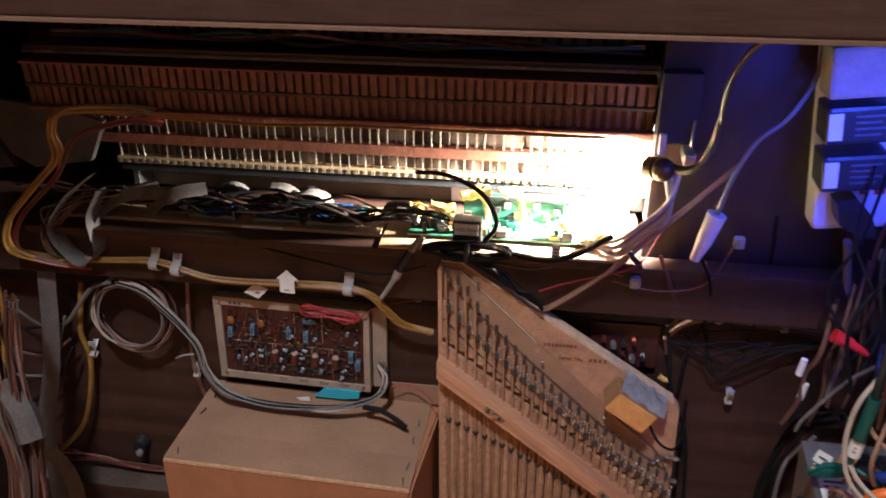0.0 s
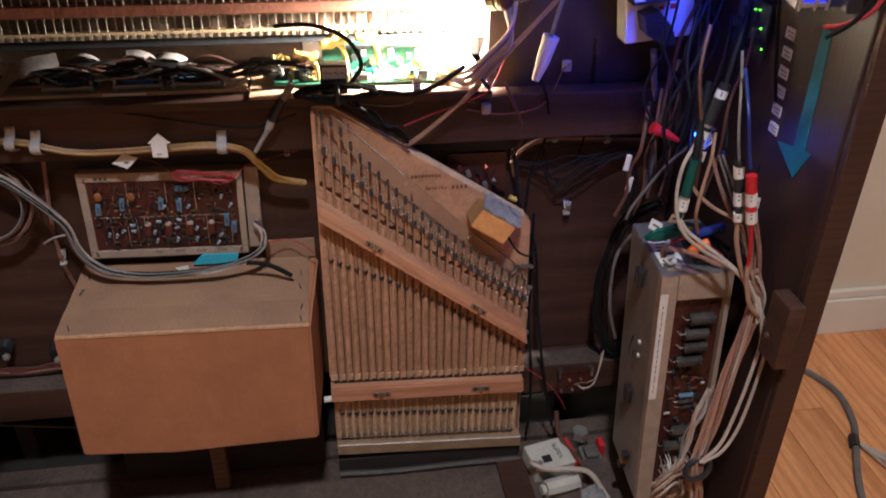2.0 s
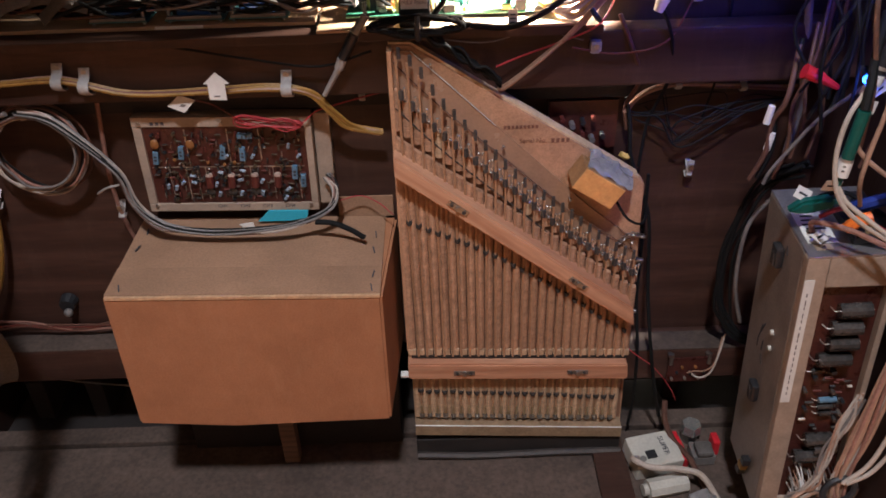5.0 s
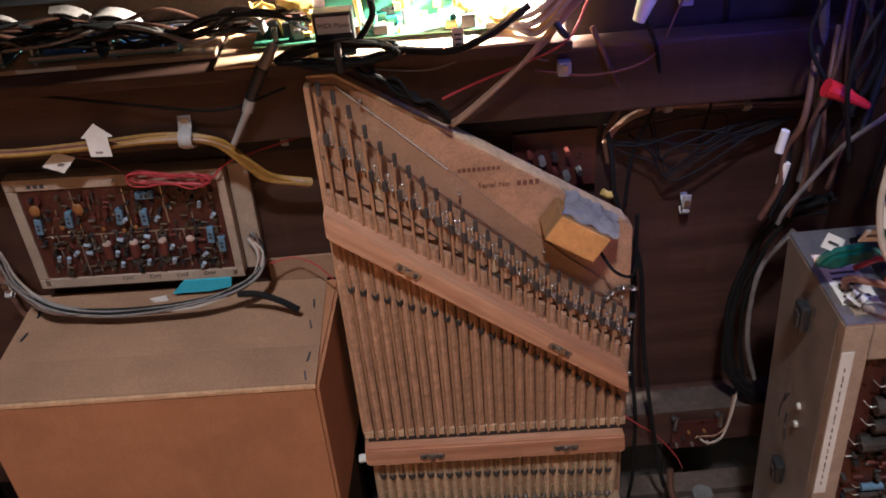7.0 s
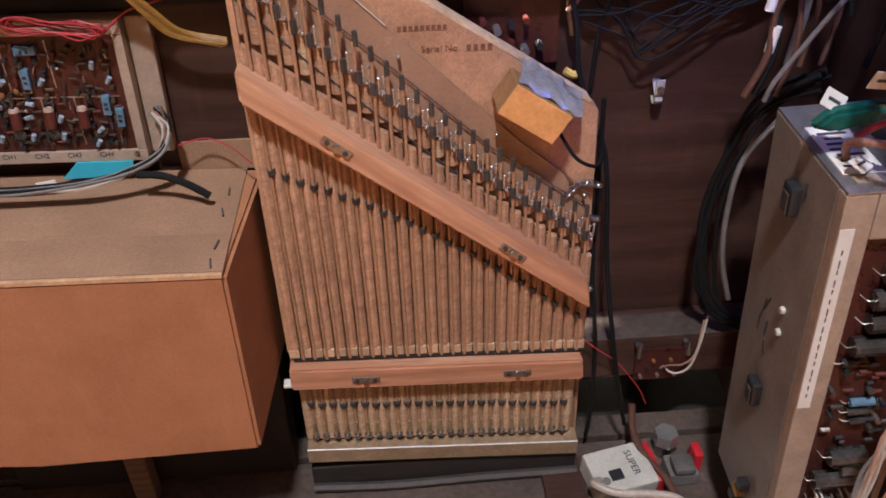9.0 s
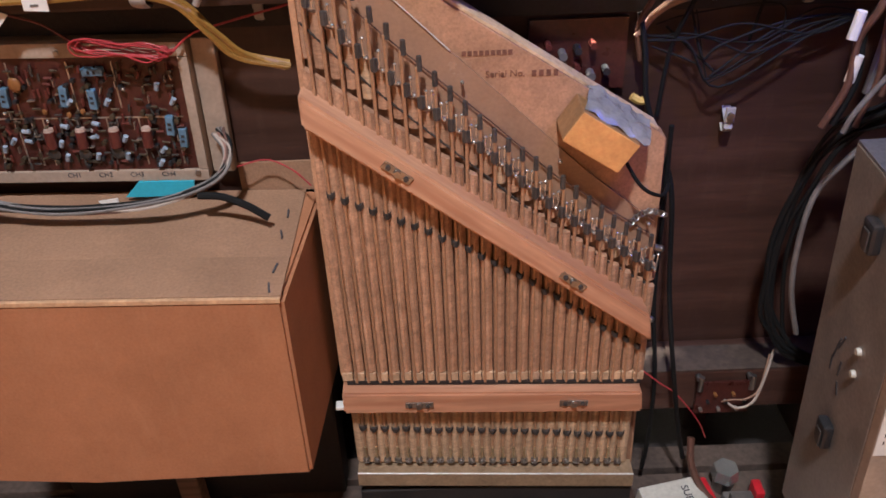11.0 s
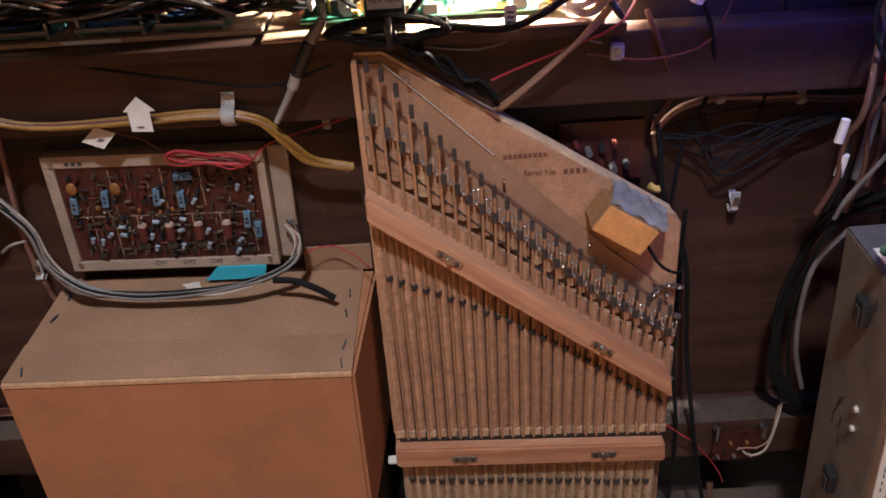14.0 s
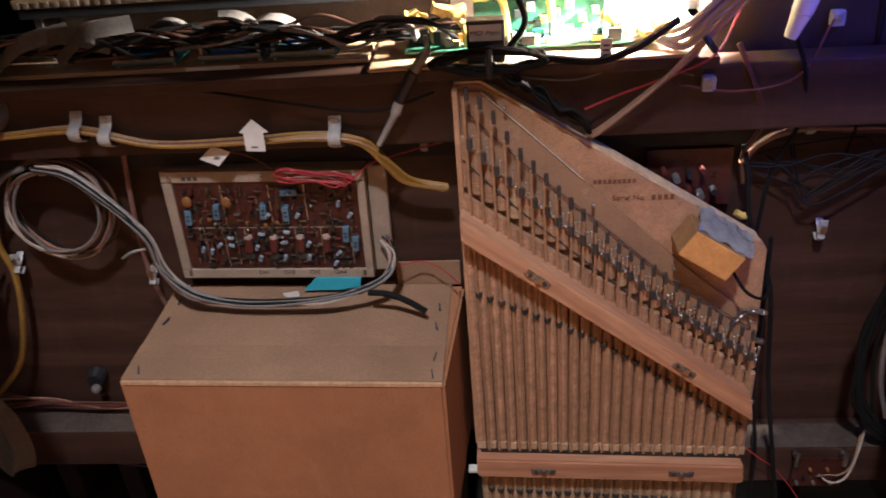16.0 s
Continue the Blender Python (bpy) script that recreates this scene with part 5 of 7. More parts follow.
for k in range(7):
    a = 2 * math.pi * k / 7
    bm = prism(bmesh.new(), [(0.014 * math.cos(a), 0.014 * math.sin(a)), (0.039 * math.cos(a + 0.1), 0.039 * math.sin(a + 0.1)), (0.041 * math.cos(a + 0.55), 0.041 * math.sin(a + 0.55)), (0.015 * math.cos(a + 0.7), 0.015 * math.sin(a + 0.7))], -0.0012, 0.0)
    bmesh.ops.transform(bm, matrix=M @ pose(-0.0140, 0.020, 0.006, 0, 0, -90), verts=bm.verts)
    part("fan_blade", bm, FANCYAN, pu)
part("hub", lay(cyl(bmesh.new(), (-0.0153, 0.020, 0.006), (-0.0170, 0.020, 0.006), 0.012, seg=20)), PSUCASE, pu)
part("strut", lay(box(bmesh.new(), -0.0180, -0.0154, -0.042, -0.026, -0.0645, 0.0535, 0.001)), PSUCASE, pu, "bare steel strut")
part("fan_window", lay(box(bmesh.new(), -0.0138, -0.0127, -0.0635, -0.0425, -0.006, 0.0475)), FANCYAN, pu, "cyan lit opening")
part("sticker", lay(box(bmesh.new(), -0.0162, -0.0153, -0.060, 0.020, -0.058, -0.030)), PAPER, pu)
part("grille_back", lay(box(bmesh.new(), -0.0110, 0.0130, -0.0715, -0.0707, -0.060, 0.050)), glowing("blue_lit_inside", (0.05, 0.06, 0.9), 0.8), pu)
for k in range(14):
    z = -0.062 + k * 0.0083
    part("grille_bar", lay(box(bmesh.new(), -0.0125, 0.0145, -0.0738, -0.0717, z, z + 0.0034)), PSUCASE, pu)
for x in (-0.0150, 0.0005, 0.0125):
    part("grille_bar", lay(box(bmesh.new(), x, x + 0.0026, -0.0758, -0.0740, -0.0645, 0.0535)), PSUCASE, pu)
sck = thing("socket_bank", "black row of sockets with red leads beside the supply", "socket", (0.405, 0.64, 0.74))
part("body", box(bmesh.new(), 0.385, 0.412, 0.622, 0.650, 0.735, 0.86, 0.002), BLACK, sck)
part("lead", sweep(bmesh.new(), [(0.395, 0.620, 0.80), (0.400, 0.600, 0.775), (0.395, 0.600, 0.745), (0.380, 0.615, 0.728), (0.372, 0.63, 0.722)], 0.0022, seg=6), REDW, sck, smooth=True)
part("lead", sweep(bmesh.new(), [(0.390, 0.620, 0.79), (0.392, 0.602, 0.76), (0.385, 0.606, 0.735), (0.370, 0.62, 0.715)], 0.0022, seg=6), BLACKCABLE, sck, smooth=True)
ledb = thing("control_board", "small circuit board with green status lights", "circuit board", (0.405, 0.80, 0.67))
part("board", box(bmesh.new(), 0.406, 0.409, 0.780, 0.850, 0.635, 0.700), BLACK, ledb)
for y, z in [(0.79, 0.672), (0.795, 0.666), (0.80, 0.690), (0.78, 0.652), (0.81, 0.688)]:
    part("status_light", box(bmesh.new(), 0.4035, 0.4058, y, y + 0.0018, z, z + 0.0012), LEDGREEN, ledb)
for k in range(8):
    part("component", box(bmesh.new(), 0.399, 0.4058, 0.785 + k * 0.008, 0.791 + k * 0.008, 0.646 + (k % 3) * 0.016, 0.656 + (k % 3) * 0.016, 0.0008), BLACK, ledb)

# ---- end panel details ----
for k in range(6):
    z = 0.680 - k * 0.0205
    bm = box(bmesh.new(), SIDE - 0.0012, SIDE - 0.0002, 0.738 - k * 0.002, 0.756 - k * 0.002, z - 0.006, z + 0.006)
    lb = thing("panel_label", "small white paper label on the end panel", "label", (SIDE, 0.745, z), group="labels on the end panel")
    part("paper", bm, PAPER, lb)
    pr = bmesh.new()
    for j in range(2):
        box(pr, SIDE - 0.0016, SIDE - 0.0013, 0.740 - k * 0.002, 0.753 - k * 0.002 - 0.003 * j, z + 0.001 - 0.004 * j, z + 0.0025 - 0.004 * j)
    part("print_bars", pr, GREY, lb)
bm = bmesh.new()
a = [(0.694, 0.702), (0.677, 0.702), (0.672, 0.580), (0.660, 0.580), (0.680, 0.544), (0.724, 0.568), (0.692, 0.575)]
va = [bm.verts.new((SIDE - 0.0010, y, z)) for y, z in a]
vb = [bm.verts.new((SIDE - 0.0002, y, z)) for y, z in a]
bm.faces.new(va)
bm.faces.new(vb[::-1])
for i in range(len(a)):
    bm.faces.new((va[i], vb[i], vb[(i + 1) % len(a)], va[(i + 1) % len(a)]))
solid("tape_arrow", bm, TAPE, "blue masking tape arrow pointing down the end panel", "tape")
wb = thing("wooden_block", "dusty brown wooden block screwed to the end panel", "block", (SIDE - 0.012, 0.618, 0.352))
part("block", box(bmesh.new(), SIDE - 0.020, SIDE - 0.0005, 0.596, 0.634, 0.350, 0.433, 0.003), STAINED, wb)
part("screw", cyl(bmesh.new(), (SIDE - 0.0202, 0.622, 0.380), (SIDE - 0.022, 0.622, 0.380), 0.0032, seg=8), STEEL, wb)

# ---- amplifier chassis leaning by the end panel ----
AM = pose(0.300, 0.705, 0.410, 0, -3.2, -3.7)
am = thing("amplifier_chassis", "grey-brown steel amplifier chassis with an exposed circuit side", "amplifier", AM @ Vector((0.042, 0.06, -0.384)))
def amp(bm):
    bmesh.ops.transform(bm, matrix=AM, verts=bm.verts)
    return bm
AW, AD, AH = 0.087, 0.125, 0.382
part("case", amp(box(bmesh.new(), 0, AW, 0.012, AD, -AH, -0.0012, 0.0015)), AMPGREY, am)
part("top_plate", amp(box(bmesh.new(), 0.0004, AW, 0.0, AD - 0.001, -0.0010, 0.0010, 0.0004)), AMPTOP, am, "zinc plated top")
for a in [(0, 0.0205, -AH, -0.0014), (0.021, AW, -0.036, -0.0014), (AW - 0.006, AW, -AH, -0.0365), (0.021, AW - 0.0065, -AH, -0.352)]:
    part("front_frame", amp(box(bmesh.new(), a[0], a[1], 0.0, 0.0115, a[2], a[3], 0.001)), BEIGE, am, "beige painted front edge")
pb = part("circuit_board", amp(box(bmesh.new(), 0.0212, AW - 0.0068, 0.0085, 0.0115, -0.3515, -0.0365)), PCB, am)
lb = part("strip_label", amp(box(bmesh.new(), 0.0004, 0.0100, -0.0009, -0.0002, -0.188, -0.026)), PAPER, am, "long white paper label")
rng = random.Random(8)
for k in range(17):
    h = rng.uniform(0.004, 0.0085)
    part("print", amp(box(bmesh.new(), 0.0046, 0.0055, -0.0012, -0.0009, -0.042 - k * 0.0082 - h * 0.8, -0.042 - k * 0.0082)), GREYCAP, lb)
def axial(x, z, w, r, mt, name="axial_capacitor"):
    c = part(name, amp(cyl(bmesh.new(), (x, 0.0085 - r, z), (x + w, 0.0085 - r, z + 0.0006), r, seg=12)), mt, pb, smooth=False)
    bm = sweep(bmesh.new(), [(x - 0.006, 0.008, z), (x - 0.004, 0.0085 - r, z), (x, 0.0085 - r, z)], 0.0005, seg=5, step=3)
    part("lead", amp(bm), TIN, c)
    bm = sweep(bmesh.new(), [(x + w, 0.0085 - r, z), (x + w + 0.003, 0.0085 - r, z), (x + w + 0.004, 0.008, z)], 0.0005, seg=5, step=3)
    part("lead", amp(bm), TIN, c)
for x, z, w in [(0.040, -0.066, 0.030), (0.036, -0.088, 0.029), (0.037, -0.1085, 0.028), (0.030, -0.130, 0.032), (0.036, -0.248, 0.028), (0.028, -0.275, 0.032), (0.047, -0.262, 0.024)]:
    axial(x, z, w, 0.0078, GREYCAP)
for x, z, w in [(0.0430, -0.192, 0.018), (0.0425, -0.202, 0.016), (0.0285, -0.150, 0.010), (0.046, -0.212, 0.012)]:
    axial(x, z, w, 0.0034, PALEBLUE if w > 0.017 else GREYCAP)
for k in range(54):
    x, z = rng.uniform(0.026, 0.072), rng.uniform(-0.335, -0.145)
    if 0.028 < x < 0.075 and (-0.262 < z < -0.238 or -0.290 < z < -0.262):
        continue
    mt = rng.choice([TIN, GREYCAP, GREYCAP, BLACK, OXBLOOD, BLACK])
    if k % 3:
        part("component", amp(cyl(bmesh.new(), (x, 0.0055, z), (x + rng.uniform(0.004, 0.009), 0.0055, z), rng.uniform(0.0011, 0.0020), seg=6)), mt, pb)
    else:
        part("component", amp(cyl(bmesh.new(), (x, 0.0085, z), (x, 0.0005, z), rng.uniform(0.0018, 0.0032), seg=7)), mt, pb)
for z, dz in ((-0.040, 0.0135), (-0.232, 0.0135)):
    kn = part("knob", amp(box(bmesh.new(), -0.009, -0.0002, 0.056, 0.073, z - dz, z + dz * 0.8, 0.003)), BLACK, am, "black moulded latch")
    part("face", amp(box(bmesh.new(), -0.0105, -0.0092, 0.058, 0.067, z - dz * 0.8, z + dz * 0.4, 0.001)), RUBBER, kn)
for z in (-0.134, -0.156):
    part("stud", amp(cyl(bmesh.new(), (0.0, 0.050, z), (-0.003, 0.050, z), 0.0034, 0.0028, 10)), AGEDWHITE, am, "white plastic stud", smooth=True)
for k, (y, z, l) in enumerate([(0.078, -0.150, 0.020), (0.084, -0.160, 0.026), (0.073, -0.172, 0.016), (0.088, -0.178, 0.014), (0.052, -0.028, 0.010), (0.070, -0.190, 0.012)]):
    bm = box(bmesh.new(), -0.0007, -0.0002, -0.0009, 0.0009, -l / 2, l / 2)
    bmesh.ops.transform(bm, matrix=AM @ pose(0, y, z, 25 - 9 * k, 0, 0), verts=bm.verts)
    part("scribble_bar", bm, INK, am)
lab = part("paper_label", amp(box(bmesh.new(), 0.006, 0.034, 0.022, 0.088, 0.0012, 0.0018)), PAPER, am, "white printed paper label on top")
for k in range(7):
    part("print", amp(box(bmesh.new(), 0.010 + (k % 3) * 0.001, 0.030 - (k % 2) * 0.006, 0.030 + k * 0.0075, 0.033 + k * 0.0075, 0.0018, 0.0021)), INK, lab)
part("paper_label", amp(box(bmesh.new(), 0.010, 0.026, 0.010, 0.019, 0.0012, 0.0018)), BEIGE, am)
part("terminal_block", amp(box(bmesh.new(), 0.045, 0.083, 0.016, 0.100, 0.0012, 0.010, 0.001)), BLACK, am, "black terminal block")
for k in range(7):
    part("terminal", amp(cyl(bmesh.new(), (0.060, 0.024 + k * 0.011, 0.0102), (0.060, 0.024 + k * 0.011, 0.016), 0.003, seg=8)), TIN if k % 2 else BRASS, am)
for y, w in ((0.018, 0.020), (0.100, 0.060)):
    ft = AM @ Vector((w, y, -AH))
    part("mount", cyl(bmesh.new(), ft + Vector((0.003, 0, -0.001)), ft + Vector((0.003, 0, -0.022)), 0.0135, seg=16), CHROME, am, "bright steel shock mount", smooth=False)
    part("mount_foot", cyl(bmesh.new(), ft + Vector((0.003, 0, -0.0222)), Vector((ft.x + 0.003, ft.y, FLOOR)), 0.0085, 0.014, 14), RUBBER, am)
for k in range(3):
    f = AM @ Vector((-0.004, 0.048 + k * 0.006, -0.335 - k * 0.014))
    part("terminal_tab", box(bmesh.new(), f.x - 0.006, f.x + 0.003, f.y - 0.006, f.y + 0.004, f.z - 0.005, f.z + 0.005, 0.0008), YELLOW if k == 1 else BLACK, am)

# ---- audio plugs and their cables ----
def jack(label, pts, mt, r=0.0072, tag_at=None, tag_r=0.0078, cord=None):
    """An inline plug: sleeve, boot and a wrapped paper flag."""
    a, b = Vector(pts[0]), Vector(pts[1])
    t = thing("audio_plug", label, "audio plug", b, group="labelled audio plugs")
    d = b - a
    part("sleeve", cyl(bmesh.new(), a, a + d * 0.62, r, r, 14), mt, t, smooth=False)
    part("ring", cyl(bmesh.new(), a + d * 0.62, a + d * 0.66, r * 1.05, r * 1.05, 14), TIN, t)
    part("boot", cyl(bmesh.new(), a + d * 0.66, b, r * 0.92, r * 0.45, 14), mt, t, smooth=False)
    for f0, f1 in tag_at or ():
        tg = part("paper_flag", cyl(bmesh.new(), a + d * f0, a + d * f1, tag_r, tag_r, 14), PAPER, t, "white paper flag")
        side = Vector((-0.35, -0.85, 0.25)).normalized()
        for f in (0.3, 0.6):
            c = a + d * (f0 + (f1 - f0) * f) + side * (tag_r - 0.0005)
            part("print", ball(bmesh.new(), c, 0.0022, 6, (1.0, 0.5, 0.5)), GREY, tg)
    return t


jack("red audio plug with white paper flags", [(0.351, 0.655, 0.563), (0.3655, 0.655, 0.497)], REDP, 0.0058, ((0.30, 0.52), (0.62, 0.84)), 0.0063)
cable("red_boot_lead", [(0.3655, 0.655, 0.497), (0.369, 0.655, 0.478), (0.372, 0.656, 0.462), (0.373, 0.657, 0.450)], 0.0023, REDP, "red heat-shrunk lead under the red plug")
cable("plug_lead", [(0.373, 0.657, 0.450), (0.375, 0.655, 0.43), (0.384, 0.652, 0.40), (0.398, 0.650, 0.385)], 0.0028, TANWIRE, "tan lead under the red plug")
cable("blue_lead", [(0.349, 0.656, 0.570), (0.343, 0.657, 0.592), (0.336, 0.66, 0.628), (0.345, 0.70, 0.66)], 0.0020, BLUEP, "dark blue lead into the red plug")
jack("silver and black audio plug with paper flags", [(0.346, 0.675, 0.570), (0.3585, 0.672, 0.500)], BLACK, 0.0054, ((0.08, 0.26), (0.50, 0.72), (0.86, 0.99)), 0.0059)
cable("grey_plug_lead", [(0.346, 0.675, 0.570), (0.341, 0.68, 0.60), (0.345, 0.70, 0.64), (0.36, 0.74, 0.665)], 0.0018, GREY, "thin grey lead into the black plug")
cable("plug_lead", [(0.3585, 0.672, 0.500), (0.360, 0.668, 0.475), (0.375, 0.662, 0.430), (0.396, 0.655, 0.395)], 0.0028, TANWIRE, "tan lead under the black plug")
jack("green audio plug with a handwritten paper flag", [(0.3125, 0.705, 0.560), (0.3055, 0.702, 0.490)], GREENP, 0.0054, ((0.66, 0.86),), 0.0060)
jack("black audio plug with white paper flags", [(0.361, 0.762, 0.622), (0.339, 0.756, 0.548)], BLACK, 0.0062, ((0.10, 0.22), (0.72, 0.84), (0.88, 0.98)), 0.0068)
cable("black_plug_lead", [(0.361, 0.762, 0.622), (0.372, 0.775, 0.655), (0.385, 0.79, 0.69), (0.39, 0.80, 0.74)], 0.0028, BLACKCABLE, "black lead into the upper plug")
cable("black_plug_lead", [(0.3125, 0.705, 0.560), (0.317, 0.715, 0.580), (0.326, 0.735, 0.595), (0.345, 0.77, 0.62)], 0.0040, BLACKCABLE, "black lead into the green plug")
led = thing("led_indicator", "bright blue indicator light among the plugs", "indicator light", (0.345, 0.770, 0.556))
part("lens", ball(bmesh.new(), (0.344, 0.768, 0.560), 0.0042, 8, (1.4, 0.8, 1)), LEDBLUE, led, smooth=True)
part("holder", cyl(bmesh.new(), (0.345, 0.772, 0.560), (0.349, 0.79, 0.560), 0.0045, seg=10), BLACK, led)
pj = thing("red_connector", "red plastic connector on a grey lead", "connector", (0.332, 0.83, 0.53))
part("body", cyl(bmesh.new(), (0.315, 0.832, 0.543), (0.333, 0.830, 0.535), 0.0075, 0.0060, 12), REDP, pj)
part("boot", cyl(bmesh.new(), (0.3331, 0.830, 0.535), (0.350, 0.828, 0.526), 0.0050, 0.0030, 12), REDP, pj)
cable("grey_lead", [(0.308, 0.852, 0.405), (0.312, 0.850, 0.422), (0.326, 0.848, 0.448), (0.343, 0.838, 0.486), (0.357, 0.815, 0.522), (0.368, 0.80, 0.545), (0.380, 0.80, 0.552)], 0.0020, GREY, "thin grey lead rising behind the amplifier")
WH = [
    ("cream_cable", [(0.330, 0.735, 0.575), (0.318, 0.72, 0.572), (0.300, 0.705, 0.552), (0.294, 0.695, 0.520), (0.299, 0.684, 0.490), (0.319, 0.676, 0.468), (0.366, 0.668, 0.437), (0.393, 0.660, 0.404), (0.398, 0.650, 0.375)], 0.0027, WHITEWIRE, "cream cable looping over the amplifier"),
    ("cream_cable", [(0.3055, 0.702, 0.490), (0.315, 0.694, 0.476), (0.335, 0.682, 0.462), (0.360, 0.672, 0.444), (0.385, 0.662, 0.421), (0.396, 0.652, 0.39)], 0.0029, WHITEWIRE, "cream cable from the green plug"),
    ("cream_cable", [(0.394, 0.658, 0.410), (0.398, 0.650, 0.391), (0.405, 0.645, 0.355), (0.400, 0.640, 0.310), (0.390, 0.634, 0.255), (0.375, 0.626, 0.212), (0.352, 0.622, 0.188)], 0.0029, WHITEWIRE, "cream cable curving down the chassis"),
    ("cream_cable", [(0.396, 0.655, 0.400), (0.409, 0.644, 0.364), (0.4095, 0.638, 0.321), (0.399, 0.632, 0.240), (0.381, 0.626, 0.201), (0.354, 0.620, 0.190)], 0.0028, WHITEWIRE, "cream cable looping beside the chassis"),
    ("brown_cable", [(0.335, 0.715, 0.585), (0.329, 0.702, 0.560), (0.322, 0.695, 0.530), (0.318, 0.69, 0.50), (0.330, 0.70, 0.47)], 0.0026, TANWIRE, "tan cable behind the plugs"),
    ("brown_cable", [(0.315, 0.712, 0.53), (0.325, 0.71, 0.515), (0.345, 0.70, 0.500), (0.365, 0.69, 0.492)], 0.0026, TANWIRE, "tan cable crossing behind the plugs"),
]
for nm, pts, r, mt, lb_ in WH:
    cable(nm, pts, r * 0.8, mt, lb_)
strands("tan_bundle", [(0.388, 0.668, 0.430), (0.397, 0.660, 0.400), (0.389, 0.654, 0.360), (0.377, 0.648, 0.307), (0.367, 0.640, 0.240), (0.354, 0.632, 0.190), (0.351, 0.626, 0.165), (0.362, 0.625, 0.110), (0.366, 0.63, 0.04), (0.372, 0.64, FLOOR + 0.01)], 11, 0.0020, 0.0085, [TANWIRE, PINKWIRE, TANWIRE, WHITEWIRE, PINKWIRE], "tan and brown cable bundle hanging down the chassis", 14)
strands("braided_loom", [(0.372, 0.668, 0.262), (0.362, 0.664, 0.235), (0.352, 0.660, 0.205), (0.347, 0.655, 0.178), (0.340, 0.65, 0.150), (0.325, 0.66, 0.118)], 12, 0.0014, 0.006, [WHITEWIRE, GREY, WHITEWIRE, TANWIRE], "twisted white wire loom at the chassis", 15, twist=2.5)
strands("dark_red_loom", [(0.372, 0.69, 0.52), (0.388, 0.685, 0.478), (0.398, 0.68, 0.43), (0.397, 0.668, 0.39), (0.388, 0.66, 0.35)], 7, 0.0019, 0.007, [PINKWIRE, OXBLOOD, PINKWIRE], "dull red wires behind the plugs", 16)
strands("purple_loom", [(0.345, 0.72, 0.56), (0.352, 0.712, 0.535), (0.362, 0.705, 0.505), (0.378, 0.70, 0.472), (0.385, 0.69, 0.44)], 7, 0.0016, 0.009, [GREY, PINKWIRE, BLUEP], "mixed grey and purple wires behind the plugs", 17)
bm = bmesh.new()
pts = [(0.351 + 0.015 * math.cos(a), 0.622 + 0.006 * math.sin(a), 0.177 + 0.010 * math.sin(a) + 0.006 * math.cos(a)) for a in [2 * math.pi * j / 12 for j in range(13)]]
solid("cable_ring", sweep(bm, pts, 0.0036, seg=8), BLACK, "black rubber ring round the cable bundle", "tie", smooth=True)
rng = random.Random(41)
for k in range(6):
    c = Vector((0.336 + rng.uniform(-0.004, 0.004), 0.645 + k * 0.002, 0.112 + rng.uniform(-0.01, 0.01)))
    r = 0.022 + rng.uniform(-0.006, 0.004)
    pts = [c + Vector((r * math.cos(a), 0.006 * math.sin(2 * a), r * 1.15 * math.sin(a))) for a in [0.6 + 5.4 * j / 11 + 0.2 * k for j in range(12)]]
    cable("loose_loop", pts, 0.0017, [WHITEWIRE, TANWIRE][k % 2], "loose cream wire loop at the foot of the chassis", "wire", group="loose wire loops")
for k in range(34):
    x, z = rng.uniform(0.027, 0.078), rng.uniform(-0.345, -0.285)
    a = AM @ Vector((x, 0.006, z))
    b = AM @ Vector((x + rng.uniform(-0.006, 0.004), -0.018 - rng.uniform(0, 0.010), z - rng.uniform(0.002, 0.014)))
    e = Vector((0.338, 0.662, 0.125)) + Vector((rng.uniform(-0.012, 0.008), rng.uniform(-0.008, 0.004), rng.uniform(-0.02, 0.02)))
    cable("terminal_wire", [a, a.lerp(b, 0.5) + Vector((0, 0, 0.004)), b, b.lerp(e, 0.6) + Vector((0, -0.003, -0.006)), e], 0.0009, [WHITEWIRE, GREY, PAPER, TANWIRE][k % 4], "thin white wire from the circuit terminals", "wire", group="terminal wires", seg=5)
gc = thing("green_clip", "green crocodile clip on the amplifier top", "clip", (0.31, 0.74, 0.425))
bm = bmesh.new()
prism(bm, [(0.288, 0.437), (0.300, 0.448), (0.330, 0.452), (0.334, 0.440), (0.305, 0.433)], 0.742, 0.754)
bmesh.ops.bevel(bm, geom=list(bm.edges), offset=0.003, segments=2, affect="EDGES")
part("jaw", bm, GREENP, gc, smooth=True)
part("lead", sweep(bmesh.new(), [(0.333, 0.748, 0.446), (0.345, 0.742, 0.442), (0.36, 0.74, 0.43)], 0.0022, seg=6), GREENP, gc, smooth=True)
for k, (x, y, z, a, b) in enumerate([(0.303, 0.752, 0.452, 20, 30), (0.312, 0.722, 0.478, -15, 10), (0.332, 0.735, 0.548, 0, 12), (0.358, 0.772, 0.548, 5, -20), (0.392, 0.70, 0.505, 10, 25), (0.316, 0.725, 0.420, 70, 5)]):
    bm = box(bmesh.new(), -0.0085, 0.0085, -0.0004, 0.0004, -0.0060, 0.0060)
    bmesh.ops.transform(bm, matrix=pose(x, y, z, -a, b, 8 * k), verts=bm.verts)
    t = thing("cable_flag", "small folded white cable flag", "label", (x, y, z), group="cable flags")
    part("paper", bm, PAPER, t)
    bm = box(bmesh.new(), -0.005, 0.005, -0.0008, -0.0005, -0.001, 0.001)
    bmesh.ops.transform(bm, matrix=pose(x, y, z, -a, b, 8 * k), verts=bm.verts)
    part("print", bm, INK, t)
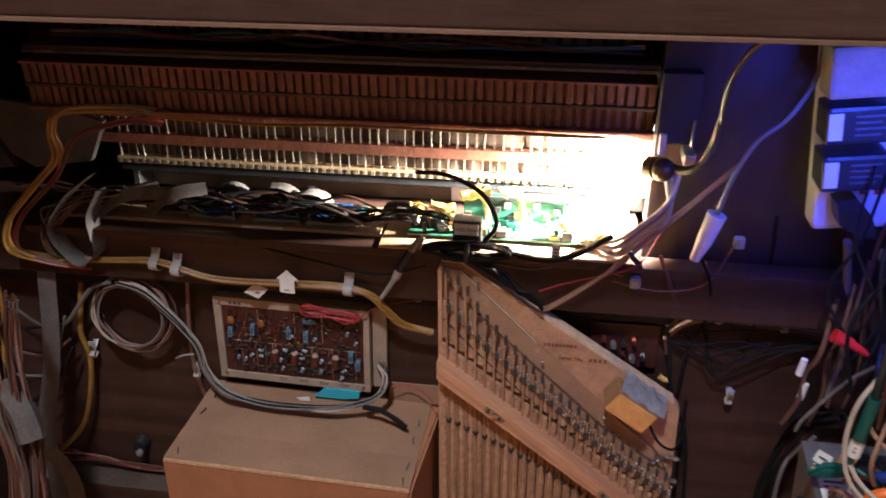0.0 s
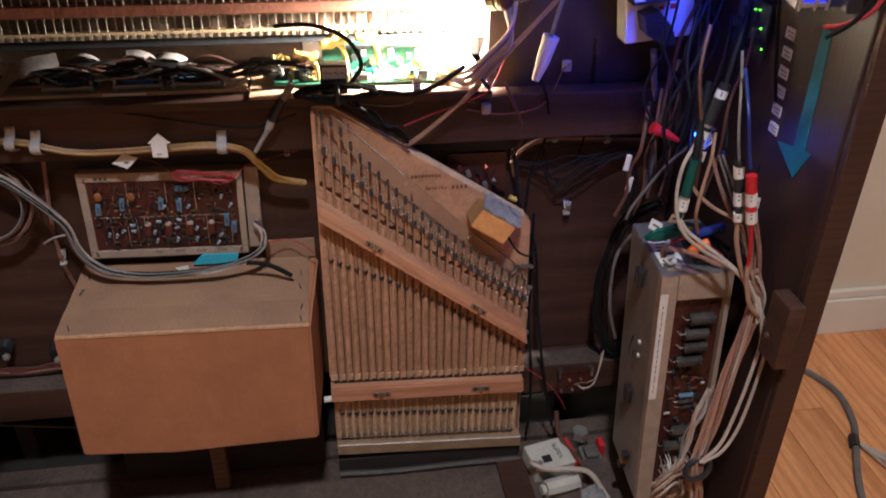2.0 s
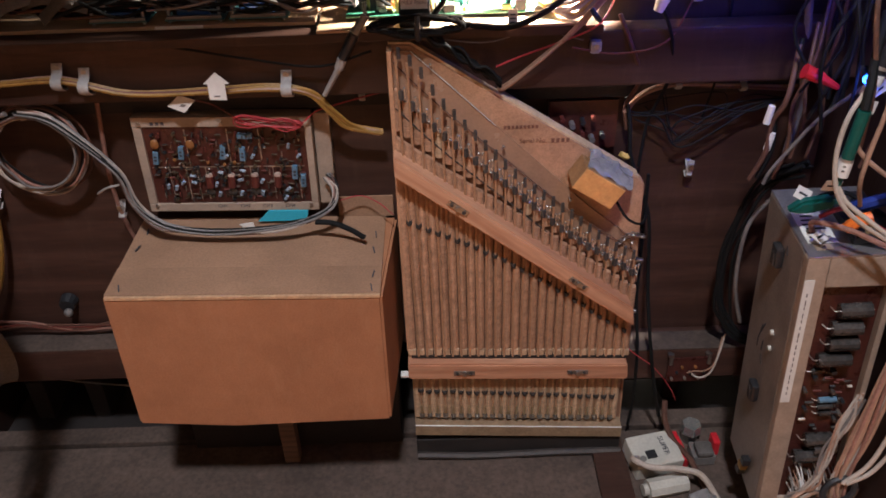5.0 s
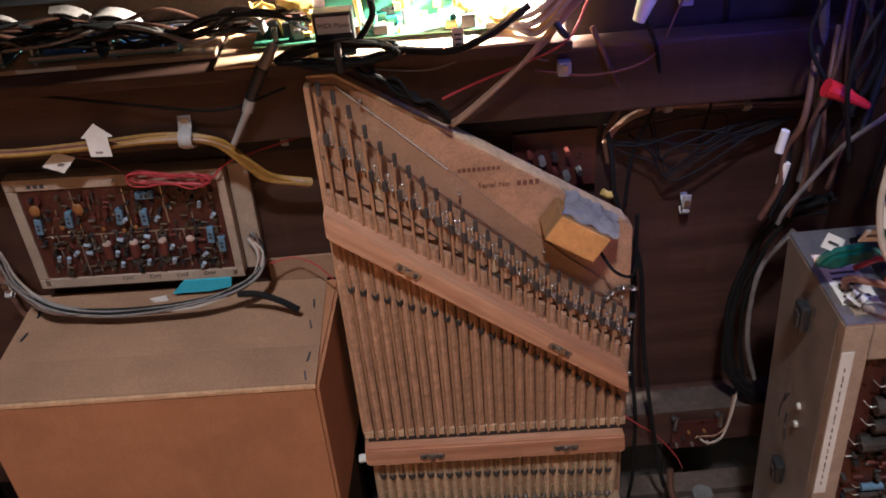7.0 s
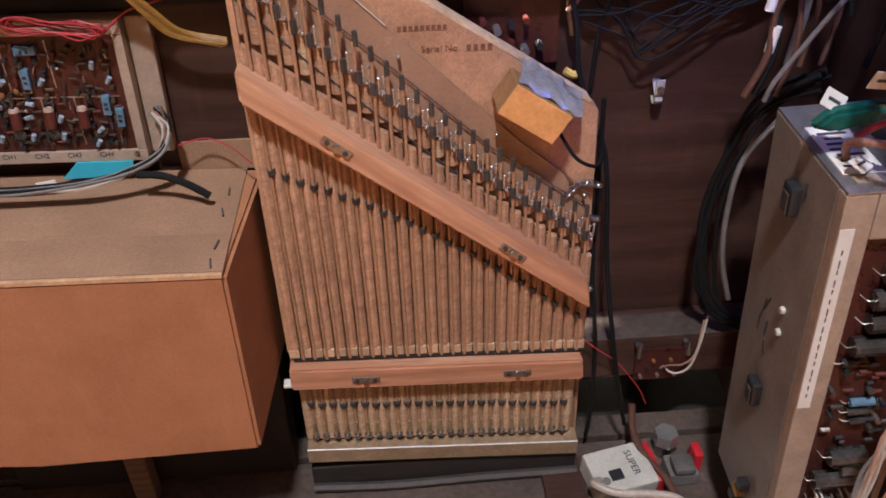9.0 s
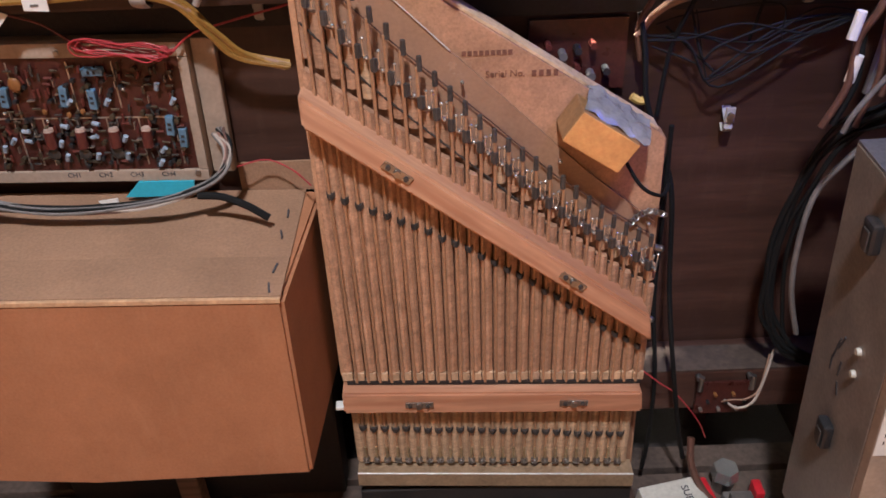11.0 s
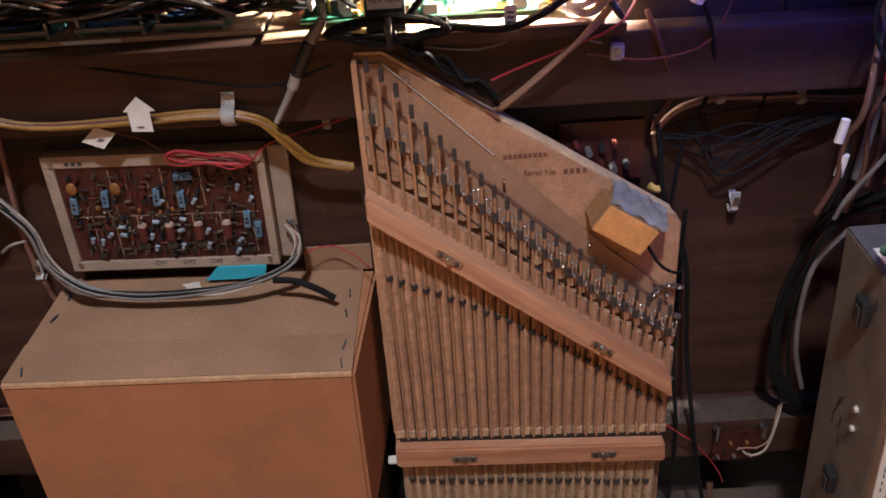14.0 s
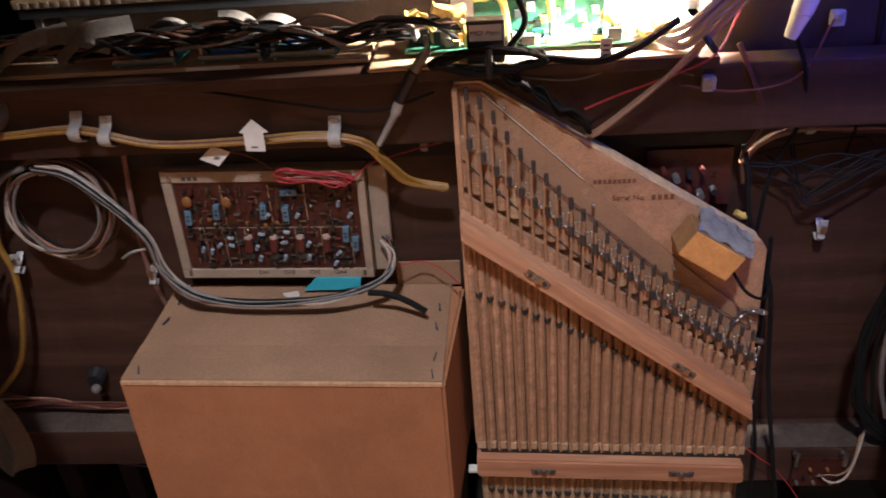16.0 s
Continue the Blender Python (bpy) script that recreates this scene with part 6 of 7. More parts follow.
cable("orange_sleeve", [(0.343, 0.732, 0.424), (0.350, 0.728, 0.434), (0.361, 0.726, 0.440)], 0.0060, ORANGEP, "orange sleeve on the amplifier top", "sleeve")
cable("blue_sleeve", [(0.350, 0.748, 0.436), (0.366, 0.742, 0.446), (0.384, 0.740, 0.452)], 0.0062, BLUEP, "blue sleeve on the amplifier top", "sleeve")
cable("terminal_loop", [(0.318, 0.745, 0.413), (0.312, 0.738, 0.428), (0.320, 0.722, 0.436), (0.340, 0.715, 0.432), (0.358, 0.712, 0.424), (0.380, 0.705, 0.415)], 0.0028, PINKWIRE, "brown cable loop on the amplifier top")
cable("terminal_loop", [(0.330, 0.76, 0.420), (0.345, 0.75, 0.435), (0.362, 0.735, 0.430), (0.378, 0.72, 0.425)], 0.0024, REDW, "red cable loop on the amplifier top")
cable("terminal_loop", [(0.340, 0.79, 0.425), (0.355, 0.775, 0.438), (0.376, 0.755, 0.432), (0.392, 0.73, 0.425)], 0.0024, BLACKCABLE, "black cable loop on the amplifier top")

# black cords behind the amplifier
for k in range(7):
    rng = random.Random(210 + k)
    o = 0.0045 * k
    j = lambda w: rng.uniform(-w, w)
    cable("black_cable", [(0.366 - o * 0.6, 0.87 + j(0.01), 0.412 + j(0.010)), (0.343 - o * 0.7, 0.892, 0.388 + j(0.008)), (0.322 - o * 0.5 + j(0.007), 0.90, 0.340 + j(0.015)), (0.315 - o * 0.35 + j(0.008), 0.905, 0.267), (0.320 - o * 0.4 + j(0.009), 0.905, 0.200 + j(0.015)), (0.338 - o * 0.4, 0.903, 0.150 + j(0.01)), (0.368, 0.90, 0.128 + j(0.008))], 0.0018 + 0.0004 * (k % 3), BLACKCABLE, "black cord hanging behind the amplifier", group="black cords")
cable("pale_cable", [(0.345, 0.89, 0.37), (0.322, 0.893, 0.330), (0.317, 0.892, 0.28), (0.322, 0.892, 0.225), (0.337, 0.893, 0.175)], 0.0026, GREY, "dull grey cord among the black cords")
for k, (a, b, mt) in enumerate([((0.296, 0.862, 0.405), (0.318, 0.862, 0.500), BROWNW), ((0.306, 0.866, 0.405), (0.321, 0.866, 0.505), BLACKCABLE), ((0.326, 0.87, 0.40), (0.336, 0.87, 0.52), BROWNW), ((0.345, 0.88, 0.42), (0.352, 0.89, 0.54), BROWNW), ((0.362, 0.88, 0.42), (0.37, 0.89, 0.56), BROWNW), ((0.38, 0.85, 0.43), (0.40, 0.85, 0.62), BLACKCABLE), ((0.39, 0.82, 0.44), (0.402, 0.80, 0.64), BROWNW)]):
    a, b = Vector(a), Vector(b)
    cable("standing_lead", [a, a.lerp(b, 0.35) + Vector((0.004, 0, 0)), a.lerp(b, 0.7) + Vector((-0.002, 0.004, 0)), b, b + Vector((0.01, 0.02, 0.05))], 0.0028 if k < 2 else 0.0022, mt, "dark lead standing behind the amplifier", group="standing leads")
for x, y, z in [(0.3005, 0.853, 0.484), (0.309, 0.858, 0.450)]:
    t = thing("cable_flag", "white paper flag wrapped round a standing lead", "label", (x, y, z), group="cable flags")
    part("paper", cyl(bmesh.new(), (x, y + 0.006, z - 0.010), (x + 0.0025, y + 0.006, z + 0.010), 0.0037, seg=10), PAPER, t)
rng = random.Random(52)
for k in range(14):
    x = 0.36 + rng.uniform(-0.03, 0.045)
    y = 0.80 + rng.uniform(-0.06, 0.10)
    pts = [(x + rng.uniform(-0.02, 0.02), y, 0.50 + rng.uniform(-0.03, 0.03)), (x + rng.uniform(-0.025, 0.02), y + rng.uniform(-0.02, 0.02), 0.57), (min(0.408, x + rng.uniform(-0.02, 0.03)), y, 0.64), (min(0.408, x + rng.uniform(-0.01, 0.03)), y + 0.02, 0.71 + rng.uniform(-0.03, 0.03))]
    cable("tangled_lead", pts, rng.uniform(0.0012, 0.0030), [BLACKCABLE, BLACKCABLE, BLACKCABLE, BLACKCABLE, BROWNW][k % 5], "dark lead tangled beside the end panel", group="tangled leads")

# ---- cables on the knee panel ----
strands("yellow_loom", [(-0.64, 0.915, 0.525), (-0.570, 0.906, 0.522), (-0.503, 0.905, 0.527), (-0.440, 0.906, 0.528), (-0.372, 0.906, 0.511), (-0.284, 0.907, 0.510), (-0.224, 0.906, 0.513), (-0.180, 0.908, 0.506), (-0.160, 0.918, 0.479), (-0.143, 0.925, 0.457), (-0.107, 0.93, 0.445)], 9, 0.0022, 0.0045, [YELLOW, YELLOW, YELLOW, TANWIRE, OXBLOOD], "yellow wire loom clipped below the shelf", 21, twist=0.7)
def pclip(x, y, z, r, w=0.0075, up=0.015):
    t = thing("cable_clip", "milky nylon cable clip screwed to the wood", "cable clip", (x, WALL, z), group="nylon cable clips")
    bm = bmesh.new()
    sweep(bm, [(x, WALL - 0.002, z + up), (x, WALL - 0.012, z + up * 0.4), (x, y - r - 0.0015, z + r * 0.4), (x, y - r - 0.002, z - r * 0.4), (x, y, z - r - 0.002), (x, min(WALL - 0.002, y + r + 0.004), z - r * 0.2)], w * 0.5, 0.0009, 6, 4, (1, 0, 0))
    part("strap", bm, CLEAR, t)
    part("ear", box(bmesh.new(), x - w * 0.55, x + w * 0.55, WALL - 0.016, WALL - 0.0135, z + up - 0.010, z + up + 0.004, 0.0008), CLEAR, t)
    part("screw", cyl(bmesh.new(), (x, WALL - 0.0162, z + up - 0.003), (x, WALL - 0.019, z + up - 0.003), 0.0030, seg=10), STEEL, t)
def pclip_apron(x, z):
    t = thing("cable_clip", "milky nylon cable clip on the apron board", "cable clip", (x, 0.915, z), group="nylon cable clips")
    part("strap", sweep(bmesh.new(), [(x, 0.9135, z + 0.018), (x, 0.908, z + 0.009), (x, 0.8985, z + 0.004), (x, 0.8985, z - 0.004), (x, 0.908, z - 0.010), (x, 0.9135, z - 0.010)], 0.0058, 0.0009, 6, 4, (1, 0, 0)), CLEAR, t)
    part("screw", cyl(bmesh.new(), (x, 0.9128, z + 0.014), (x, 0.9095, z + 0.014), 0.0034, seg=10), STEEL, t)
for x, z in [(-0.443, 0.527), (-0.416, 0.521), (-0.203, 0.511)]:
    pclip_apron(x, z)
for x, y, z, r in [(-0.582, 0.945, 0.356, 0.003), (-0.435, 0.945, 0.336, 0.002), (0.229, 0.945, 0.484, 0.0035), (0.303, 0.945, 0.479, 0.0035), (0.258, 0.950, 0.366, 0.003), (-0.128, 0.95, 0.480, 0.003)]:
    pclip(x, y, z, r)
for x, z in [(0.125, 0.545), (0.236, 0.585), (0.39, 0.58)]:
    t = thing("cable_clip", "milky nylon cable clip on the upper panel", "cable clip", (x, 0.948, z), group="nylon cable clips")
    yb = 0.9145 if z < 0.56 else 0.9495
    part("strap", box(bmesh.new(), x - 0.006, x + 0.006, yb - 0.010, yb - 0.0005, z - 0.007, z + 0.007, 0.003), CLEAR, t)
    part("screw", cyl(bmesh.new(), (x, yb - 0.0102, z + 0.002), (x, yb - 0.0125, z + 0.002), 0.0028, seg=8), STEEL, t)
strands("orange_loom", [(0.172, 0.945, 0.452), (0.182, 0.945, 0.466), (0.200, 0.945, 0.478), (0.229, 0.945, 0.484), (0.27, 0.946, 0.480), (0.303, 0.945, 0.479), (0.345, 0.945, 0.476), (0.375, 0.94, 0.478)], 4, 0.0020, 0.0028, [TANWIRE, PINKWIRE, BROWNW], "tan wires clipped along the knee panel", 22)
cable("coil_ring_lead", [(-0.63, 0.94, 0.395), (-0.596, 0.93, 0.417), (-0.551, 0.925, 0.471), (-0.520, 0.922, 0.486)], 0.0030, GREY, "grey lead into the hanging coil")
for k in range(9):
    rng = random.Random(120 + k)
    pts = []
    lean = rng.uniform(-0.004, 0.004)
    for j in range(15):
        a = 2 * math.pi * j / 14 * 1.02 + 1.5
        rr = 0.0490 + rng.uniform(-0.0022, 0.0022) + 0.0016 * (k - 4)
        pts.append((-0.503 + lean + rr * math.cos(a), 0.924 + 0.004 * math.sin(a + k) + 0.0015 * k, 0.4345 + lean * 0.6 + rr * 1.03 * math.sin(a)))
    cable("hanging_coil", pts, 0.0015, [GREY, WHITEWIRE, BROWNW, GREY, BLACKCABLE, PINKWIRE, GREY, WHITEWIRE, BROWNW][k], "coiled grey and white cable hung on the knee panel", "cable coil", group="hanging cable coil")
strands("module_loom", [(-0.510, 0.924, 0.487), (-0.480, 0.918, 0.482), (-0.457, 0.915, 0.466), (-0.410, 0.905, 0.418), (-0.396, 0.897, 0.380), (-0.370, 0.890, 0.354), (-0.330, 0.887, 0.345), (-0.288, 0.886, 0.343), (-0.235, 0.886, 0.346), (-0.195, 0.892, 0.353), (-0.170, 0.903, 0.364), (-0.166, 0.922, 0.378), (-0.176, 0.936, 0.387)], 9, 0.0014, 0.0048, [WHITEWIRE, GREY, BLACKCABLE, GREY, PINKWIRE, BLACKCABLE, BROWNW], "grey and white cable loom draped round the module", 23, twist=0.5)
cable("loom_zip_tie", [(-0.436, 0.902, 0.392), (-0.420, 0.893, 0.404), (-0.405, 0.892, 0.408)], 0.0014, CLEAR, "clear zip tie on the module loom", "tie")
cable("loose_end", [(-0.190, 0.892, 0.350), (-0.170, 0.890, 0.349), (-0.150, 0.886, 0.342), (-0.133, 0.882, 0.332)], 0.0032, BLACKCABLE, "stub of black sleeve on the cardboard box")
cable("thin_red_lead", [(-0.165, 0.93, 0.355), (-0.14, 0.935, 0.358), (-0.118, 0.93, 0.350), (-0.100, 0.91, 0.345)], 0.0007, REDW, "thin red lead beside the module")
for k in range(11):
    rng = random.Random(140 + k)
    pts = [(-0.232 + 0.036 * math.cos(a) * rng.uniform(0.86, 1.1), 0.924 - 0.001 * k, 0.4670 + rng.uniform(-0.0020, 0.0020) - 0.009 * math.cos(a) * 0.5 + (0.0030 + 0.0008 * k) * math.sin(a) * (0.35 + 0.65 * abs(math.cos(a)))) for a in [2 * math.pi * j / 12 for j in range(13)]]
    cable("red_hank", pts, 0.0006, REDW, "tied hank of thin red wire above the module", "wire", group="red wire hank")
cable("red_hank_tail", [(-0.198, 0.925, 0.458), (-0.18, 0.93, 0.472), (-0.155, 0.935, 0.478), (-0.10, 0.94, 0.49)], 0.0010, REDW, "thin red wire running behind the board", "wire")
cable("tag_lead", [(-0.312, 0.920, 0.496), (-0.29, 0.925, 0.486), (-0.268, 0.926, 0.468)], 0.0010, OXBLOOD, "thin wire from the paper tag", "wire")
t = thing("paper_tag", "white house-shaped paper tag on the yellow loom", "tag", (-0.284, 0.912, 0.495))
part("paper", prism(bmesh.new(), [(-0.2845, 0.5055), (-0.2665, 0.5045), (-0.2660, 0.5225), (-0.2610, 0.5230), (-0.2740, 0.5360), (-0.2880, 0.5235), (-0.2840, 0.5230)], 0.8960, 0.8966), PAPER, t)
part("print", box(bmesh.new(), -0.279, -0.273, 0.8955, 0.8959, 0.5085, 0.5100), GREY, t)
t = thing("paper_tag", "white tilted paper tag below the yellow loom", "tag", (-0.322, 0.914, 0.485))
part("paper", prism(bmesh.new(), [(-0.337, 0.492), (-0.322, 0.505), (-0.306, 0.498), (-0.320, 0.484)], 0.9125, 0.9135), PAPER, t)
part("print", prism(bmesh.new(), [(-0.324, 0.492), (-0.321, 0.4945), (-0.316, 0.4935), (-0.319, 0.491)], 0.9120, 0.9124), GREY, t)
cable("panel_lead", [(0.172, 0.945, 0.47), (0.178, 0.940, 0.44), (0.182, 0.935, 0.40), (0.196, 0.93, 0.36), (0.211, 0.925, 0.314), (0.2185, 0.915, 0.216), (0.226, 0.893, 0.14), (0.240, 0.890, 0.06), (0.255, 0.90, 0.0)], 0.0024, BLACKCABLE, "black lead down the knee panel")
cable("yellow_sleeve", [(0.170, 0.938, 0.402), (0.177, 0.937, 0.398), (0.184, 0.938, 0.399)], 0.0036, YELLOWTAPE, "yellow sleeve on the dark lead", "sleeve")
cable("edge_lead", [(0.203, 0.925, 0.38), (0.206, 0.925, 0.28), (0.2065, 0.918, 0.20), (0.212, 0.900, 0.12), (0.215, 0.90, 0.03), (0.214, 0.905, -0.02)], 0.0022, BLACKCABLE, "dark lead beside the board")
cable("panel_lead", [(0.272, 0.945, 0.62), (0.275, 0.945, 0.56), (0.272, 0.944, 0.50), (0.262, 0.945, 0.44)], 0.0014, BLACKCABLE, "thin dark lead on the knee panel")
cable("panel_lead", [(0.150, 0.92, 0.575), (0.165, 0.912, 0.54), (0.18, 0.925, 0.50), (0.172, 0.945, 0.46), (0.176, 0.945, 0.43)], 0.0024, BROWNW, "dark lead bending over the apron")
cable("panel_lead", [(0.190, 0.905, 0.585), (0.205, 0.912, 0.55), (0.212, 0.925, 0.50), (0.20, 0.945, 0.44), (0.195, 0.945, 0.38)], 0.0020, BLACKCABLE, "dark lead bending over the apron")
cable("apron_lead", [(0.232, 0.94, 0.585), (0.20, 0.91, 0.548), (0.15, 0.905, 0.538), (0.10, 0.908, 0.545)], 0.0010, OXBLOOD, "thin dark red lead across the apron")
rng = random.Random(71)
for k in range(9):
    pts = [(0.17 + rng.uniform(0, 0.05), 0.948, 0.46 + rng.uniform(-0.02, 0.01)), (0.22 + rng.uniform(-0.01, 0.02), 0.94, 0.435 + rng.uniform(-0.035, 0.035)), (0.26 + rng.uniform(-0.03, 0.03), 0.938, 0.44 + rng.uniform(-0.045, 0.035)), (0.30 + rng.uniform(-0.02, 0.02), 0.94, 0.455 + rng.uniform(-0.02, 0.02)), (0.35, 0.94, 0.465)]
    cable("dark_tangle", pts, 0.0007 + 0.0002 * (k % 3), [BLACKCABLE, BLACKCABLE, BLACKCABLE][k % 3], "black wires tangled on the knee panel", "wire", group="dark tangled wires")
cm = thing("side_circuit", "dim circuit board partly hidden behind the rod board", "circuit board", (0.125, 0.95, 0.42))
part("board", box(bmesh.new(), 0.085, 0.165, 0.950, 0.9535, 0.405, 0.465), PCB, cm)
for k in range(9):
    x, z = 0.10 + (k % 5) * 0.012, 0.42 + (k // 5) * 0.018 + 0.004 * (k % 3)
    part("component", cyl(bmesh.new(), (x, 0.9498, z), (x, 0.938, z), 0.0035 - 0.0004 * (k % 3), seg=8), [SILVERCAN, BLACK, OXBLOOD][k % 3], cm)
# left part of the knee panel
cable("panel_yellow", [(-0.575, 0.945, 0.47), (-0.585, 0.945, 0.43), (-0.592, 0.943, 0.39), (-0.587, 0.943, 0.352), (-0.596, 0.94, 0.297), (-0.618, 0.935, 0.235), (-0.65, 0.92, 0.200)], 0.0036, YELLOW, "yellow wire hanging down the knee panel")
cable("panel_pink", [(-0.425, 0.945, 0.50), (-0.432, 0.945, 0.44), (-0.437, 0.945, 0.38), (-0.434, 0.945, 0.33), (-0.428, 0.95, 0.29)], 0.0026, PINKWIRE, "brown lead clipped down the knee panel")
for k in range(5):
    rng = random.Random(160 + k)
    cable("slack_wire", [(-0.66 + rng.uniform(-0.01, 0.02), 0.93, 0.20 - 0.008 * k), (-0.60, 0.935, 0.176 + rng.uniform(-0.006, 0.006)), (-0.54, 0.935, 0.168 + rng.uniform(-0.006, 0.006)), (-0.48, 0.935, 0.170 + rng.uniform(-0.006, 0.008)), (-0.425, 0.935, 0.166)], 0.0013, [OXBLOOD, BROWNW, PINKWIRE][k % 3], "slack red-brown wire along the batten", "wire", group="slack batten wires")
for x, z in [(-0.545, 0.190), (-0.478, 0.178)]:
    t = thing("panel_bulb", "small clear bulb in a socket on the knee panel", "bulb", (x, WALL, z), group="panel bulbs")
    part("socket", cyl(bmesh.new(), (x, WALL - 0.0005, z + 0.008), (x, WALL - 0.014, z + 0.006), 0.012, 0.010, 12), BLACK, t)
    part("glass", ball(bmesh.new(), (x + 0.003, WALL - 0.020, z), 0.0060, 10), GREY, t, smooth=True)
cable("slot_cable", [(-0.71, 0.985, 0.055), (-0.62, 0.985, 0.030), (-0.52, 0.985, 0.012), (-0.44, 0.985, 0.0), (-0.38, 0.99, -0.005)], 0.0014, GREY, "thin grey cord lying in the pedal slot")
for k in range(12):
    x = -0.68 + k * 0.088
    t = solid("pedal_tail", box(bmesh.new(), x, x + 0.026, 0.995, 1.150, FLOOR - 0.0115, 0.015, 0.003), DARKVOID, "black wooden pedal tail in the slot", "pedal", group="pedal tails")

# ---- wiring at the cabinet's other end ----
strands("yellow_riser", [(-0.43, 0.955, 0.700), (-0.455, 0.93, 0.712), (-0.505, 0.885, 0.722), (-0.522, 0.88, 0.700), (-0.522, 0.88, 0.670), (-0.560, 0.88, 0.631), (-0.604, 0.88, 0.585), (-0.612, 0.885, 0.548), (-0.590, 0.90, 0.525), (-0.545, 0.915, 0.512)], 7, 0.0024, 0.0055, [YELLOW, YELLOW, TANWIRE], "yellow wire loom rising to the racks", 31, twist=0.5)
strands("red_riser", [(-0.430, 0.95, 0.690), (-0.450, 0.91, 0.704), (-0.504, 0.89, 0.688), (-0.536, 0.89, 0.642), (-0.595, 0.89, 0.585), (-0.611, 0.89, 0.542), (-0.580, 0.90, 0.520), (-0.53, 0.92, 0.505)], 6, 0.0022, 0.005, [REDW, OXBLOOD, BROWNW, WHITEWIRE, OXBLOOD], "red-brown wire loom rising to the racks", 32, twist=0.5)
strands("yellow_top_wire", [(-0.50, 0.935, 0.705), (-0.40, 0.934, 0.7025), (-0.30, 0.935, 0.699), (-0.20, 0.934, 0.7025), (-0.10, 0.935, 0.702), (0.0, 0.936, 0.702), (0.08, 0.936, 0.702)], 3, 0.0013, 0.002, [YELLOW, TANWIRE], "yellow wires along the key tails", 33)
cable("ribbon_tail", [(-0.50, 0.90, 0.640), (-0.535, 0.90, 0.612), (-0.562, 0.90, 0.571), (-0.550, 0.90, 0.540), (-0.530, 0.90, 0.526), (-0.508, 0.90, 0.545), (-0.512, 0.905, 0.585), (-0.50, 0.915, 0.615)], 0.011, DULLGREY, "grey ribbon cable curled beside the shelf", "ribbon cable", 0.0008, (0.25, 1, 0.1), 6, "grey ribbon cables")
cable("ribbon_tail", [(-0.585, 0.915, 0.520), (-0.602, 0.92, 0.499), (-0.612, 0.915, 0.421), (-0.625, 0.91, 0.347), (-0.645, 0.90, 0.267), (-0.640, 0.885, 0.20), (-0.622, 0.86, 0.16), (-0.60, 0.852, 0.152), (-0.588, 0.85, 0.185), (-0.592, 0.85, 0.230), (-0.612, 0.85, 0.265)], 0.011, DULLGREY, "long grey ribbon cable hanging to the floor", "ribbon cable", 0.0008, (1, 0.25, 0.1), 6, "grey ribbon cables")
t = thing("grey_duct", "grey fabric cable duct at the rack end", "cable duct", (-0.58, 0.96, 0.66))
part("wrap", prism(bmesh.new(), [(-0.640, 0.712), (-0.555, 0.705), (-0.500, 0.690), (-0.525, 0.640), (-0.600, 0.628), (-0.655, 0.660)], 0.945, 0.955), DULLGREY, t)
t = thing("dark_bracket", "black sloping bracket at the cabinet end", "bracket", (-0.62, 0.9, 0.6))
part("plate", prism(bmesh.new(), [(-0.700, 0.740), (-0.600, 0.725), (-0.568, 0.660), (-0.700, 0.640)], 0.868, 0.876), BLACK, t)
for k in range(8):
    rng = random.Random(180 + k)
    cable("riser_wire", [(-0.50 + rng.uniform(-0.03, 0.03), 0.915, 0.612), (-0.54 + rng.uniform(-0.02, 0.02), 0.905, 0.60), (-0.575, 0.90, 0.570 + rng.uniform(-0.02, 0.02)), (-0.56 + rng.uniform(-0.02, 0.02), 0.90, 0.535), (-0.53 + rng.uniform(-0.02, 0.02), 0.91, 0.525)], 0.0016, [DULLGREY, BROWNW, BLACKCABLE, BROWNW][k % 4], "thin wire curling beside the shelf", "wire", group="curling wires")
strands("brown_bundle", [(-0.565, 0.79, 0.53), (-0.580, 0.785, 0.47), (-0.578, 0.77, 0.41), (-0.565, 0.755, 0.35), (-0.568, 0.74, 0.28), (-0.575, 0.728, 0.20), (-0.590, 0.72, 0.11), (-0.610, 0.72, 0.03), (-0.63, 0.72, FLOOR + 0.015)], 36, 0.0013, 0.024, [BROWNW, BROWNW, BROWNW, DULLGREY, BROWNW, PINKWIRE, BROWNW], "thick bundle of brown wires at the cabinet end", 34, twist=0.35)
strands("yellow_bundle_top", [(-0.59, 0.80, 0.60), (-0.576, 0.795, 0.541), (-0.580, 0.79, 0.470), (-0.572, 0.785, 0.41)], 5, 0.0026, 0.008, [YELLOW, TANWIRE], "yellow wires at the head of the bundle", 35)
cable("bundle_wrap", [(-0.585, 0.782, 0.425), (-0.570, 0.772, 0.408), (-0.555, 0.762, 0.395), (-0.545, 0.752, 0.37)], 0.016, DULLGREY, "grey taped wrap round the brown bundle", "tape")
for k in range(5):
    rng = random.Random(190 + k)
    cable("corner_lead", [(-0.70, 0.90, 0.50 - 0.05 * k), (-0.665, 0.91, 0.455 - 0.04 * k), (-0.63, 0.92, 0.43 - 0.03 * k + rng.uniform(-0.02, 0.02)), (-0.60, 0.93, 0.40 + rng.uniform(-0.03, 0.03))], 0.0022, [DULLGREY, BLACKCABLE, BROWNW][k % 3], "grey lead in the cabinet corner", group="corner leads")

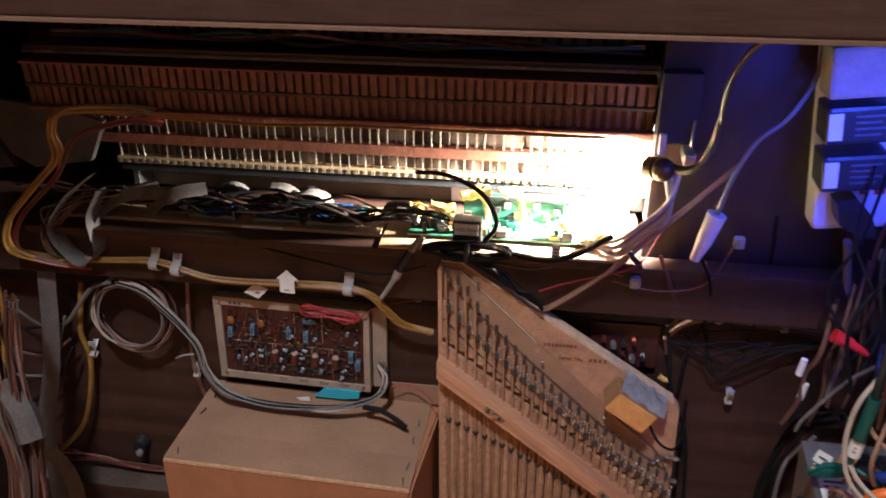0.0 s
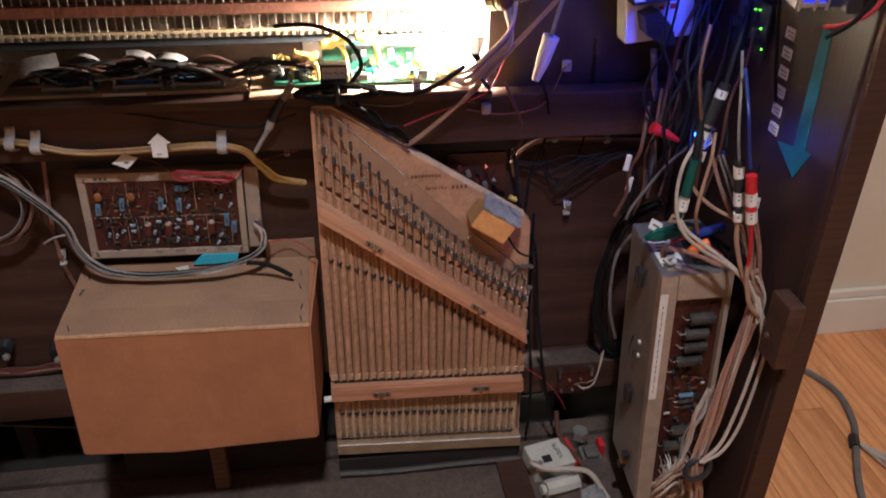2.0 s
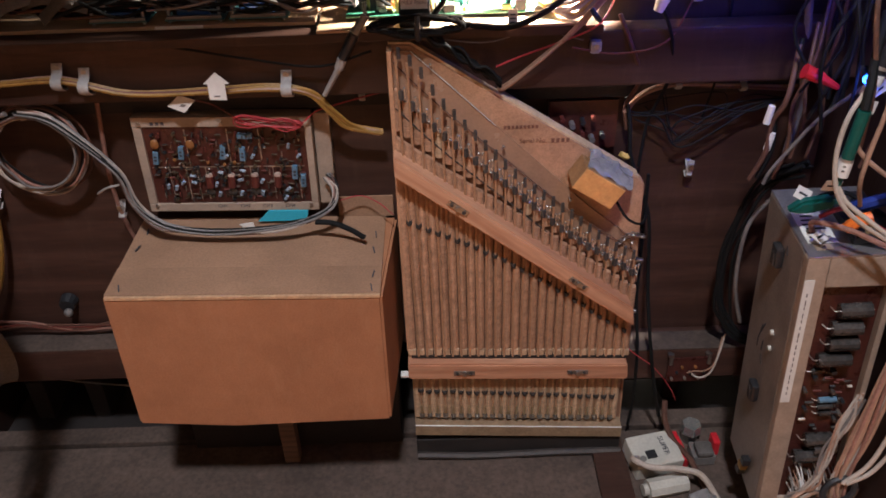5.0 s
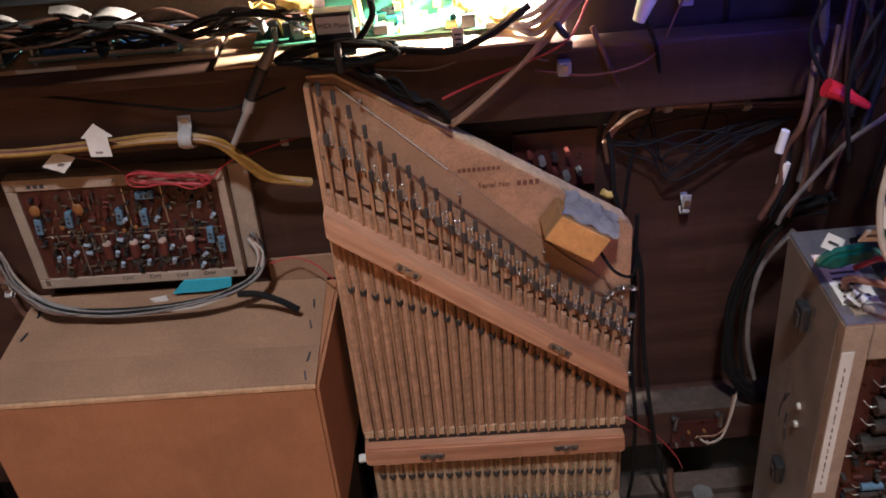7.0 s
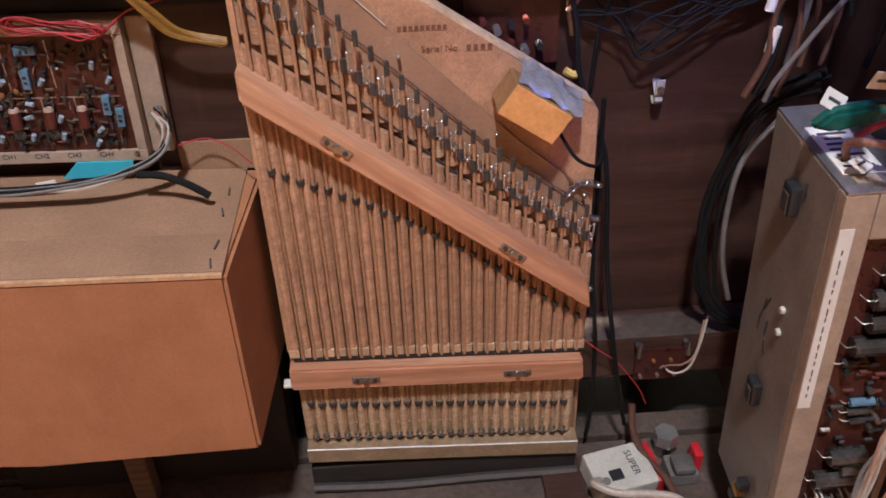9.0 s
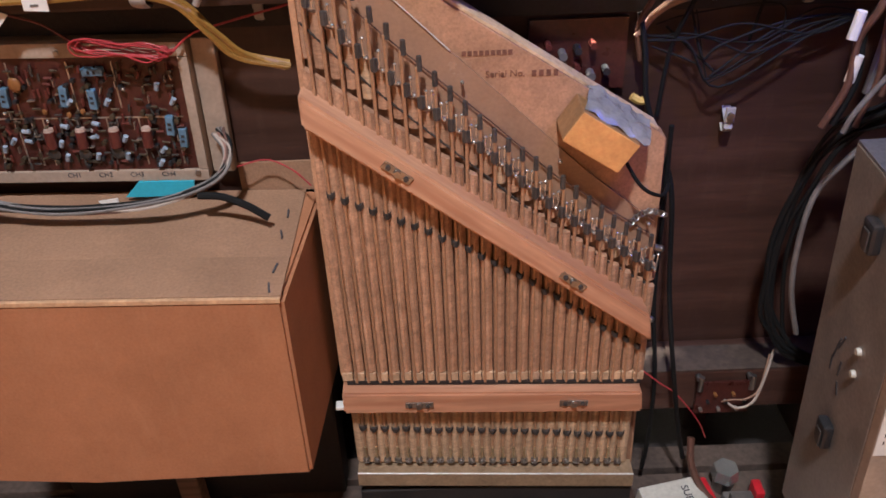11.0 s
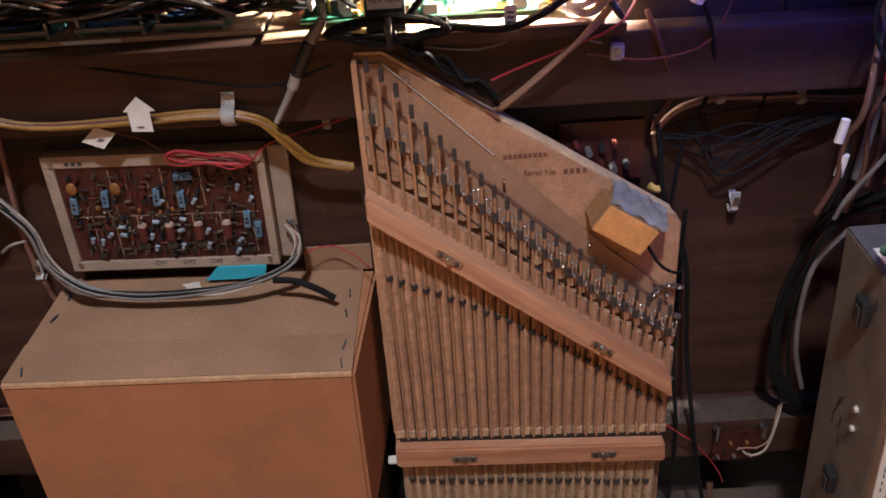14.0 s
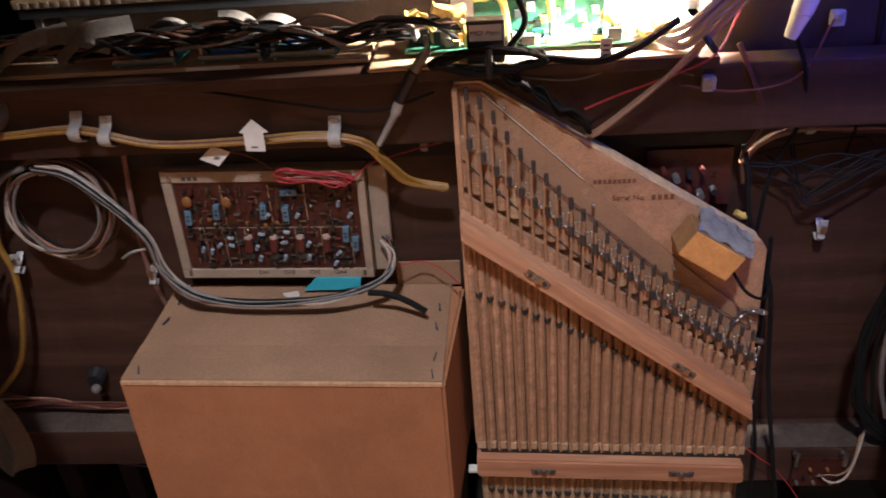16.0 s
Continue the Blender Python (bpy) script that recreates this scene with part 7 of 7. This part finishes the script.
# ---- things on the cabinet floor ----
SM = pose(0.245, 0.862, FLOOR, 0, 0, 12) @ pose(0, 0, 0.001, 8, 0, 0)
su = thing("super_unit", "white plastic mains unit with black switch and red side", "mains unit", (0.245, 0.862, FLOOR))
def sup(bm):
    bmesh.ops.transform(bm, matrix=SM, verts=bm.verts)
    return bm
part("case", sup(box(bmesh.new(), -0.038, 0.030, -0.026, 0.026, 0, 0.030, 0.003)), AGEDWHITE, su)
part("red_side", sup(box(bmesh.new(), 0.0305, 0.040, -0.025, 0.025, 0, 0.026, 0.003)), REDP, su, "red end")
part("switch", sup(box(bmesh.new(), -0.020, -0.006, -0.014, -0.002, 0.0302, 0.033, 0.0008)), BLACK, su)
writing("lettering", "SUPER", 0.011, SM @ pose(0.010, 0.002, 0.0304, 0, 0, -90), INK, su)
part("dial", sup(cyl(bmesh.new(), (-0.026, -0.012, 0.0302), (-0.026, -0.012, 0.0315), 0.0045, seg=12)), GREY, su)
cn = thing("white_adapter", "white plastic adapter lying on the cabinet floor", "adapter", (0.255, 0.815, FLOOR))
bm = cyl(bmesh.new(), (0.222, 0.802, FLOOR + 0.0135), (0.276, 0.812, FLOOR + 0.0135), 0.0135, seg=8)
part("body", bm, AGEDWHITE, cn)
part("cap", cyl(bmesh.new(), (0.2215, 0.8019, FLOOR + 0.0135), (0.215, 0.8005, FLOOR + 0.0135), 0.008, seg=14), AGEDWHITE, cn)
cable("white_floor_cord", [(0.215, 0.842, FLOOR + 0.030), (0.205, 0.828, FLOOR + 0.044), (0.225, 0.815, FLOOR + 0.043), (0.262, 0.810, FLOOR + 0.043), (0.290, 0.800, FLOOR + 0.040), (0.312, 0.775, FLOOR + 0.012), (0.318, 0.75, FLOOR + 0.008)], 0.0042, WHITEWIRE, "cream cord over the floor adapters")
t = thing("small_transformer", "grey and white plug block on the cabinet floor", "adapter", (0.315, 0.872, FLOOR))
part("case", box(bmesh.new(), 0.296, 0.328, 0.850, 0.880, FLOOR, FLOOR + 0.018, 0.003), GREY, t)
part("cap", box(bmesh.new(), 0.300, 0.324, 0.848, 0.872, FLOOR + 0.0182, FLOOR + 0.028, 0.004), DULLGREY, t)
part("red_tab", box(bmesh.new(), 0.3285, 0.338, 0.868, 0.888, FLOOR, FLOOR + 0.026, 0.002), REDP, t)
mt = thing("shock_mount", "bright steel shock mount behind the adapters", "mount", (0.298, 0.897, FLOOR))
part("cup", cyl(bmesh.new(), (0.304, 0.898, FLOOR + 0.020), (0.304, 0.898, FLOOR + 0.034), 0.0150, 0.0135, 6), CHROME, mt)
part("stem", cyl(bmesh.new(), (0.304, 0.898, FLOOR), (0.304, 0.898, FLOOR + 0.0198), 0.010, 0.012, 14), STEEL, mt)
cable("bent_cord", [(0.262, 0.905, FLOOR + 0.075), (0.262, 0.89, FLOOR + 0.05), (0.272, 0.872, FLOOR + 0.030), (0.288, 0.842, FLOOR + 0.024), (0.300, 0.80, FLOOR + 0.012)], 0.0040, BROWNW, "brown cord bent past the adapters")
bm = bmesh.new()
box(bm, 0.268, 0.305, 0.735, 0.785, FLOOR, FLOOR + 0.030, 0.006)
bmesh.ops.subdivide_edges(bm, edges=bm.edges[:], cuts=2, use_grid_fill=True)
for v in bm.verts:
    v.co += Vector((1, 1, 0.6)) * 0.006 * noise.noise(v.co * 70)
    v.co.z = max(v.co.z, FLOOR)
solid("plastic_bag", bm, FOIL, "crumpled clear plastic bag on the floor", "bag")
bt = thing("batten_circuit", "small red-brown circuit board on the batten", "circuit board", (0.285, 0.897, 0.076))
part("board", box(bmesh.new(), 0.257, 0.312, 0.888, 0.8905, 0.078, 0.120), PCB, bt)
for x in (0.259, 0.310):
    part("post", cyl(bmesh.new(), (x, 0.8905, 0.122), (x, 0.897, 0.122), 0.0032, seg=8), STEEL, bt)
    part("post", cyl(bmesh.new(), (x, 0.886, 0.112), (x, 0.886, 0.130), 0.0028, seg=8), STEEL, bt)
part("lead", sweep(bmesh.new(), [(0.285, 0.886, 0.098), (0.297, 0.880, 0.092), (0.312, 0.880, 0.100), (0.322, 0.888, 0.125), (0.33, 0.90, 0.150)], 0.0013, seg=6), WHITEWIRE, bt, smooth=True)
part("lead", sweep(bmesh.new(), [(0.283, 0.886, 0.095), (0.290, 0.880, 0.104), (0.304, 0.880, 0.104), (0.318, 0.886, 0.112), (0.327, 0.90, 0.145)], 0.0009, seg=6), TANWIRE, bt, smooth=True)
for k in range(8):
    part("component", cyl(bmesh.new(), (0.263 + 0.006 * k, 0.8878, 0.086 + 0.010 * (k % 3)), (0.263 + 0.006 * k, 0.883, 0.086 + 0.010 * (k % 3)), 0.0018, seg=6), [TIN, BLACK, OCHRE][k % 3], bt)
bt.location += Vector((0.0, 0.012, -0.012))
cable("batten_lead", [(0.196, 0.895, 0.135), (0.215, 0.893, 0.118), (0.235, 0.893, 0.10), (0.262, 0.895, 0.06), (0.275, 0.90, 0.03)], 0.0007, REDW, "thin red lead below the batten")
cable("slot_lead", [(0.20, 0.93, 0.045), (0.25, 0.93, 0.048), (0.30, 0.93, 0.058), (0.36, 0.92, 0.062)], 0.0024, BLACKCABLE, "dark lead across the pedal slot")

# ---- cable on the room floor ----
cable("floor_cable", [(0.72, 1.12, ROOM + 0.006), (0.80, 1.10, ROOM + 0.006), (0.845, 1.02, ROOM + 0.006), (0.835, 0.94, ROOM + 0.006), (0.805, 0.88, ROOM + 0.006), (0.760, 0.80, ROOM + 0.006), (0.72, 0.70, ROOM + 0.006)], 0.0062, GREY, "grey multicore cable on the floorboards")
cable("floor_cable_tie", [(0.798, 0.872, ROOM + 0.006), (0.804, 0.884, ROOM + 0.007), (0.810, 0.896, ROOM + 0.006)], 0.0095, BLACK, "black strap round the floor cable", "tie")
for k in range(4):
    cable("floor_wire", [(0.806, 0.880, ROOM + 0.010), (0.82 + 0.01 * k, 0.84, ROOM + 0.008), (0.83 + 0.028 * k, 0.78 + 0.015 * k, ROOM + 0.005), (0.83 + 0.05 * k, 0.66 + 0.03 * k, ROOM + 0.004)], 0.0028, WHITEWIRE, "white wire fanning from the floor cable", "wire", group="fanned floor wires")
